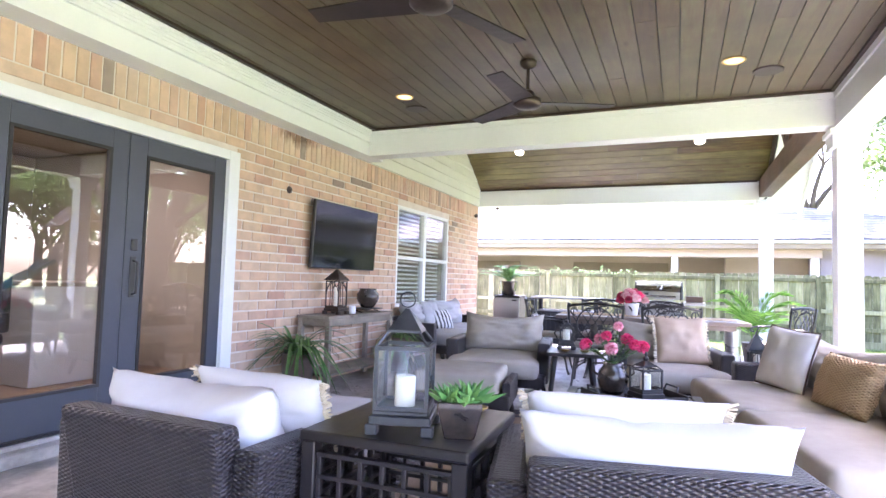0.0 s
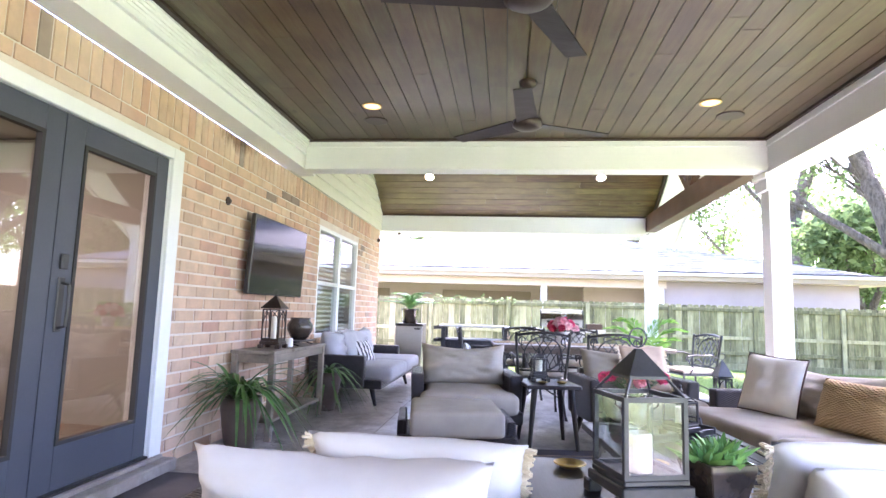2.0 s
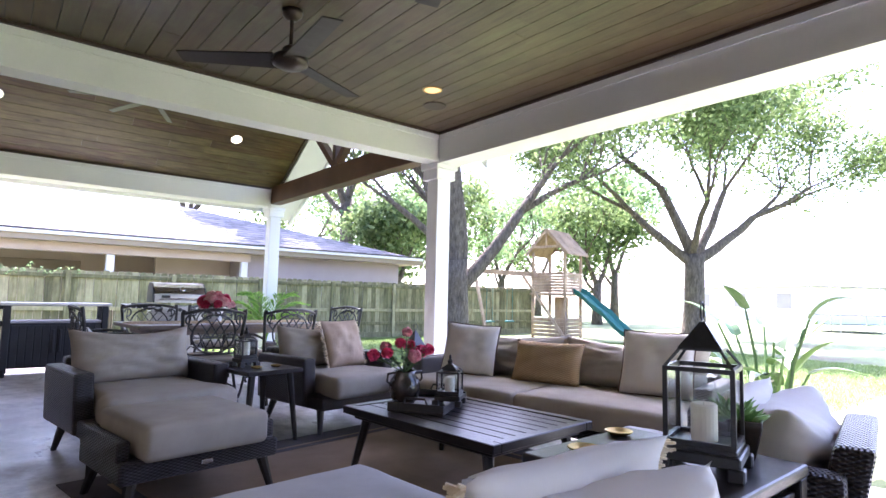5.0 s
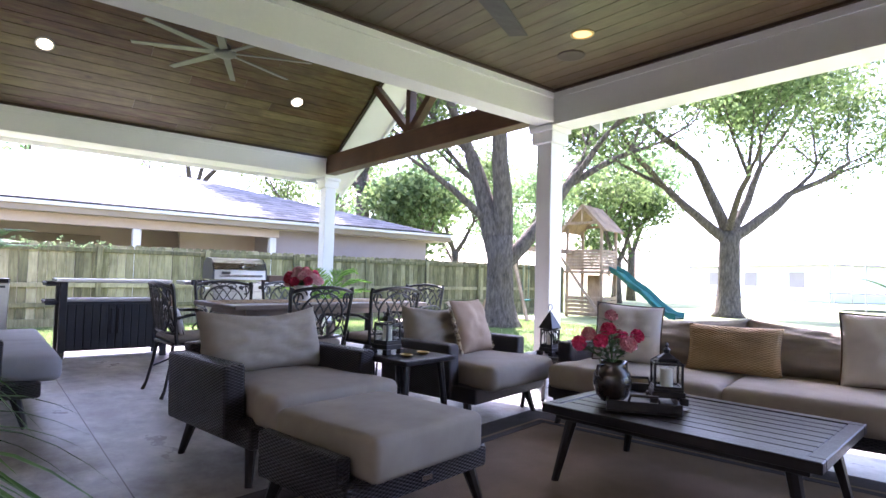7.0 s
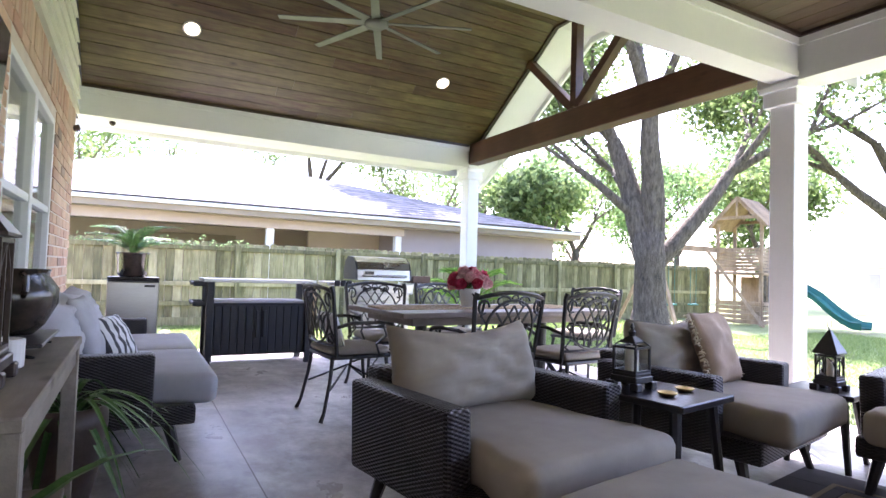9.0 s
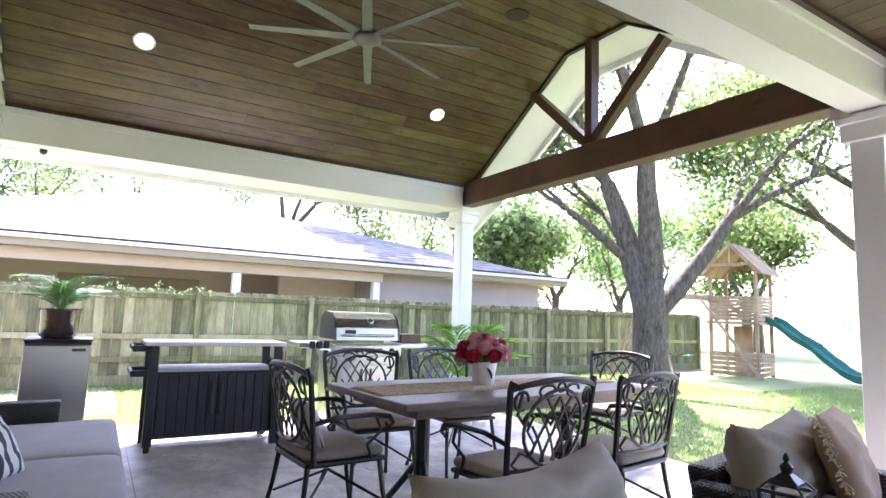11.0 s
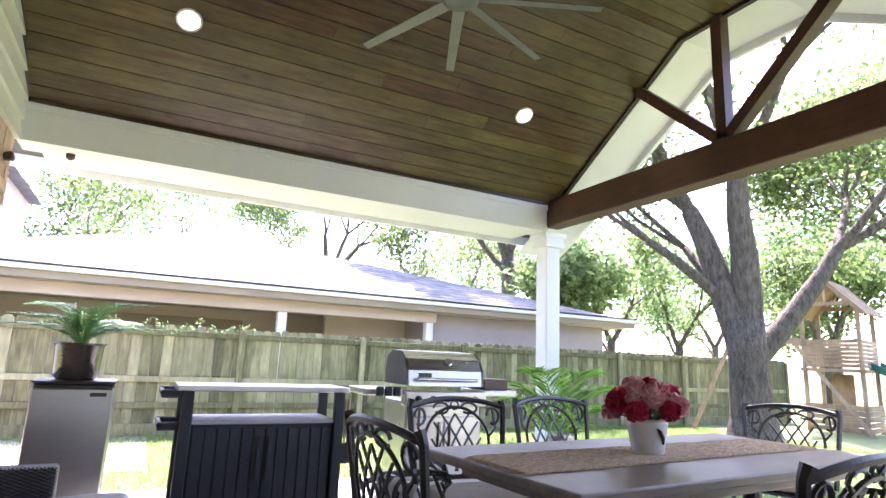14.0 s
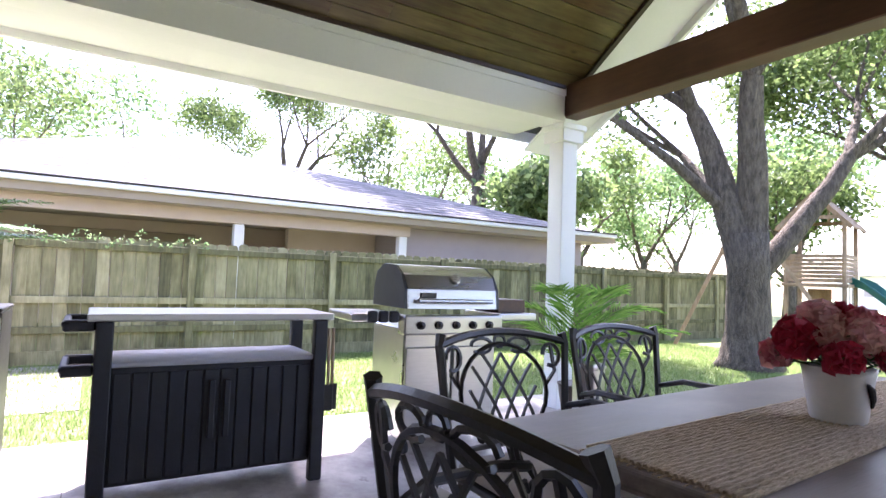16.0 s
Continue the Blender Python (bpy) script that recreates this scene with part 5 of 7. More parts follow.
def dining_chair():
    """A cast metal chair with arms, its seat facing +y."""
    t = thing("dining_chair", (0, 0, 0), 0, "black cast metal dining armchair with taupe seat pad at the table", "dining chair", "dining chairs")
    back = lambda x, z: Vector((x * 1.14, -0.22 - 0.16 * max(0, z - 0.42) - 0.0 + 0.04 * (x / 0.24) ** 2, z))
    bm = bmesh.new()
    for s in (-1, 1):
        tube(bm, [back(s * 0.215, 0.42), back(s * 0.235, 0.65), back(s * 0.25, 0.86), back(s * 0.24, 0.895)], [0.016, 0.015, 0.016, 0.02], 6)
    top = [back(0.25 * u, 0.86 + 0.04 * (1 - u * u)) for u in [k / 6 - 1 for k in range(13)]]
    tube(bm, top, 0.015, 6)
    tube(bm, [back(0.215 * u, 0.5) for u in (-1, -0.5, 0, 0.5, 1)], 0.01, 6)
    part("back_frame", bm, M_black, t)
    E = lambda cx, cz, rx, rz, a0, a1, n=14: [back(cx + rx * math.cos(a0 + (a1 - a0) * k / n), cz + rz * math.sin(a0 + (a1 - a0) * k / n)) for k in range(n + 1)]
    def rod(pts, r, n=5):
        part("scroll", tube(bmesh.new(), pts, r, n), M_black, t)
    rod(E(0, 0.68, 0.17, 0.175, -2.6, 3.68, 26), 0.009)
    for s in (-1, 1):
        # crossing ribs that fan out from the foot of the back
        for k in range(4):
            x0, lean = s * (-0.13 + 0.062 * k), s * (0.13 + 0.012 * k)
            pts = []
            for i in range(8):
                q = i / 7
                x, z = x0 + lean * q ** 1.4, 0.53 + 0.29 * q
                if (x / 0.165) ** 2 + ((z - 0.68) / 0.17) ** 2 < 1.02:
                    pts.append(back(x, z))
            if len(pts) > 1:
                rod(pts, 0.0065, 4)
        rod(E(s * 0.195, 0.81, 0.03, 0.042, 0, 5.2, 10), 0.0085)
        rod(E(s * 0.075, 0.85, 0.042, 0.028, 0, 5.5, 10), 0.0075)
        rod([back(s * 0.168, 0.70), back(s * 0.205, 0.75), back(s * 0.195, 0.85)], 0.008, 4)
        rod([back(s * 0.11, 0.55), back(s * 0.175, 0.58), back(s * 0.205, 0.53), back(s * 0.17, 0.5)], 0.008, 4)
    rod(E(0, 0.865, 0.022, 0.022, 0, 6.28, 10), 0.006)
    part("seat_frame", rbox((-0.225, -0.22, 0.4), (0.225, 0.23, 0.425), 0.01, 2), M_black, t)
    bm = seat_bm(0.43, 0.42, 0.055, crown=0.012)
    bmesh.ops.translate(bm, verts=bm.verts, vec=(0, 0.005, 0.426))
    part("seat_pad", bm, M_cush, t, "taupe seat pad", smooth=True)
    for s in (-1, 1):
        bm = bmesh.new()
        tube(bm, [back(s * 0.232, 0.62), (s * 0.295, -0.1, 0.655), (s * 0.295, 0.1, 0.655), (s * 0.292, 0.2, 0.64), (s * 0.29, 0.225, 0.605), (s * 0.288, 0.195, 0.585), (s * 0.285, 0.18, 0.61)], [0.012, 0.013, 0.014, 0.014, 0.012, 0.01, 0.008], 6)
        tube(bm, [(s * 0.27, 0.13, 0.65), (s * 0.26, 0.17, 0.56), (s * 0.245, 0.1, 0.5), (s * 0.225, 0.14, 0.42)], 0.009, 6)
        part("arm", bm, M_black, t)
    for sx in (-1, 1):
        for sy in (-1, 1):
            bm = bmesh.new()
            tube(bm, [(sx * 0.2, sy * 0.2, 0.41), (sx * 0.215, sy * 0.22, 0.25), (sx * 0.235, sy * 0.26, 0.06), (sx * 0.245, sy * 0.285, 0.0)], [0.015, 0.013, 0.012, 0.016], 6)
            part("leg", bm, M_black, t)
    bm = bmesh.new()
    tube(bm, [(-0.21, 0.215, 0.2), (0, 0.0, 0.33), (0.21, 0.215, 0.2)], 0.008, 5)
    tube(bm, [(-0.21, -0.215, 0.2), (0, 0.0, 0.33), (0.21, -0.215, 0.2)], 0.008, 5)
    part("stretcher", bm, M_black, t)
    return t
c0 = dining_chair()
spots = [(-1.2, 7.02, -86), (-0.65, 7.66, 178), (0.1, 7.78, 182), (1.42, 7.44, 105), (-0.52, 6.27, 6), (0.22, 6.33, 8)]
c0.matrix_basis = pose(spots[0][0], spots[0][1], 0, 0, 0, spots[0][2])
for x, y, r in spots[1:]:
    copy_thing(c0, pose(x, y, 0, 0, 0, r))
throw((-1.3, 7.0, 0.47), 94, -20, 0.3, 0.26, 0.09, M_striped, "small striped pillow on a dining chair", 31)

# ---------------- grill corner ----------------
k = thing("serving_cart", (-1.4, 9.36, 0), 0, "graphite plastic serving cart with stainless top", "serving cart")
part("top", rbox((-0.57, -0.19, 0.845), (0.57, 0.27, 0.88), 0.006, 2), M_steel, k, "stainless steel top")
bm = rbox((-0.47, -0.16, 0.10), (0.47, 0.25, 0.64), 0.01, 1)
part("body", bm, M_kart, k)
for i in range(12):
    x = -0.455 + i * 0.0765
    part("panel", rbox((x, -0.172, 0.12), (x + 0.07, -0.158, 0.61), 0.004, 1), M_kart, k)
for s in (-1, 1):
    part("door_handle", rbox((s * 0.035 - 0.015, -0.19, 0.28), (s * 0.035 + 0.015, -0.17, 0.56), 0.005, 1), M_kart, k)
part("shelf", rbox((-0.48, -0.175, 0.635), (0.48, 0.255, 0.66), 0.005, 1), M_cushlt, k, "pale grey worktop")
for sx in (-1, 1):
    for sy in (-0.17, 0.25):
        part("leg", rbox((sx * 0.5 - 0.035, sy - 0.025, 0.05 if sy < 0 and sx < 0 else 0.0), (sx * 0.5 + 0.035, sy + 0.025, 0.845), 0.006, 1), M_kart, k)
for z in (0.8, 0.6):
    bm = bmesh.new()
    rbox((-0.66, -0.16, z), (-0.535, -0.12, z + 0.05), 0.008, 1, bm)
    rbox((-0.66, 0.2, z), (-0.535, 0.24, z + 0.05), 0.008, 1, bm)
    rbox((-0.665, -0.16, z + 0.02), (-0.635, 0.24, z + 0.045), 0.006, 1, bm)
    part("side_rack", bm, M_kart, k)
bm = bmesh.new()
for y in (-0.17,):
    lathe(bm, [(0.045, -0.02), (0.05, 0), (0.045, 0.02)], 18)
bmesh.ops.transform(bm, matrix=pose(-0.5, -0.17, 0.05, 0, 90, 0), verts=bm.verts)
part("wheel", bm, M_rubber, k)
tl = thing("grill_tool", (-0.855, 9.17, 0.0), 0, "barbecue tools hanging on the cart's end", "barbecue tools")
bm = bmesh.new()
for i in range(2):
    tube(bm, [(0.0 + 0.03 * i, 0.02 * i, 0.8), (0.005 + 0.03 * i, 0.02 * i, 0.5)], 0.009, 6)
part("tool_handle", bm, M_piltan, tl)
bm = bmesh.new()
for i in range(2):
    rbox((-0.025 + 0.03 * i, -0.004 + 0.02 * i, 0.36), (0.035 + 0.03 * i, 0.004 + 0.02 * i, 0.5), 0.004, 1, bm)
part("tool_head", bm, M_black, tl)

g = thing("gas_grill", (0.03, 9.55, 0), -3, "stainless steel gas grill with closed lid", "gas grill")
part("cabinet", rbox((-0.33, -0.24, 0.09), (0.33, 0.27, 0.78), 0.01, 1), M_steel, g)
for s in (-1, 1):
    part("door", rbox((-0.325 if s < 0 else 0.005, -0.262, 0.12), (-0.005 if s < 0 else 0.325, -0.24, 0.66), 0.006, 1), M_steel, g)
    part("door_handle", rbox((s * 0.05 - 0.008, -0.29, 0.4), (s * 0.05 + 0.008, -0.262, 0.62), 0.004, 1), M_steel, g)
part("control_panel", rbox((-0.36, -0.3, 0.74), (0.36, -0.2, 0.86), 0.012, 2), M_steel, g)
for i in range(5):
    bm = bmesh.new()
    lathe(bm, [(0.026, 0), (0.024, 0.02), (0.012, 0.024), (0.01, 0.04)], 16)
    bmesh.ops.transform(bm, matrix=pose(-0.25 + i * 0.125, -0.3, 0.8, 90, 0, 0), verts=bm.verts)
    part("knob", bm, M_black, g)
bm = bmesh.new()
prof = [(-0.27, 0.9), (-0.255, 1.02), (-0.2, 1.11), (-0.1, 1.17), (0.08, 1.18), (0.2, 1.13), (0.25, 1.02), (0.25, 0.9)]
r0 = [bm.verts.new((-0.33, y, z)) for y, z in prof]
r1 = [bm.verts.new((0.33, y, z)) for y, z in prof]
for i in range(len(prof) - 1):
    bm.faces.new((r0[i], r0[i + 1], r1[i + 1], r1[i]))
bm.faces.new((r0[-1], r0[0], r1[0], r1[-1]))
part("lid", bm, M_steel, g)
bm = bmesh.new()
for x in (-0.335, 0.335):
    bm = bmesh.new()
    v = [bm.verts.new((x + q, y, z)) for q in (-0.012, 0.012) for y, z in prof]
    n = len(prof)
    bm.faces.new(v[:n])
    bm.faces.new(v[n:])
    for i in range(n):
        bm.faces.new((v[i], v[(i + 1) % n], v[n + (i + 1) % n], v[n + i]))
    part("lid_side", bm, M_zinc, g, "grey cast lid side")
bm = bmesh.new()
tube(bm, [(-0.27, -0.3, 0.95), (0.27, -0.3, 0.95)], 0.014, 10)
for s in (-1, 1):
    tube(bm, [(s * 0.22, -0.26, 0.95), (s * 0.22, -0.3, 0.95)], 0.01, 8)
part("lid_handle", bm, M_steel, g)
bm = bmesh.new()
lathe(bm, [(0.035, 0), (0.035, 0.01), (0.03, 0.014)], 20)
bmesh.ops.transform(bm, matrix=pose(0.03, -0.22, 1.09, 55, 0, 0), verts=bm.verts)
part("thermometer", bm, M_sign, g)
part("badge", rbox((-0.24, -0.272, 0.965), (-0.13, -0.262, 1.0), 0.002, 1), M_black, g, "dark maker's plate")
for s in (-1, 1):
    part("side_shelf", rbox((s * 0.36 if s > 0 else -0.68, -0.25, 0.82), (0.68 if s > 0 else -0.36, 0.2, 0.87), 0.01, 2), M_steel, g)
for sx in (-1, 1):
    for sy in (-0.2, 0.22):
        bm = bmesh.new()
        lathe(bm, [(0.04, -0.015), (0.045, 0), (0.04, 0.015)], 16)
        bmesh.ops.transform(bm, matrix=pose(sx * 0.29, sy, 0.045, 0, 90, 0), verts=bm.verts)
        part("wheel", bm, M_rubber, g)
piece("wooden_box", rbox((-0.12, -0.14, 0), (0.12, 0.14, 0.09), 0.004, 1), M_beam, "reddish wooden box on the grill's side shelf", "box", m=pose(0.55, 9.5, 0.871))
tw = thing("folded_towel", (-0.5, 9.45, 0.871), 0, "dark folded cloths hung over the grill shelf", "towel")
for i in range(3):
    part("fold", rbox((-0.1 + i * 0.07, -0.22, -0.05), (-0.04 + i * 0.07, -0.19, 0.02), 0.012, 2), M_char, tw)
bm = bmesh.new()
lathe(bm, [(0.11, 0), (0.11, 0.5), (0.118, 0.505), (0.118, 0.52), (0.1, 0.535), (0.01, 0.54)], 24)
piece("trash_can", bm, M_steel, "stainless steel bin beside the far porch post", "bin", smooth=False, m=pose(1.05, 9.1, 0))

f = thing("mini_fridge", (-2.58, 10.05, 0), 0, "small stainless fridge with black top and body", "mini fridge")
part("cabinet", rbox((-0.24, -0.2, 0.02), (0.24, 0.24, 0.84), 0.008, 1), M_black, f)
part("door", rbox((-0.24, -0.25, 0.03), (0.24, -0.203, 0.815), 0.012, 2), M_steel, f)
part("badge", rbox((0.1, -0.254, 0.76), (0.2, -0.25, 0.785), 0.001, 1), M_black, f)
part("top", rbox((-0.245, -0.24, 0.842), (0.245, 0.245, 0.86), 0.005, 1), M_black, f)
fp = thing("potted_fern", (-2.6, 10.0, 0.86), 0, "small fern palm in a black pot on the fridge", "potted plant", "patio plants")
bm = bmesh.new()
lathe(bm, [(0.11, 0), (0.14, 0.03), (0.155, 0.24), (0.17, 0.26), (0.145, 0.26), (0.13, 0.22), (0.01, 0.22)], 24)
part("pot", bm, M_glaze, fp, smooth=True)

def frond(bm, base, a, ln, rise, seed, leaflets=22, lw=0.012, ll=0.16):
    rng = random.Random(seed)
    d = Vector((math.cos(a), math.sin(a), 0))
    s = Vector((-d.y, d.x, 0))
    pts = [Vector(base) + d * ln * q * (0.35 + 0.65 * q) + Vector((0, 0, rise * (q * 1.6 - q * q * 0.95))) for q in [i / 10 for i in range(11)]]
    tube(bm, pts, [0.006 * (1 - 0.08 * i) for i in range(11)], 4)
    for i in range(leaflets):
        q = 0.2 + 0.8 * i / leaflets
        k = min(int(q * 10), 9)
        p = pts[k].lerp(pts[k + 1], q * 10 - k)
        t = (pts[k + 1] - pts[k]).normalized()
        L = ll * math.sin(math.pi * (0.15 + 0.8 * q)) * rng.uniform(0.85, 1.1)
        for sg in (-1, 1):
            e = p + (s * sg * 0.8 + t * 0.65 + Vector((0, 0, 0.12 - 0.35 * rng.random()))) * L
            m = p.lerp(e, 0.5) + Vector((0, 0, 0.01))
            w = t * lw
            v = [bm.verts.new(c) for c in (p, m - w * 0.5, e, m + w * 0.5)]
            bm.faces.new(v)
bm = bmesh.new()
for i in range(26):
    frond(bm, (0, 0, 0.23), i * 0.79, 0.34 + 0.12 * (i % 3), 0.22 + 0.08 * (i % 4), i, 26, 0.012, 0.11)
part("fronds", bm, M_succ, fp)
pp = thing("potted_palm", (1.36, 9.5, 0.0), 0, "areca palm with bright green arching fronds in a pot", "potted plant", "patio plants")
bm = bmesh.new()
lathe(bm, [(0.12, 0), (0.16, 0.28), (0.17, 0.3), (0.15, 0.3), (0.01, 0.26)], 24)
part("pot", bm, M_pot, pp, smooth=True)
bm = bmesh.new()
for i in range(15):
    frond(bm, (0, 0, 0.27), i * 2.4, 0.52 + 0.15 * (i % 4), 1.15 - 0.2 * (i % 4), i + 40, 26, 0.028, 0.27)
part("fronds", bm, M_palm, pp)
sm = thing("small_plant", (1.02, 4.93, 0.42), 0, "small leafy plant in a dark pot beside the arched lantern", "potted plant", "patio plants")
part("pot", lathe(bmesh.new(), [(0.04, 0), (0.055, 0.1), (0.05, 0.1), (0.01, 0.08)], 18), M_glaze, sm)
bm = bmesh.new()
rng = random.Random(8)
for i in range(26):
    leaf_blade(bm, (0, 0, 0.08), rng.uniform(0, 6.28), rng.uniform(0.1, 0.2), 0.014, 0.06, 4, 0.7)
part("leaves", bm, M_leaf, sm)
# big-leaved plant at the slab's edge
bp = thing("bird_of_paradise", (2.45, 2.55, -0.13), 0, "tall broad-leaved plant at the patio edge", "plant")
bm = bmesh.new()
rng = random.Random(21)
stems = bmesh.new()
for i in range(20):
    a = rng.uniform(0, 6.28)
    r = rng.uniform(0.05, 0.5)
    h = rng.uniform(0.55, 1.15)
    b = Vector((math.cos(a) * r, math.sin(a) * r, h))
    tube(stems, [(0.08 * math.cos(a), 0.08 * math.sin(a), 0), b * 0.6 + Vector((0, 0, h * 0.1)), b], [0.016, 0.012, 0.008], 5)
    leaf_blade(bm, b, a + rng.uniform(-0.5, 0.5), rng.uniform(0.3, 0.48), 0.17, rng.uniform(0.05, 0.2), 6, rng.uniform(0.4, 0.95))
part("stems", stems, M_leaf, bp)
part("leaves", bm, M_leaf, bp)

# ---------------- fans, lamps, speakers ----------------
def ceiling_fan(at, z_ceiling, drop, blades, length, phase, name, label, mat_body, mat_blade, bw0, bw1, tip=0.0):
    t = thing(name, at, 0, label, "ceiling fan", z=0)
    t.matrix_basis = pose(at[0], at[1], z_ceiling - drop)
    part("canopy", lathe(bmesh.new(), [(0.03, drop - 0.06), (0.06, drop - 0.03), (0.065, drop)], 20), mat_body, t, smooth=True)
    part("downrod", tube(bmesh.new(), [(0, 0, 0.05), (0, 0, drop - 0.03)], 0.012, 10), mat_body, t)
    part("motor", lathe(bmesh.new(), [(0.02, 0.1), (0.05, 0.075), (0.06, 0.03), (0.105, 0.02), (0.11, -0.02), (0.08, -0.04), (0.01, -0.05)], 28), mat_body, t, smooth=True)
    for i in range(blades):
        bm = bmesh.new()
        a = []
        for j in range(7):
            q = j / 6
            r = 0.09 + (length - 0.09) * q
            w = bw0 + (bw1 - bw0) * q
            tw = 0.22 * (1 - q * 0.5)
            a.append([bm.verts.new((r, s * w / 2, s * w / 2 * tw + zz + tip * q)) for s, zz in ((-1, 0.004), (1, 0.004), (1, -0.004), (-1, -0.004))])
        for p, q in zip(a, a[1:]):
            for n in range(4):
                bm.faces.new((p[n], p[(n + 1) % 4], q[(n + 1) % 4], q[n]))
        bm.faces.new(a[0])
        bm.faces.new(a[-1])
        bmesh.ops.transform(bm, matrix=pose(0, 0, 0, 0, 0, phase + 360 / blades * i), verts=bm.verts)
        part("blade", bm, mat_blade, t)
    return t
ceiling_fan((-0.76, 4.0), CZ, 0.32, 3, 0.66, -95, "ceiling_fan", "dark bronze three-bladed ceiling fan under the plank ceiling", M_bronze, M_blade2, 0.15, 0.115, 0.0)
ceiling_fan((-0.82, 2.31), CZ, 0.32, 3, 0.66, 65, "ceiling_fan", "dark bronze three-bladed ceiling fan under the plank ceiling", M_bronze, M_blade2, 0.15, 0.115, 0.0)
ceiling_fan((-0.77, 7.82), FZ, 0.68, 8, 0.87, 21, "large_ceiling_fan", "large eight-bladed grey ceiling fan in the vault", M_fangrey, M_fangrey, 0.075, 0.06, 0.0)

def downlight(p, tilt, mat):
    t = thing("recessed_light", p, 0, "round recessed ceiling light, lit warm", "ceiling light", "recessed lights")
    t.matrix_basis = pose(*p, tilt, 0, 0)
    part("trim_ring", lathe(bmesh.new(), [(0.085, 0), (0.085, -0.006), (0.068, -0.008), (0.066, 0)], 28), M_brass if mat is M_lampdim else M_white, t, smooth=False)
    part("lens", lathe(bmesh.new(), [(0.066, -0.002), (0.066, -0.004), (0.001, -0.005)], 24), mat, t)
for x, y in ((-2.05, 4.45), (0.69, 4.45), (-2.05, 1.3), (0.69, 1.3)):
    downlight((x, y, CZ - 0.001), 0, M_lampdim)
sl = math.degrees(math.atan2(FZ - RZ0, RY0 - FY0))
zs = lambda y: RZ0 + (RY0 - y) * (FZ - RZ0) / (RY0 - FY0)
zn = lambda y: RZ0 + (y - NY0) * (FZ - RZ0) / (FY1 - NY0)
for x in (-2.2, 0.605):
    downlight((x, 9.08, zs(9.08) - 0.002), -sl, M_lamp)
    downlight((x, 6.35, zn(6.35) - 0.002), sl, M_lamp)

def speaker(x, y, z):
    t = thing("ceiling_speaker", (x, y, z), 0, "round dark flush ceiling speaker", "speaker", "ceiling speakers")
    part("grille", lathe(bmesh.new(), [(0.11, 0.0), (0.11, -0.006), (0.1, -0.009), (0.001, -0.01)], 28), M_bronze, t)
for x, y, z in ((-2.1, 4.82, CZ), (0.95, 4.75, CZ), (0.7, 7.86, FZ), (-2.3, 7.6, FZ)):
    speaker(x, y, z - 0.001)
piece("smoke_detector", lathe(bmesh.new(), [(0.03, 0), (0.03, -0.03), (0.01, -0.045)], 16), M_bronze, "small dark camera under the far beam", "camera", m=pose(-2.86, 10.02, 2.505))

# room behind the doors
for y in (1.2, 3.0):
    downlight((-4.6, y, 2.515), 0, M_lampdim)
    il = new("indoor_light", bpy.data.lights.new("indoor_light", "AREA"))
    il.data.shape, il.data.size, il.data.energy, il.data.color = "DISK", 0.8, 4.5, (1.0, 0.86, 0.7)
    il.matrix_world = pose(-4.9, y, 2.48)
room = thing("kitchen_counter", (-5.2, 3.4, 0.06), 0, "white kitchen counter block inside the house", "counter")
part("cabinet", rbox((-0.35, -0.4, 0), (0.35, 0.4, 0.88), 0.005, 1), M_white, room)
part("worktop", rbox((-0.38, -0.43, 0.88), (0.38, 0.43, 0.92), 0.005, 1), M_greywood, room)
rt = thing("indoor_table", (-5.0, 1.6, 0.06), 0, "dark round dining table inside the house", "dining table")
part("tabletop", lathe(bmesh.new(), [(0.55, 0.7), (0.55, 0.74), (0.01, 0.741)], 28), M_darkwood, rt)
part("pedestal", lathe(bmesh.new(), [(0.3, 0), (0.08, 0.06), (0.06, 0.7)], 16), M_darkwood, rt)
for x, y, r in ((-4.3, 1.3, 70), (-5.0, 2.5, 180), (-4.9, 0.7, 0)):
    ic = thing("indoor_chair", (x, y, 0.06), r, "dark upholstered dining chair inside the house", "dining chair", "indoor chairs")
    part("seat", rbox((-0.24, -0.24, 0.4), (0.24, 0.24, 0.5), 0.03, 2), M_char, ic)
    part("backrest", rbox((-0.24, -0.28, 0.5), (0.24, -0.2, 1.0), 0.03, 2), M_char, ic)
    for sx in (-1, 1):
        for sy in (-1, 1):
            part("leg", tube(bmesh.new(), [(sx * 0.2, sy * 0.2, 0.4), (sx * 0.2, sy * 0.2, 0)], 0.018, 6), M_darkwood, ic)

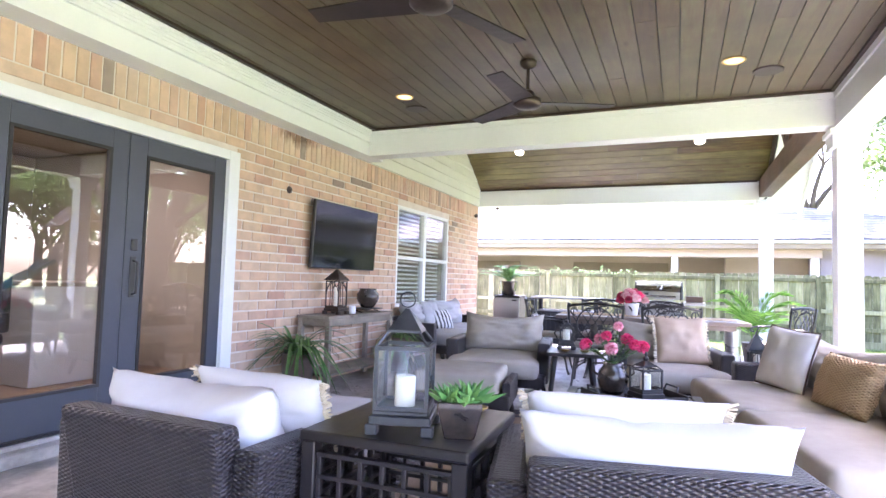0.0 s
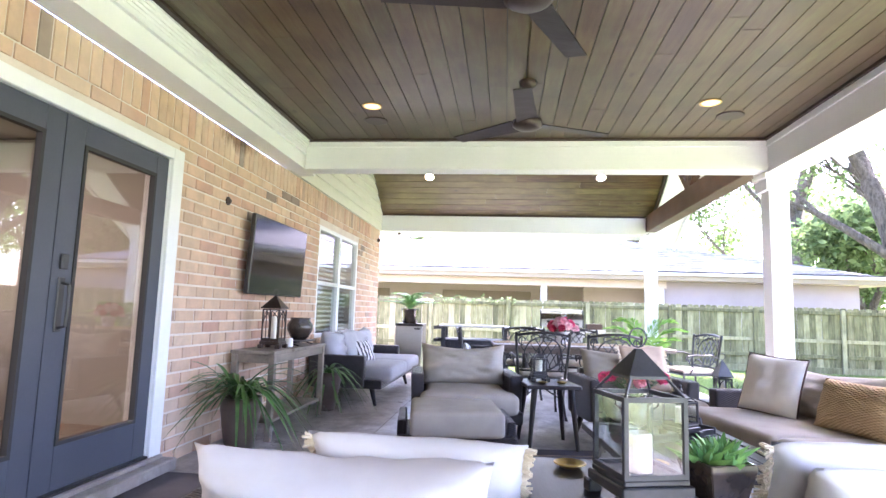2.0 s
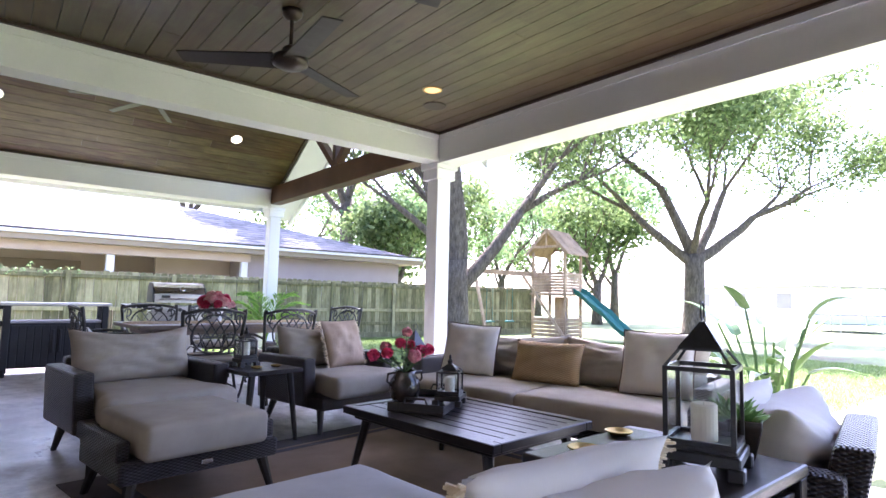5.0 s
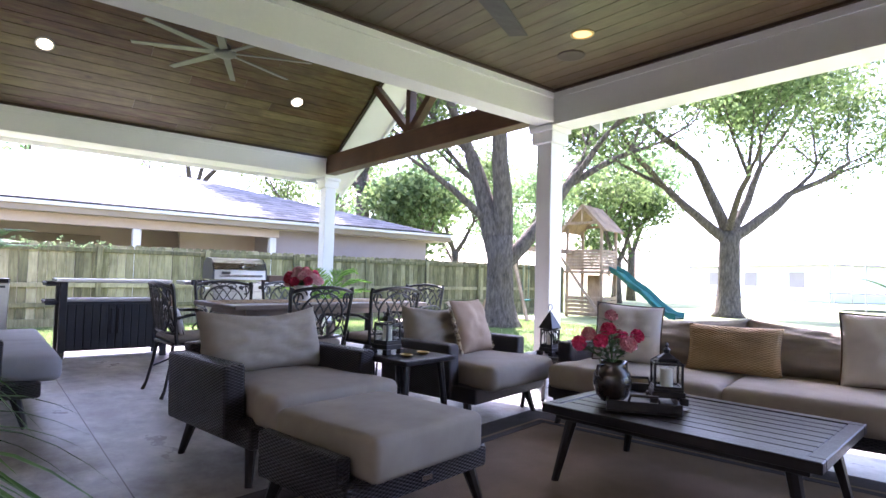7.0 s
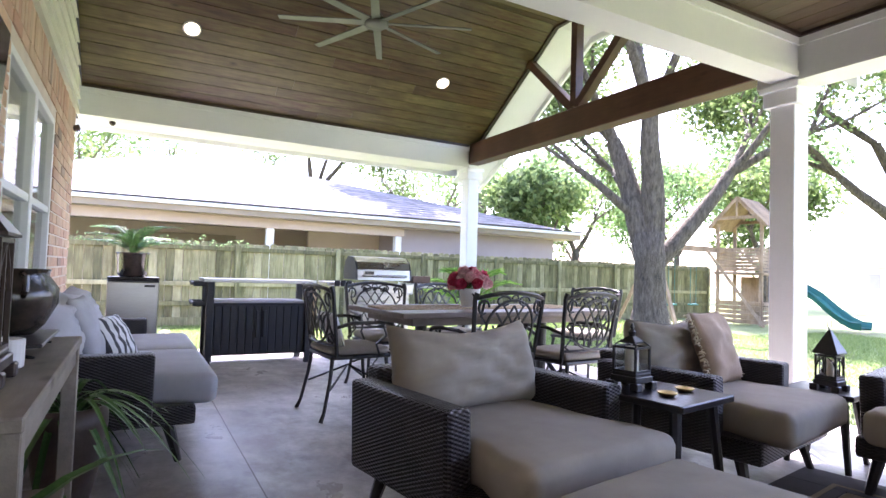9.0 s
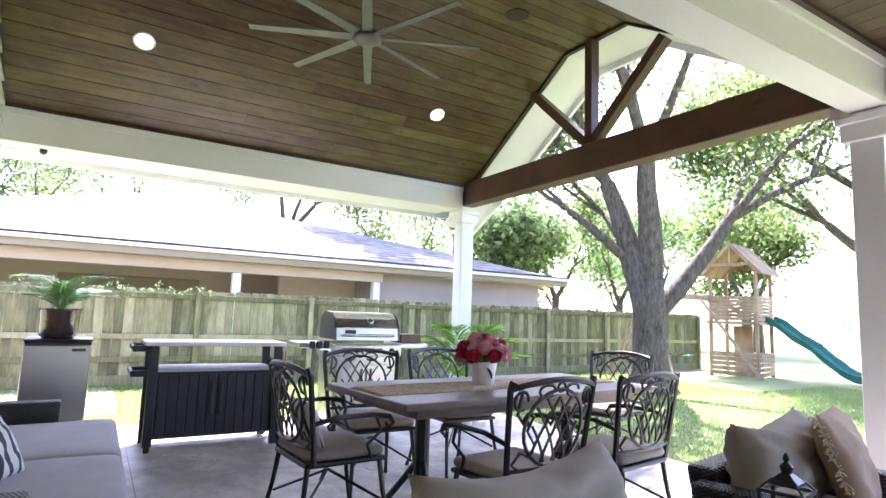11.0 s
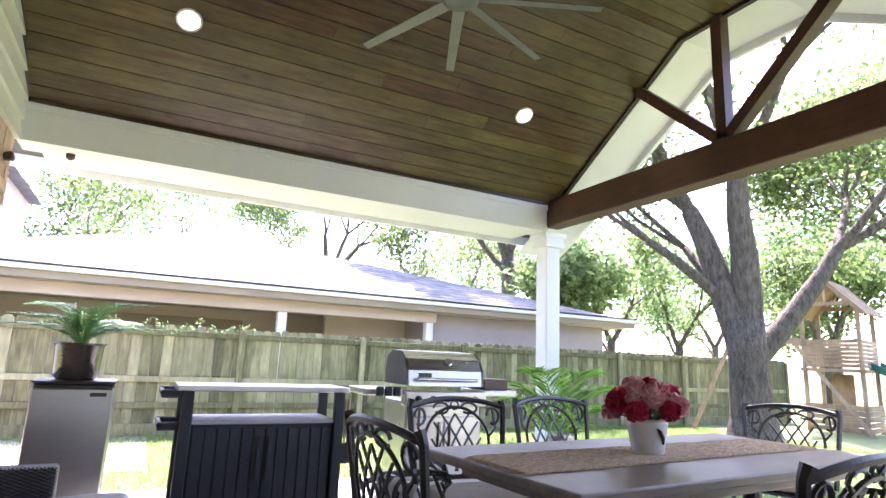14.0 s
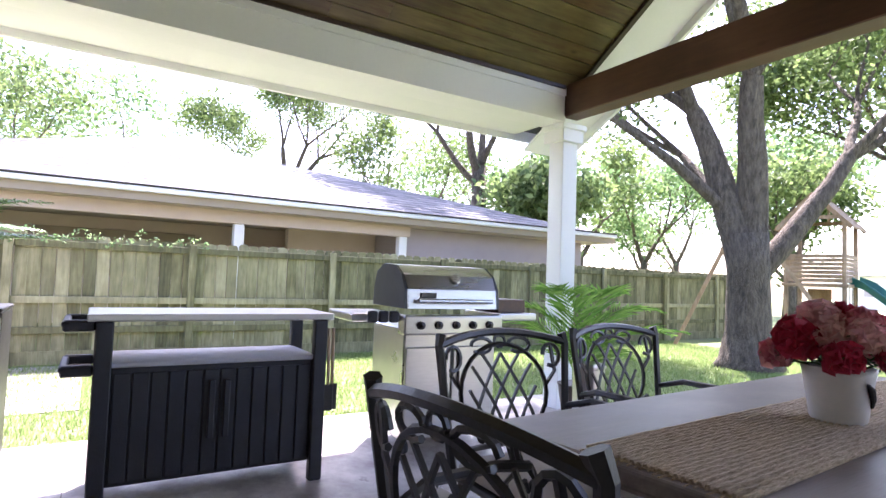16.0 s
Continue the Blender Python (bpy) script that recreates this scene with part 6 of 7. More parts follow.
# ---------------- the yard ----------------
GZ = -0.13
def fence_run(x0, x1, y, z0, top):
    fnc = thing("fence", (0, 0, 0), 0, "weathered greenish wooden fence with dog-eared pickets and posts", "fence")
    me = None
    rng = random.Random(2)
    x, i = x0, 0
    rest = bmesh.new()
    base = None
    while x < x1:
        w = 0.135
        dz = rng.uniform(-0.012, 0.012)
        if -4.6 < x < 12.5:
            if base is None:
                bm = bmesh.new()
                pts = [(0, 0), (w, 0), (w, top - z0 - 0.03), (w - 0.03, top - z0), (0.03, top - z0), (0, top - z0 - 0.03)]
                a = [bm.verts.new((px, 0, pz)) for px, pz in pts]
                b = [bm.verts.new((px, 0.018, pz)) for px, pz in pts]
                bm.faces.new(a)
                bm.faces.new(b)
                for k in range(6):
                    bm.faces.new((a[k], a[(k + 1) % 6], b[(k + 1) % 6], b[k]))
                ob = part("picket", bm, M_fence, fnc)
                base = ob.data
            else:
                ob = new("picket", base)
                ob.parent = fnc
            ob.matrix_basis = pose(x, y + rng.uniform(-0.004, 0.004), z0 + dz, 0, rng.uniform(-0.25, 0.25), 0)
        else:
            box(rest, (x, y, z0 + dz), (x + w, y + 0.018, top + dz))
        x += w + 0.007
    tagged(part("far_picket", rest, M_fence, fnc), kind="stuff")
    for z in (0.25, 0.62, 1.3):
        part("rail", rbox((x0, y - 0.045, z), (x1, y - 0.006, z + 0.085), 0.004, 1), M_fence, fnc)
    part("kickboard", rbox((x0, y - 0.03, z0 - 0.02), (x1, y - 0.008, z0 + 0.17), 0.003, 1), M_fence, fnc)
    px = 1.169 - 2.0 * 6
    while px < x1:
        part("fence_post", rbox((px - 0.045, y - 0.1, z0 - 0.05), (px + 0.045, y - 0.05, top - 0.04), 0.004, 1), M_fence, fnc)
        px += 2.0
    return fnc
fence_run(-14.0, 13.2, 14.6, GZ, 1.46)
sf = thing("fence", (0, 0, 0), 0, "weathered wooden side fence far across the lawn", "fence")
bm = bmesh.new()
for i in range(26):
    box(bm, (13.2 + i * 0.142, 19.0 + 0.003 * (i % 2), GZ), (13.2 + i * 0.142 + 0.136, 19.02 + 0.003 * (i % 2), 1.5))
box(bm, (13.2, 18.93, 0.5), (16.9, 18.99, 0.6))
tagged(part("far_picket", bm, M_fence, sf), kind="stuff")


def grow(limbs, tips, p, d, r, length, depth, rng, spread=0.55):
    """Branches, as lists of points and radii, and the places of their ends."""
    pts, rs, q = [Vector(p)], [r], Vector(p)
    n = 4
    for i in range(n):
        d = (d + Vector((rng.uniform(-1, 1), rng.uniform(-1, 1), rng.uniform(-0.5, 0.8))) * 0.14).normalized()
        q = q + d * length / n
        pts.append(q.copy())
        rs.append(r * (1 - 0.4 * (i + 1) / n))
        if (depth < 3 and i >= 1) or (depth == 3 and i >= 2):
            tips.append((q.copy(), length))
    limbs.append((pts, rs, depth))
    if depth == 0:
        return
    for k in range(2 + (rng.random() < 0.6)):
        a = rng.uniform(0, 6.28)
        side = Vector((math.cos(a), math.sin(a), rng.uniform(-0.1, 0.5)))
        grow(limbs, tips, q, (d + side * spread * rng.uniform(0.7, 1.4)).normalized(), rs[-1] * rng.uniform(0.6, 0.85), length * rng.uniform(0.62, 0.85), depth - 1, rng, spread)


def leaf_mesh(name, centres, radius, per, size, mat, seed, parent, flat=0.7):
    g = np.random.default_rng(seed)
    c = np.repeat(np.array([tuple(p) for p, _ in centres]), per, axis=0)
    n = len(c)
    d = g.normal(size=(n, 3))
    d /= np.linalg.norm(d, axis=1)[:, None]
    c = c + d * (radius * g.random((n, 1)) ** 0.6) * np.array([1, 1, flat])
    a = g.normal(size=(n, 3))
    a /= np.linalg.norm(a, axis=1)[:, None]
    b = np.cross(a, g.normal(size=(n, 3)))
    b /= np.linalg.norm(b, axis=1)[:, None]
    s = size * (0.6 + 0.8 * g.random((n, 1)))
    v = np.stack([c - a * s, c - b * s * 0.5, c + a * s, c + b * s * 0.5], axis=1).reshape(-1, 3)
    me = bpy.data.meshes.new(name)
    me.vertices.add(n * 4)
    me.vertices.foreach_set("co", v.ravel())
    me.loops.add(n * 4)
    me.loops.foreach_set("vertex_index", np.arange(n * 4))
    me.polygons.add(n)
    me.polygons.foreach_set("loop_start", np.arange(n) * 4)
    me.polygons.foreach_set("loop_total", np.full(n, 4))
    me.update(calc_edges=True)
    me.materials.append(mat)
    ob = new(name, me)
    ob.parent = parent
    return ob


def tree(at, trunk, limbs_start, label, seed, depth=4, leafmat=None, per=40, size=0.06, radius=0.55, group="", r=0.3, spread=0.55, sides=8):
    rng = random.Random(seed)
    t = thing("tree", at, 0, label, "tree", group)
    bm = bmesh.new()
    tube(bm, *trunk, 14)
    limbs, tips = [], []
    for p, d, rr, ln in limbs_start:
        grow(limbs, tips, p, Vector(d).normalized(), rr, ln, depth, rng, spread)
    part("trunk", bm, M_bark, t, smooth=True)
    bm = bmesh.new()
    for pts, rs, dd in limbs:
        tube(bm, pts, rs, sides if dd > 1 else 4, False)
    part("limb", bm, M_bark, t, smooth=True)
    tips = [c for c in tips if rng.random() < 0.85]
    leaf_mesh("crown", tips, radius, per, size, leafmat or M_foliage, seed, t)
    return t
# the big oak past the near post
tree((6.75, 11.2, GZ), ([(0, 0, -0.1), (0, 0, 0.15), (-0.03, 0, 0.6), (-0.05, 0.0, 1.5), (-0.1, 0.02, 2.1)], [0.6, 0.44, 0.33, 0.3, 0.33]),
     [((-0.12, 0.05, 1.8), (-0.24, 0.18, 1), 0.26, 2.4), ((-0.02, 0.0, 1.9), (0.08, 0.0, 1), 0.27, 2.6), ((0.1, -0.05, 1.5), (0.62, -0.5, 0.9), 0.19, 2.4), ((-0.1, 0.1, 2.2), (-0.7, 0.5, 0.8), 0.11, 1.9), ((0.0, 0.1, 2.3), (0.2, 0.9, 0.7), 0.12, 2.0)],
     "large oak with deeply ridged trunk and rising limbs past the porch", 5, 4, None, 40, 0.062, 1.05, spread=0.62)
tree((17.1, 10.6, GZ), ([(0, 0, -0.1), (0, 0, 0.2), (0.05, 0, 1.2), (0.1, 0, 2.4), (0.13, 0, 2.9)], [0.62, 0.42, 0.34, 0.33, 0.34]),
     [((0.05, 0.05, 2.6), (-0.75, 0.6, 0.75), 0.19, 2.7), ((0.1, 0.0, 2.7), (-0.25, 0.2, 1), 0.22, 2.9), ((0.2, -0.05, 2.7), (0.75, -0.6, 0.6), 0.21, 2.9), ((0.2, 0, 2.8), (0.35, -0.2, 1), 0.17, 2.8), ((0.1, 0.1, 2.8), (-0.5, -0.6, 0.8), 0.14, 2.6)],
     "spreading oak on the lawn with forked trunk", 14, 4, None, 56, 0.08, 1.3, spread=0.75)
# tall bare-stemmed oaks behind the neighbour's roof
for at, seed in (((11.6, 25.5, GZ), 51), ((7.6, 39.0, GZ), 52)):
    tree(at, ([(0, 0, -0.1), (0, 0, 0.3), (0.05, 0, 3.0), (-0.05, 0, 6.0)], [0.6, 0.42, 0.34, 0.3]),
         [((-0.05, 0, 5.6), (-0.55, -0.25, 1), 0.2, 3.0), ((-0.05, 0, 5.8), (0.5, 0.2, 1), 0.2, 3.0), ((-0.05, 0, 5.2), (-0.8, 0.3, 0.7), 0.15, 2.8), ((0, 0, 5.9), (0.0, -0.6, 1), 0.16, 3.0)],
         "tall oak with high crown behind the neighbour's roof", seed, 4, None, 42, 0.1, 1.15, "surrounding trees", spread=0.7, sides=6)
def simple_tree(x, y, h, seed, mat, label, size=0.135, per=24):
    return tree((x, y, GZ), ([(0, 0, -0.1), (0, 0, h * 0.15), (0.05, 0, h * 0.32)], [0.3, 0.22, 0.2]),
                [((0.03, 0, h * 0.3), (-0.4, 0.2, 1), 0.15, h * 0.26), ((0.05, 0, h * 0.3), (0.4, -0.3, 1), 0.15, h * 0.26), ((0.05, 0, h * 0.22), (0.2, 0.6, 0.6), 0.1, h * 0.2)],
                label, seed, 3, mat, per, size, h * 0.2, "surrounding trees", sides=5)
for i, (x, y, h) in enumerate(((-6.5, 40, 11), (-1.5, 43, 12), (13.5, 36, 10), (13.5, 24, 6.0), (18, 26, 8.0), (24, 27, 8), (31, 30, 9), (27, 20.5, 9.0), (22.5, 18.5, 6.5), (20, 40, 11), (-12, 42, 12), (-18, 44, 11), (11.5, 21, 5.0))):
    simple_tree(x, y, h, 30 + i, M_foliage2 if i % 2 else M_foliage, "tall leafy green tree over the wooden fence")
for i, (x, y, h) in enumerate(((55, -14, 9), (20, -30, 10), (-4, -30, 10), (36, -22, 9))):
    simple_tree(x, y, h, 60 + i, M_foliage2, "leafy green tree across the open lawn", 0.17, 70)

# the neighbour's house
nh = thing("neighbour_house", (0, 0, 0), 0, "low beige house with grey shingle hip roof beyond the fence", "house")
EY, EZ, EX = 16.4, 2.36, 9.5
bm = bmesh.new()
rows = 26
ridge = (-0.55, 25.0, 5.0)
rng = random.Random(3)
for i in range(rows):
    t0, t1 = i / rows, (i + 1) / rows
    y0, y1 = EY + (ridge[1] - EY) * t0, EY + (ridge[1] - EY) * t1
    z0, z1 = EZ + (ridge[2] - EZ) * t0, EZ + (ridge[2] - EZ) * t1
    x1a, x1b = EX + (ridge[0] - EX) * t0, EX + (ridge[0] - EX) * t1
    x = -26.0 - rng.uniform(0, 0.4)
    while x < x1a:
        e = min(x + rng.uniform(0.28, 0.45), x1a)
        eb = min(e, x1b) if e > x1b else e
        sb = min(x, x1b)
        v = [bm.verts.new(p) for p in ((x, y0, z0 + 0.016), (e, y0, z0 + 0.016), (eb, y1, z1 + 0.006), (sb, y1, z1 + 0.006))]
        v2 = [bm.verts.new(p) for p in ((x, y0, z0), (e, y0, z0))]
        if (v[2].co - v[3].co).length > 0.01:
            bm.faces.new(v)
        else:
            bm.faces.new(v[:3])
        bm.faces.new((v2[0], v2[1], v[1], v[0]))
        x = e
def fall(bm):
    """The ridge falls away from its peak towards the far end."""
    for v in bm.verts:
        if v.co.x < ridge[0]:
            v.co.z = EZ + (v.co.z - EZ) * max(0.3, 1 - 0.064 * (ridge[0] - v.co.x))
fall(bm)
tagged(part("shingle_course", bm, M_roof, nh, "grey shingle roof slope"), kind="stuff")
bm = bmesh.new()
v = [bm.verts.new(p) for p in ((EX, EY, EZ), (ridge[0], ridge[1], ridge[2]), (EX, 37.6, EZ), (-26, ridge[1], ridge[2]), (-26, 37.6, EZ))]
bm.faces.new((v[0], v[1], v[2]))
bm.faces.new((v[1], v[3], v[4], v[2]))
bmesh.ops.subdivide_edges(bm, edges=bm.edges[:], cuts=10, use_grid_fill=True)
fall(bm)
part("back_roof", bm, M_roof, nh)
bm = bmesh.new()
rbox((-26, EY - 0.06, EZ - 0.2), (EX + 0.05, EY, EZ + 0.04), 0.005, 1, bm)
rbox((EX, EY, EZ - 0.2), (EX + 0.05, 37.6, EZ + 0.04), 0.005, 1, bm)
part("fascia", bm, M_tan, nh)
part("gutter", rbox((-26, EY - 0.16, EZ - 0.07), (EX, EY - 0.065, EZ + 0.02), 0.02, 2), M_white, nh)
bm = bmesh.new()
box(bm, (-26, EY, EZ - 0.2), (EX, 21.5, EZ - 0.17))
part("soffit", bm, M_stucco, nh)
part("drip_edge", rbox((-26, EY - 0.18, EZ + 0.022), (EX, EY - 0.02, EZ + 0.05), 0.004, 1), M_dark, nh, "dark metal drip edge")
part("siding_wall", rbox((3.7, 17.0, GZ), (9.0, 20.0, EZ - 0.2), 0.01, 1), M_mauve, nh)
part("wall", rbox((-26, 20.6, GZ), (3.7, 21.0, EZ - 0.2), 0.01, 1), M_stucco, nh)
part("wall", rbox((1.6, 18.5, GZ), (3.7, 18.7, EZ - 0.2), 0.01, 1), M_stucco, nh)
part("porch_beam", rbox((-26, EY + 0.35, EZ - 0.42), (3.7, EY + 0.6, EZ - 0.2), 0.01, 1), M_stucco, nh)
for x in (-7.2, 0.22, 3.55):
    part("porch_column", rbox((x - 0.09, EY + 0.38, GZ), (x + 0.09, EY + 0.56, EZ - 0.42), 0.01, 1), M_white, nh)
# tan panels added to stand for the brown band on the porch wall
for x0, x1 in ((-3.2, 0.0), (-12, -8), (-7, -5.2)):
    part("window", rbox((x0, 20.5, 0.9), (x1, 20.6, 1.9), 0.01, 1), M_tan, nh)
tb = thing("tall_house", (0, 0, 0), 0, "pale two storey house wall behind the low roof", "house")
part("wall", rbox((-12.5, 24, GZ), (-6.6, 30, 6.2), 0.02, 1), M_stucco, tb)
bm = bmesh.new()
v = [bm.verts.new(p) for p in ((-13, 23.6, 6.2), (-6.2, 23.6, 6.2), (-9.6, 23.6, 7.9), (-13, 30.4, 6.2), (-6.2, 30.4, 6.2), (-9.6, 30.4, 7.9))]
for q in ((0, 1, 2), (3, 5, 4), (0, 2, 5, 3), (1, 4, 5, 2), (0, 3, 4, 1)):
    bm.faces.new([v[i] for i in q])
part("roof", bm, M_roof, tb)
# houses across the lawn
for x, y, r in ((50, 20, 60), (56, 4, 80)):
    h = thing("far_house", (x, y, GZ), r, "low brick house far across the lawn, walls whitened for haze", "house", "far houses")
    # white walls carry the bright distant haze in their colour
    part("wall", rbox((-8, -4, 0), (8, 4, 2.6), 0.02, 1), M_white, h)
    bm = bmesh.new()
    v = [bm.verts.new(p) for p in ((-8.6, -4.6, 2.6), (8.6, -4.6, 2.6), (8.6, 4.6, 2.6), (-8.6, 4.6, 2.6), (-4, 0, 4.6), (4, 0, 4.6))]
    for q in ((0, 1, 5, 4), (1, 2, 5), (2, 3, 4, 5), (3, 0, 4), (0, 3, 2, 1)):
        bm.faces.new([v[i] for i in q])
    part("roof", bm, M_roof, h)
    for x0 in (-6, -1.2, 3.5):
        for s in (-1, 1):
            part("window", rbox((x0, s * 4.0 - 0.03, 1.0), (x0 + 1.4, s * 4.0 + 0.03, 2.1), 0.01, 1), M_mauve, h)

# play set
ps = thing("play_set", (12.3, 12.7, GZ), 12, "cedar wooden play tower with roof, swing beam and teal slide", "play set")
ps.scale = (0.8, 0.8, 1.0)
def pbox(name, lo, hi, mat=M_cedar, label=""):
    return part(name, rbox(lo, hi, 0.008, 1), mat, ps, label)
for sx in (-0.7, 0.7):
    for sy in (-0.7, 0.7):
        pbox("tower_post", (sx - 0.05, sy - 0.05, 0), (sx + 0.05, sy + 0.05, 2.75))
pbox("deck", (-0.8, -0.8, 1.35), (0.8, 0.8, 1.42))
for j in range(7):
    for s in (-1, 1):
        pbox("siding_board", (-0.65, s * 0.74 - 0.015, 1.45 + j * 0.09), (0.65, s * 0.74 + 0.015, 1.53 + j * 0.09))
    pbox("siding_board", (-0.76, -0.65, 1.45 + j * 0.09), (-0.73, 0.65, 1.53 + j * 0.09))
for j in range(5):
    pbox("siding_board", (-0.7, -0.77, 0.05 + j * 0.12), (0.7, -0.74, 0.155 + j * 0.12))
    pbox("siding_board", (-0.77, -0.7, 0.05 + j * 0.12), (-0.74, 0.7, 0.155 + j * 0.12))
for x in (-0.35, 0.0, 0.35):
    pbox("baluster", (x - 0.02, -0.76, 0.65), (x + 0.02, -0.74, 1.35))
for s in (-1, 1):
    for j in range(7):
        a = Vector((0, 0, 3.45))
        z0, z1 = 2.62 + j * 0.115, 2.62 + (j + 1) * 0.115
        y0, y1 = s * (0.95 - j * 0.132), s * (0.95 - (j + 1) * 0.132)
        bm = bmesh.new()
        v = [bm.verts.new(p) for p in ((-0.95, y0, z0), (0.95, y0, z0), (0.95, y1, z1), (-0.95, y1, z1), (-0.95, y0, z0 + 0.03), (0.95, y0, z0 + 0.03), (0.95, y1, z1 + 0.03), (-0.95, y1, z1 + 0.03))]
        for q in ((0, 1, 2, 3), (7, 6, 5, 4), (0, 4, 5, 1), (1, 5, 6, 2), (2, 6, 7, 3), (3, 7, 4, 0)):
            bm.faces.new([v[i] for i in q])
        part("roof_board", bm, M_cedar, ps)
for x in (-0.92, 0.92):
    bm = bmesh.new()
    beam(bm, (x, -0.9, 2.64), (x, 0, 3.42), 0.04, 0.1)
    beam(bm, (x, 0.9, 2.64), (x, 0, 3.42), 0.04, 0.1)
    beam(bm, (x, -0.6, 2.88), (x, 0.6, 2.88), 0.04, 0.08)
    beam(bm, (x, 0, 2.88), (x, 0, 3.4), 0.04, 0.06)
    part("gable_truss", bm, M_cedar, ps)
bm = bmesh.new()
beam(bm, (-0.7, 0.5, 2.0), (-4.2, 1.2, 2.0), 0.1, 0.14)
beam(bm, (-4.1, 1.2, 2.05), (-4.6, 0.2, 0), 0.09, 0.09)
beam(bm, (-4.1, 1.2, 2.05), (-4.4, 2.3, 0), 0.09, 0.09)
beam(bm, (-1.6, 0.7, 2.0), (-1.0, -0.9, 0.0), 0.09, 0.09)
part("swing_frame", bm, M_cedar, ps)
for q in (0.45, 0.75):
    c = Vector((-0.7, 0.5, 1.95)).lerp(Vector((-4.2, 1.2, 1.95)), q)
    bm = bmesh.new()
    for s in (-0.2, 0.2):
        tube(bm, [c + Vector((s, 0, 0)), c + Vector((s, 0, -1.4))], 0.008, 4)
    rbox((c.x - 0.23, c.y - 0.08, 0.5), (c.x + 0.23, c.y + 0.08, 0.54), 0.01, 1, bm)
    part("swing", bm, M_slide, ps)
bm = bmesh.new()
ring = []
path = [(0.25, -0.75, 1.45), (0.2, -1.1, 1.33), (0.1, -1.6, 1.0), (-0.05, -2.1, 0.78), (-0.15, -2.5, 0.5), (-0.26, -2.9, 0.25), (-0.33, -3.2, 0.14), (-0.38, -3.45, 0.13)]
for x, y, z in path:
    ring.append([bm.verts.new((x + 0.3 * o, y - 0.08 * o, z + h)) for o, h in ((-1, 0.16), (-0.8, 0.02), (0.8, 0.02), (1, 0.16), (1.08, 0.14), (0.85, -0.03), (-0.85, -0.03), (-1.08, 0.14))])
for a, b in zip(ring, ring[1:]):
    for n in range(8):
        bm.faces.new((a[n], a[(n + 1) % 8], b[(n + 1) % 8], b[n]))
part("slide", bm, M_slide, ps, "teal plastic wavy slide", smooth=False)
pbox("ladder", (0.74, -0.1, 0), (0.8, 0.5, 1.3), M_cedar)

tramp = thing("trampoline", (30.5, 9.5, GZ), 0, "round trampoline on metal legs far across the lawn", "trampoline")
bm = bmesh.new()
lathe(bm, [(1.9, 0.8), (2.0, 0.82), (1.9, 0.85), (0.01, 0.84)], 32)
part("mat", bm, M_char, tramp)
bm = bmesh.new()
for i in range(8):
    a = i * math.pi / 4
    tube(bm, [(1.95 * math.cos(a), 1.95 * math.sin(a), 0), (1.95 * math.cos(a), 1.95 * math.sin(a), 2.6)], 0.03, 6)
part("poles", bm, M_steel, tramp)

# vine tips over the fence
vine = tagged(new("vine"), "pale sunlit vine sprigs over the fence top", "vine", kind="stuff")
vine.matrix_basis = pose(0, 0, 0)
leaf_mesh("leaves", [(Vector((-3.4 + 0.16 * i, 14.52, 1.44 + 0.06 * math.sin(i * 1.7))), 1) for i in range(18)], 0.13, 16, 0.022, M_foliage2, 77, vine)

# grass blades near the slab
def grass(seed, n, x0, x1, y0, y1):
    g = np.random.default_rng(seed)
    x, y = g.uniform(x0, x1, n), g.uniform(y0, y1, n)
    h, a, w = g.uniform(0.02, 0.06, n), g.uniform(0, 6.28, n), 0.006
    lx, ly = g.normal(0, 0.015, n), g.normal(0, 0.015, n)
    z = np.full(n, GZ)
    v = np.stack([np.stack([x + w * np.cos(a), y + w * np.sin(a), z], 1), np.stack([x - w * np.cos(a), y - w * np.sin(a), z], 1), np.stack([x + lx, y + ly, z + h], 1)], 1).reshape(-1, 3)
    me = bpy.data.meshes.new("grass")
    me.vertices.add(n * 3)
    me.vertices.foreach_set("co", v.ravel())
    me.loops.add(n * 3)
    me.loops.foreach_set("vertex_index", np.arange(n * 3))
    me.polygons.add(n)
    me.polygons.foreach_set("loop_start", np.arange(n) * 3)
    me.polygons.foreach_set("loop_total", np.full(n, 3))
    me.update(calc_edges=True)
    me.materials.append(M_blade)
    return tagged(new("grass", me), "short green lawn grass", "grass", kind="stuff")
grass(1, 90000, -4, 9, 10.5, 14.5)
grass(2, 90000, 2.1, 12, 3, 10.5)

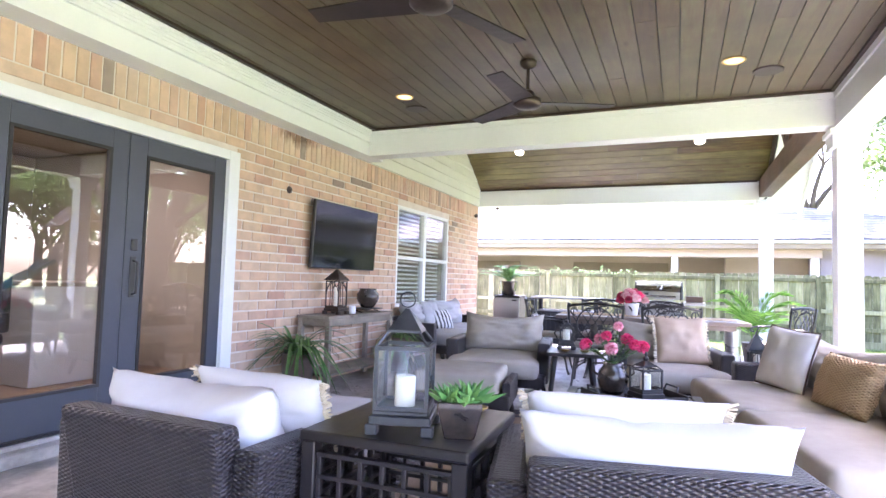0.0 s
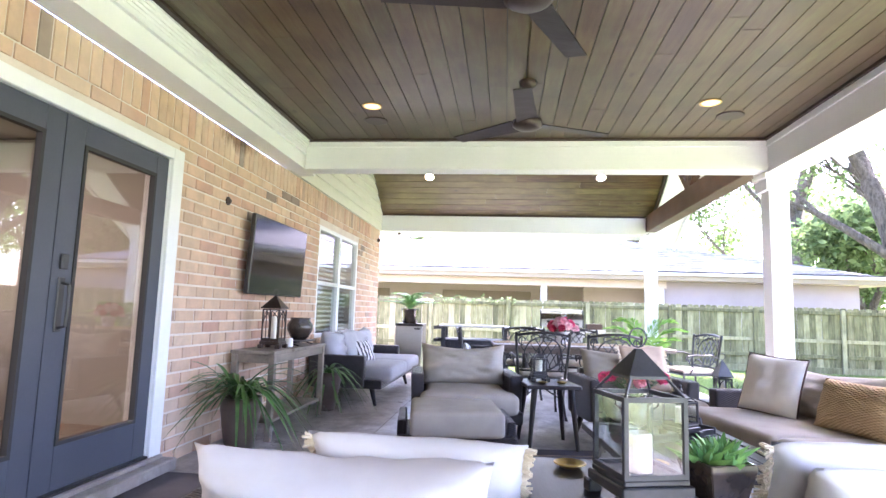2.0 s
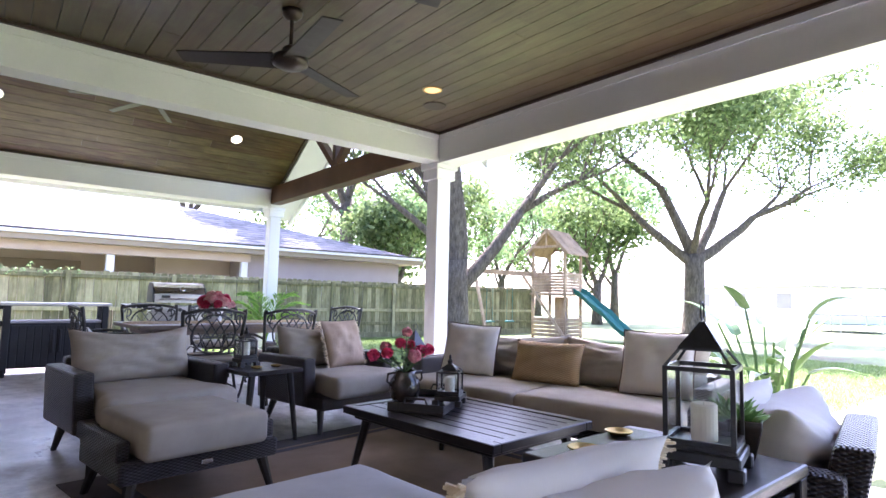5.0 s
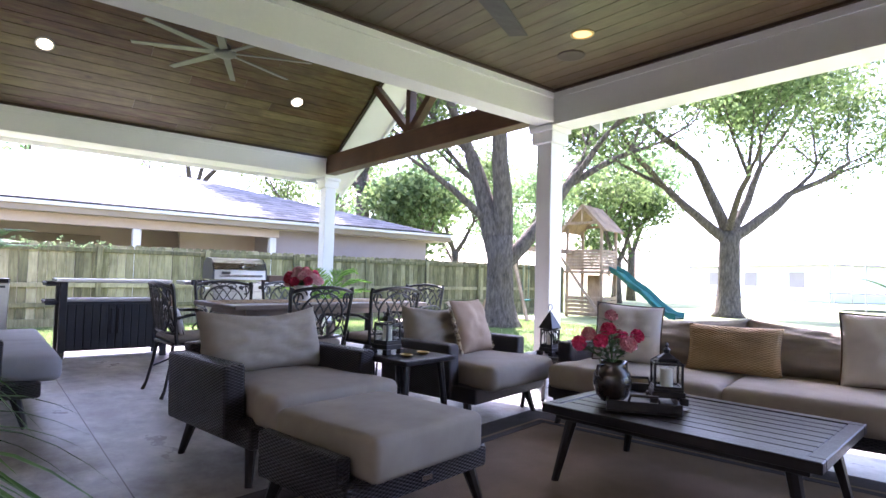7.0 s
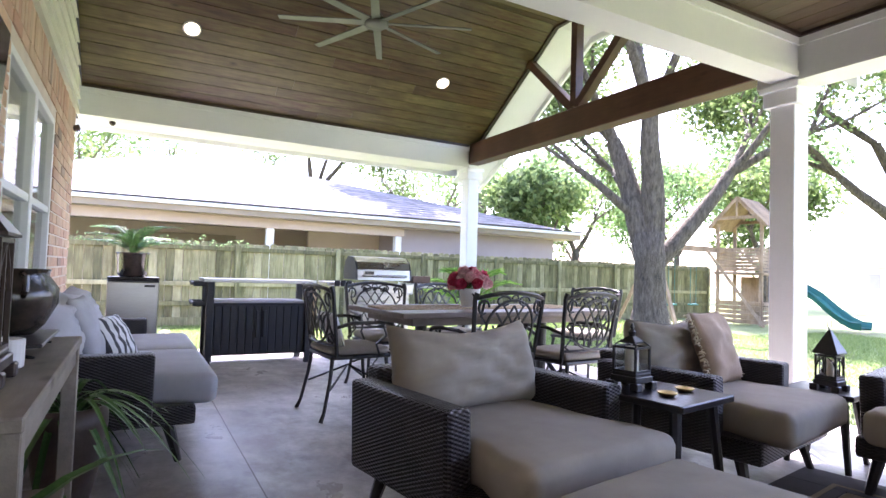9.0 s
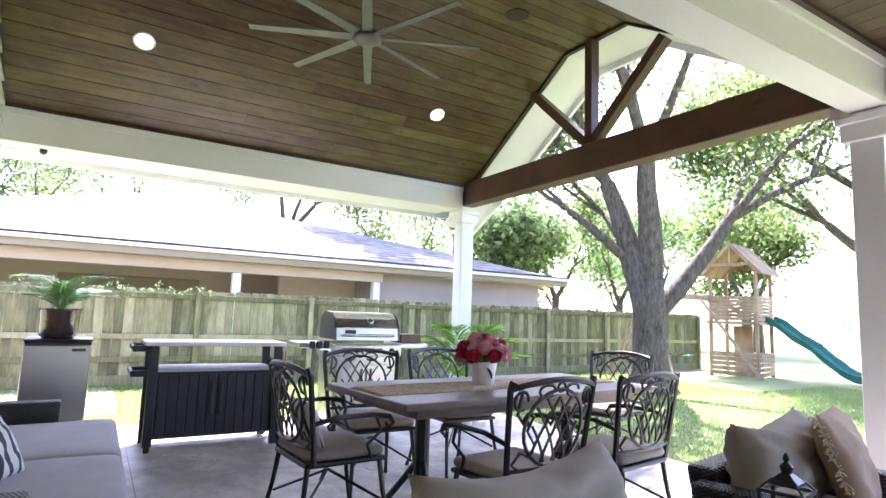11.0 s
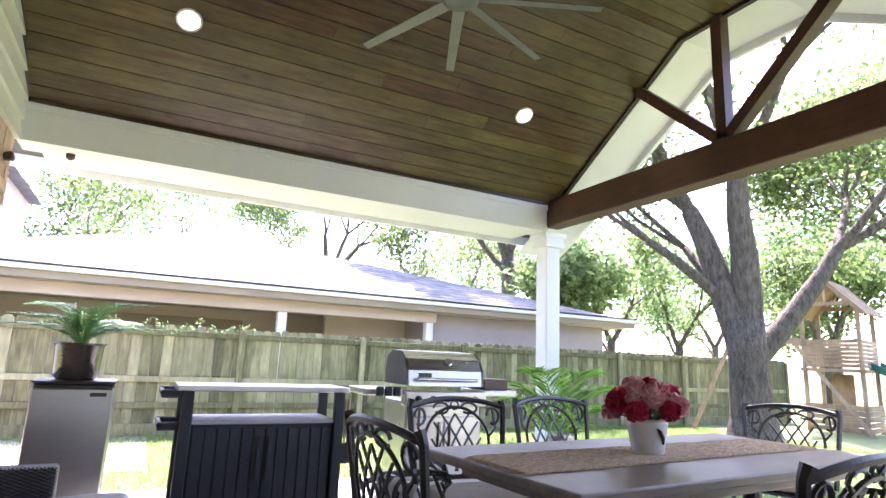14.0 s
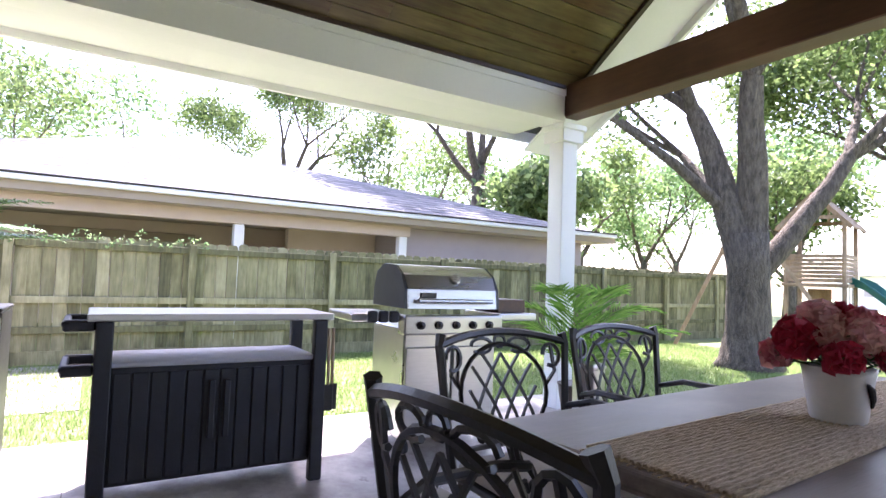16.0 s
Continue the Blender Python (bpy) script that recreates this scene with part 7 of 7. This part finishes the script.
# ---------------- bricks ----------------
def in_hole(y0, y1, z0, z1):
    return any(y1 > h[0] + 0.01 and y0 < h[1] - 0.01 and z1 > h[2] + 0.01 and z0 < h[3] + 0.01 for h in (DOOR, WIN, (3.5, 3.5, 0, 0)))
BH, BL, MG = 0.0725, 0.2285, 0.015
brick_mesh = {}
joined = bmesh.new()
rng = random.Random(11)
def brick(y0, y1, z0, z1):
    off = rng.uniform(0, 0.006)
    if 3.6 < y0 < 6.6 and 0.55 < z0 < 2.2 and brick.count < 300:
        key = (round(y1 - y0, 3), round(z1 - z0, 3))
        if key not in brick_mesh:
            ob = part("brick", rbox((-0.05, 0, 0), (0, y1 - y0, z1 - z0), 0.003, 1), M_brick, wall)
            brick_mesh[key] = ob.data
        else:
            ob = new("brick", brick_mesh[key])
            ob.parent = wall
        ob.matrix_basis = pose(WX - 0.003 + off, y0, z0)
        brick.count += 1
    else:
        box(joined, (WX - 0.05, y0, z0), (WX - 0.003 + off, y1, z1))
brick.count = 0
z, row = 0.0, 0
while z + BH < 2.285:
    y = 9.85 - (BL + MG) * 0.5 * (row % 2)
    if row % 2:
        brick(y + MG, 9.85, z, z + BH)
    while y - BL > -2.5:
        segs = [(y - BL, y)]
        for h in (DOOR, WIN):
            if z + BH > h[2] and z < h[3]:
                nxt = []
                for a, b in segs:
                    if b <= h[0] or a >= h[1]:
                        nxt.append((a, b))
                    else:
                        if a < h[0] - 0.03:
                            nxt.append((a, h[0] - 0.005))
                        if b > h[1] + 0.03:
                            nxt.append((h[1] + 0.005, b))
                segs = nxt
        for a, b in segs:
            brick(a, b, z, z + BH)
        y -= BL + MG
    z += BH + MG
    row += 1
y = -2.5
while y < 9.8:
    box(joined, (WX - 0.05, y, 2.272), (WX - 0.003 + rng.uniform(0, 0.006), y + BH, 2.495))
    y += BH + MG
for i in range(14):
    box(joined, (WX - 0.30, 9.85, 0.0875 * 2 * i), (WX - 0.06, 9.86, 0.0875 * 2 * i + BH))
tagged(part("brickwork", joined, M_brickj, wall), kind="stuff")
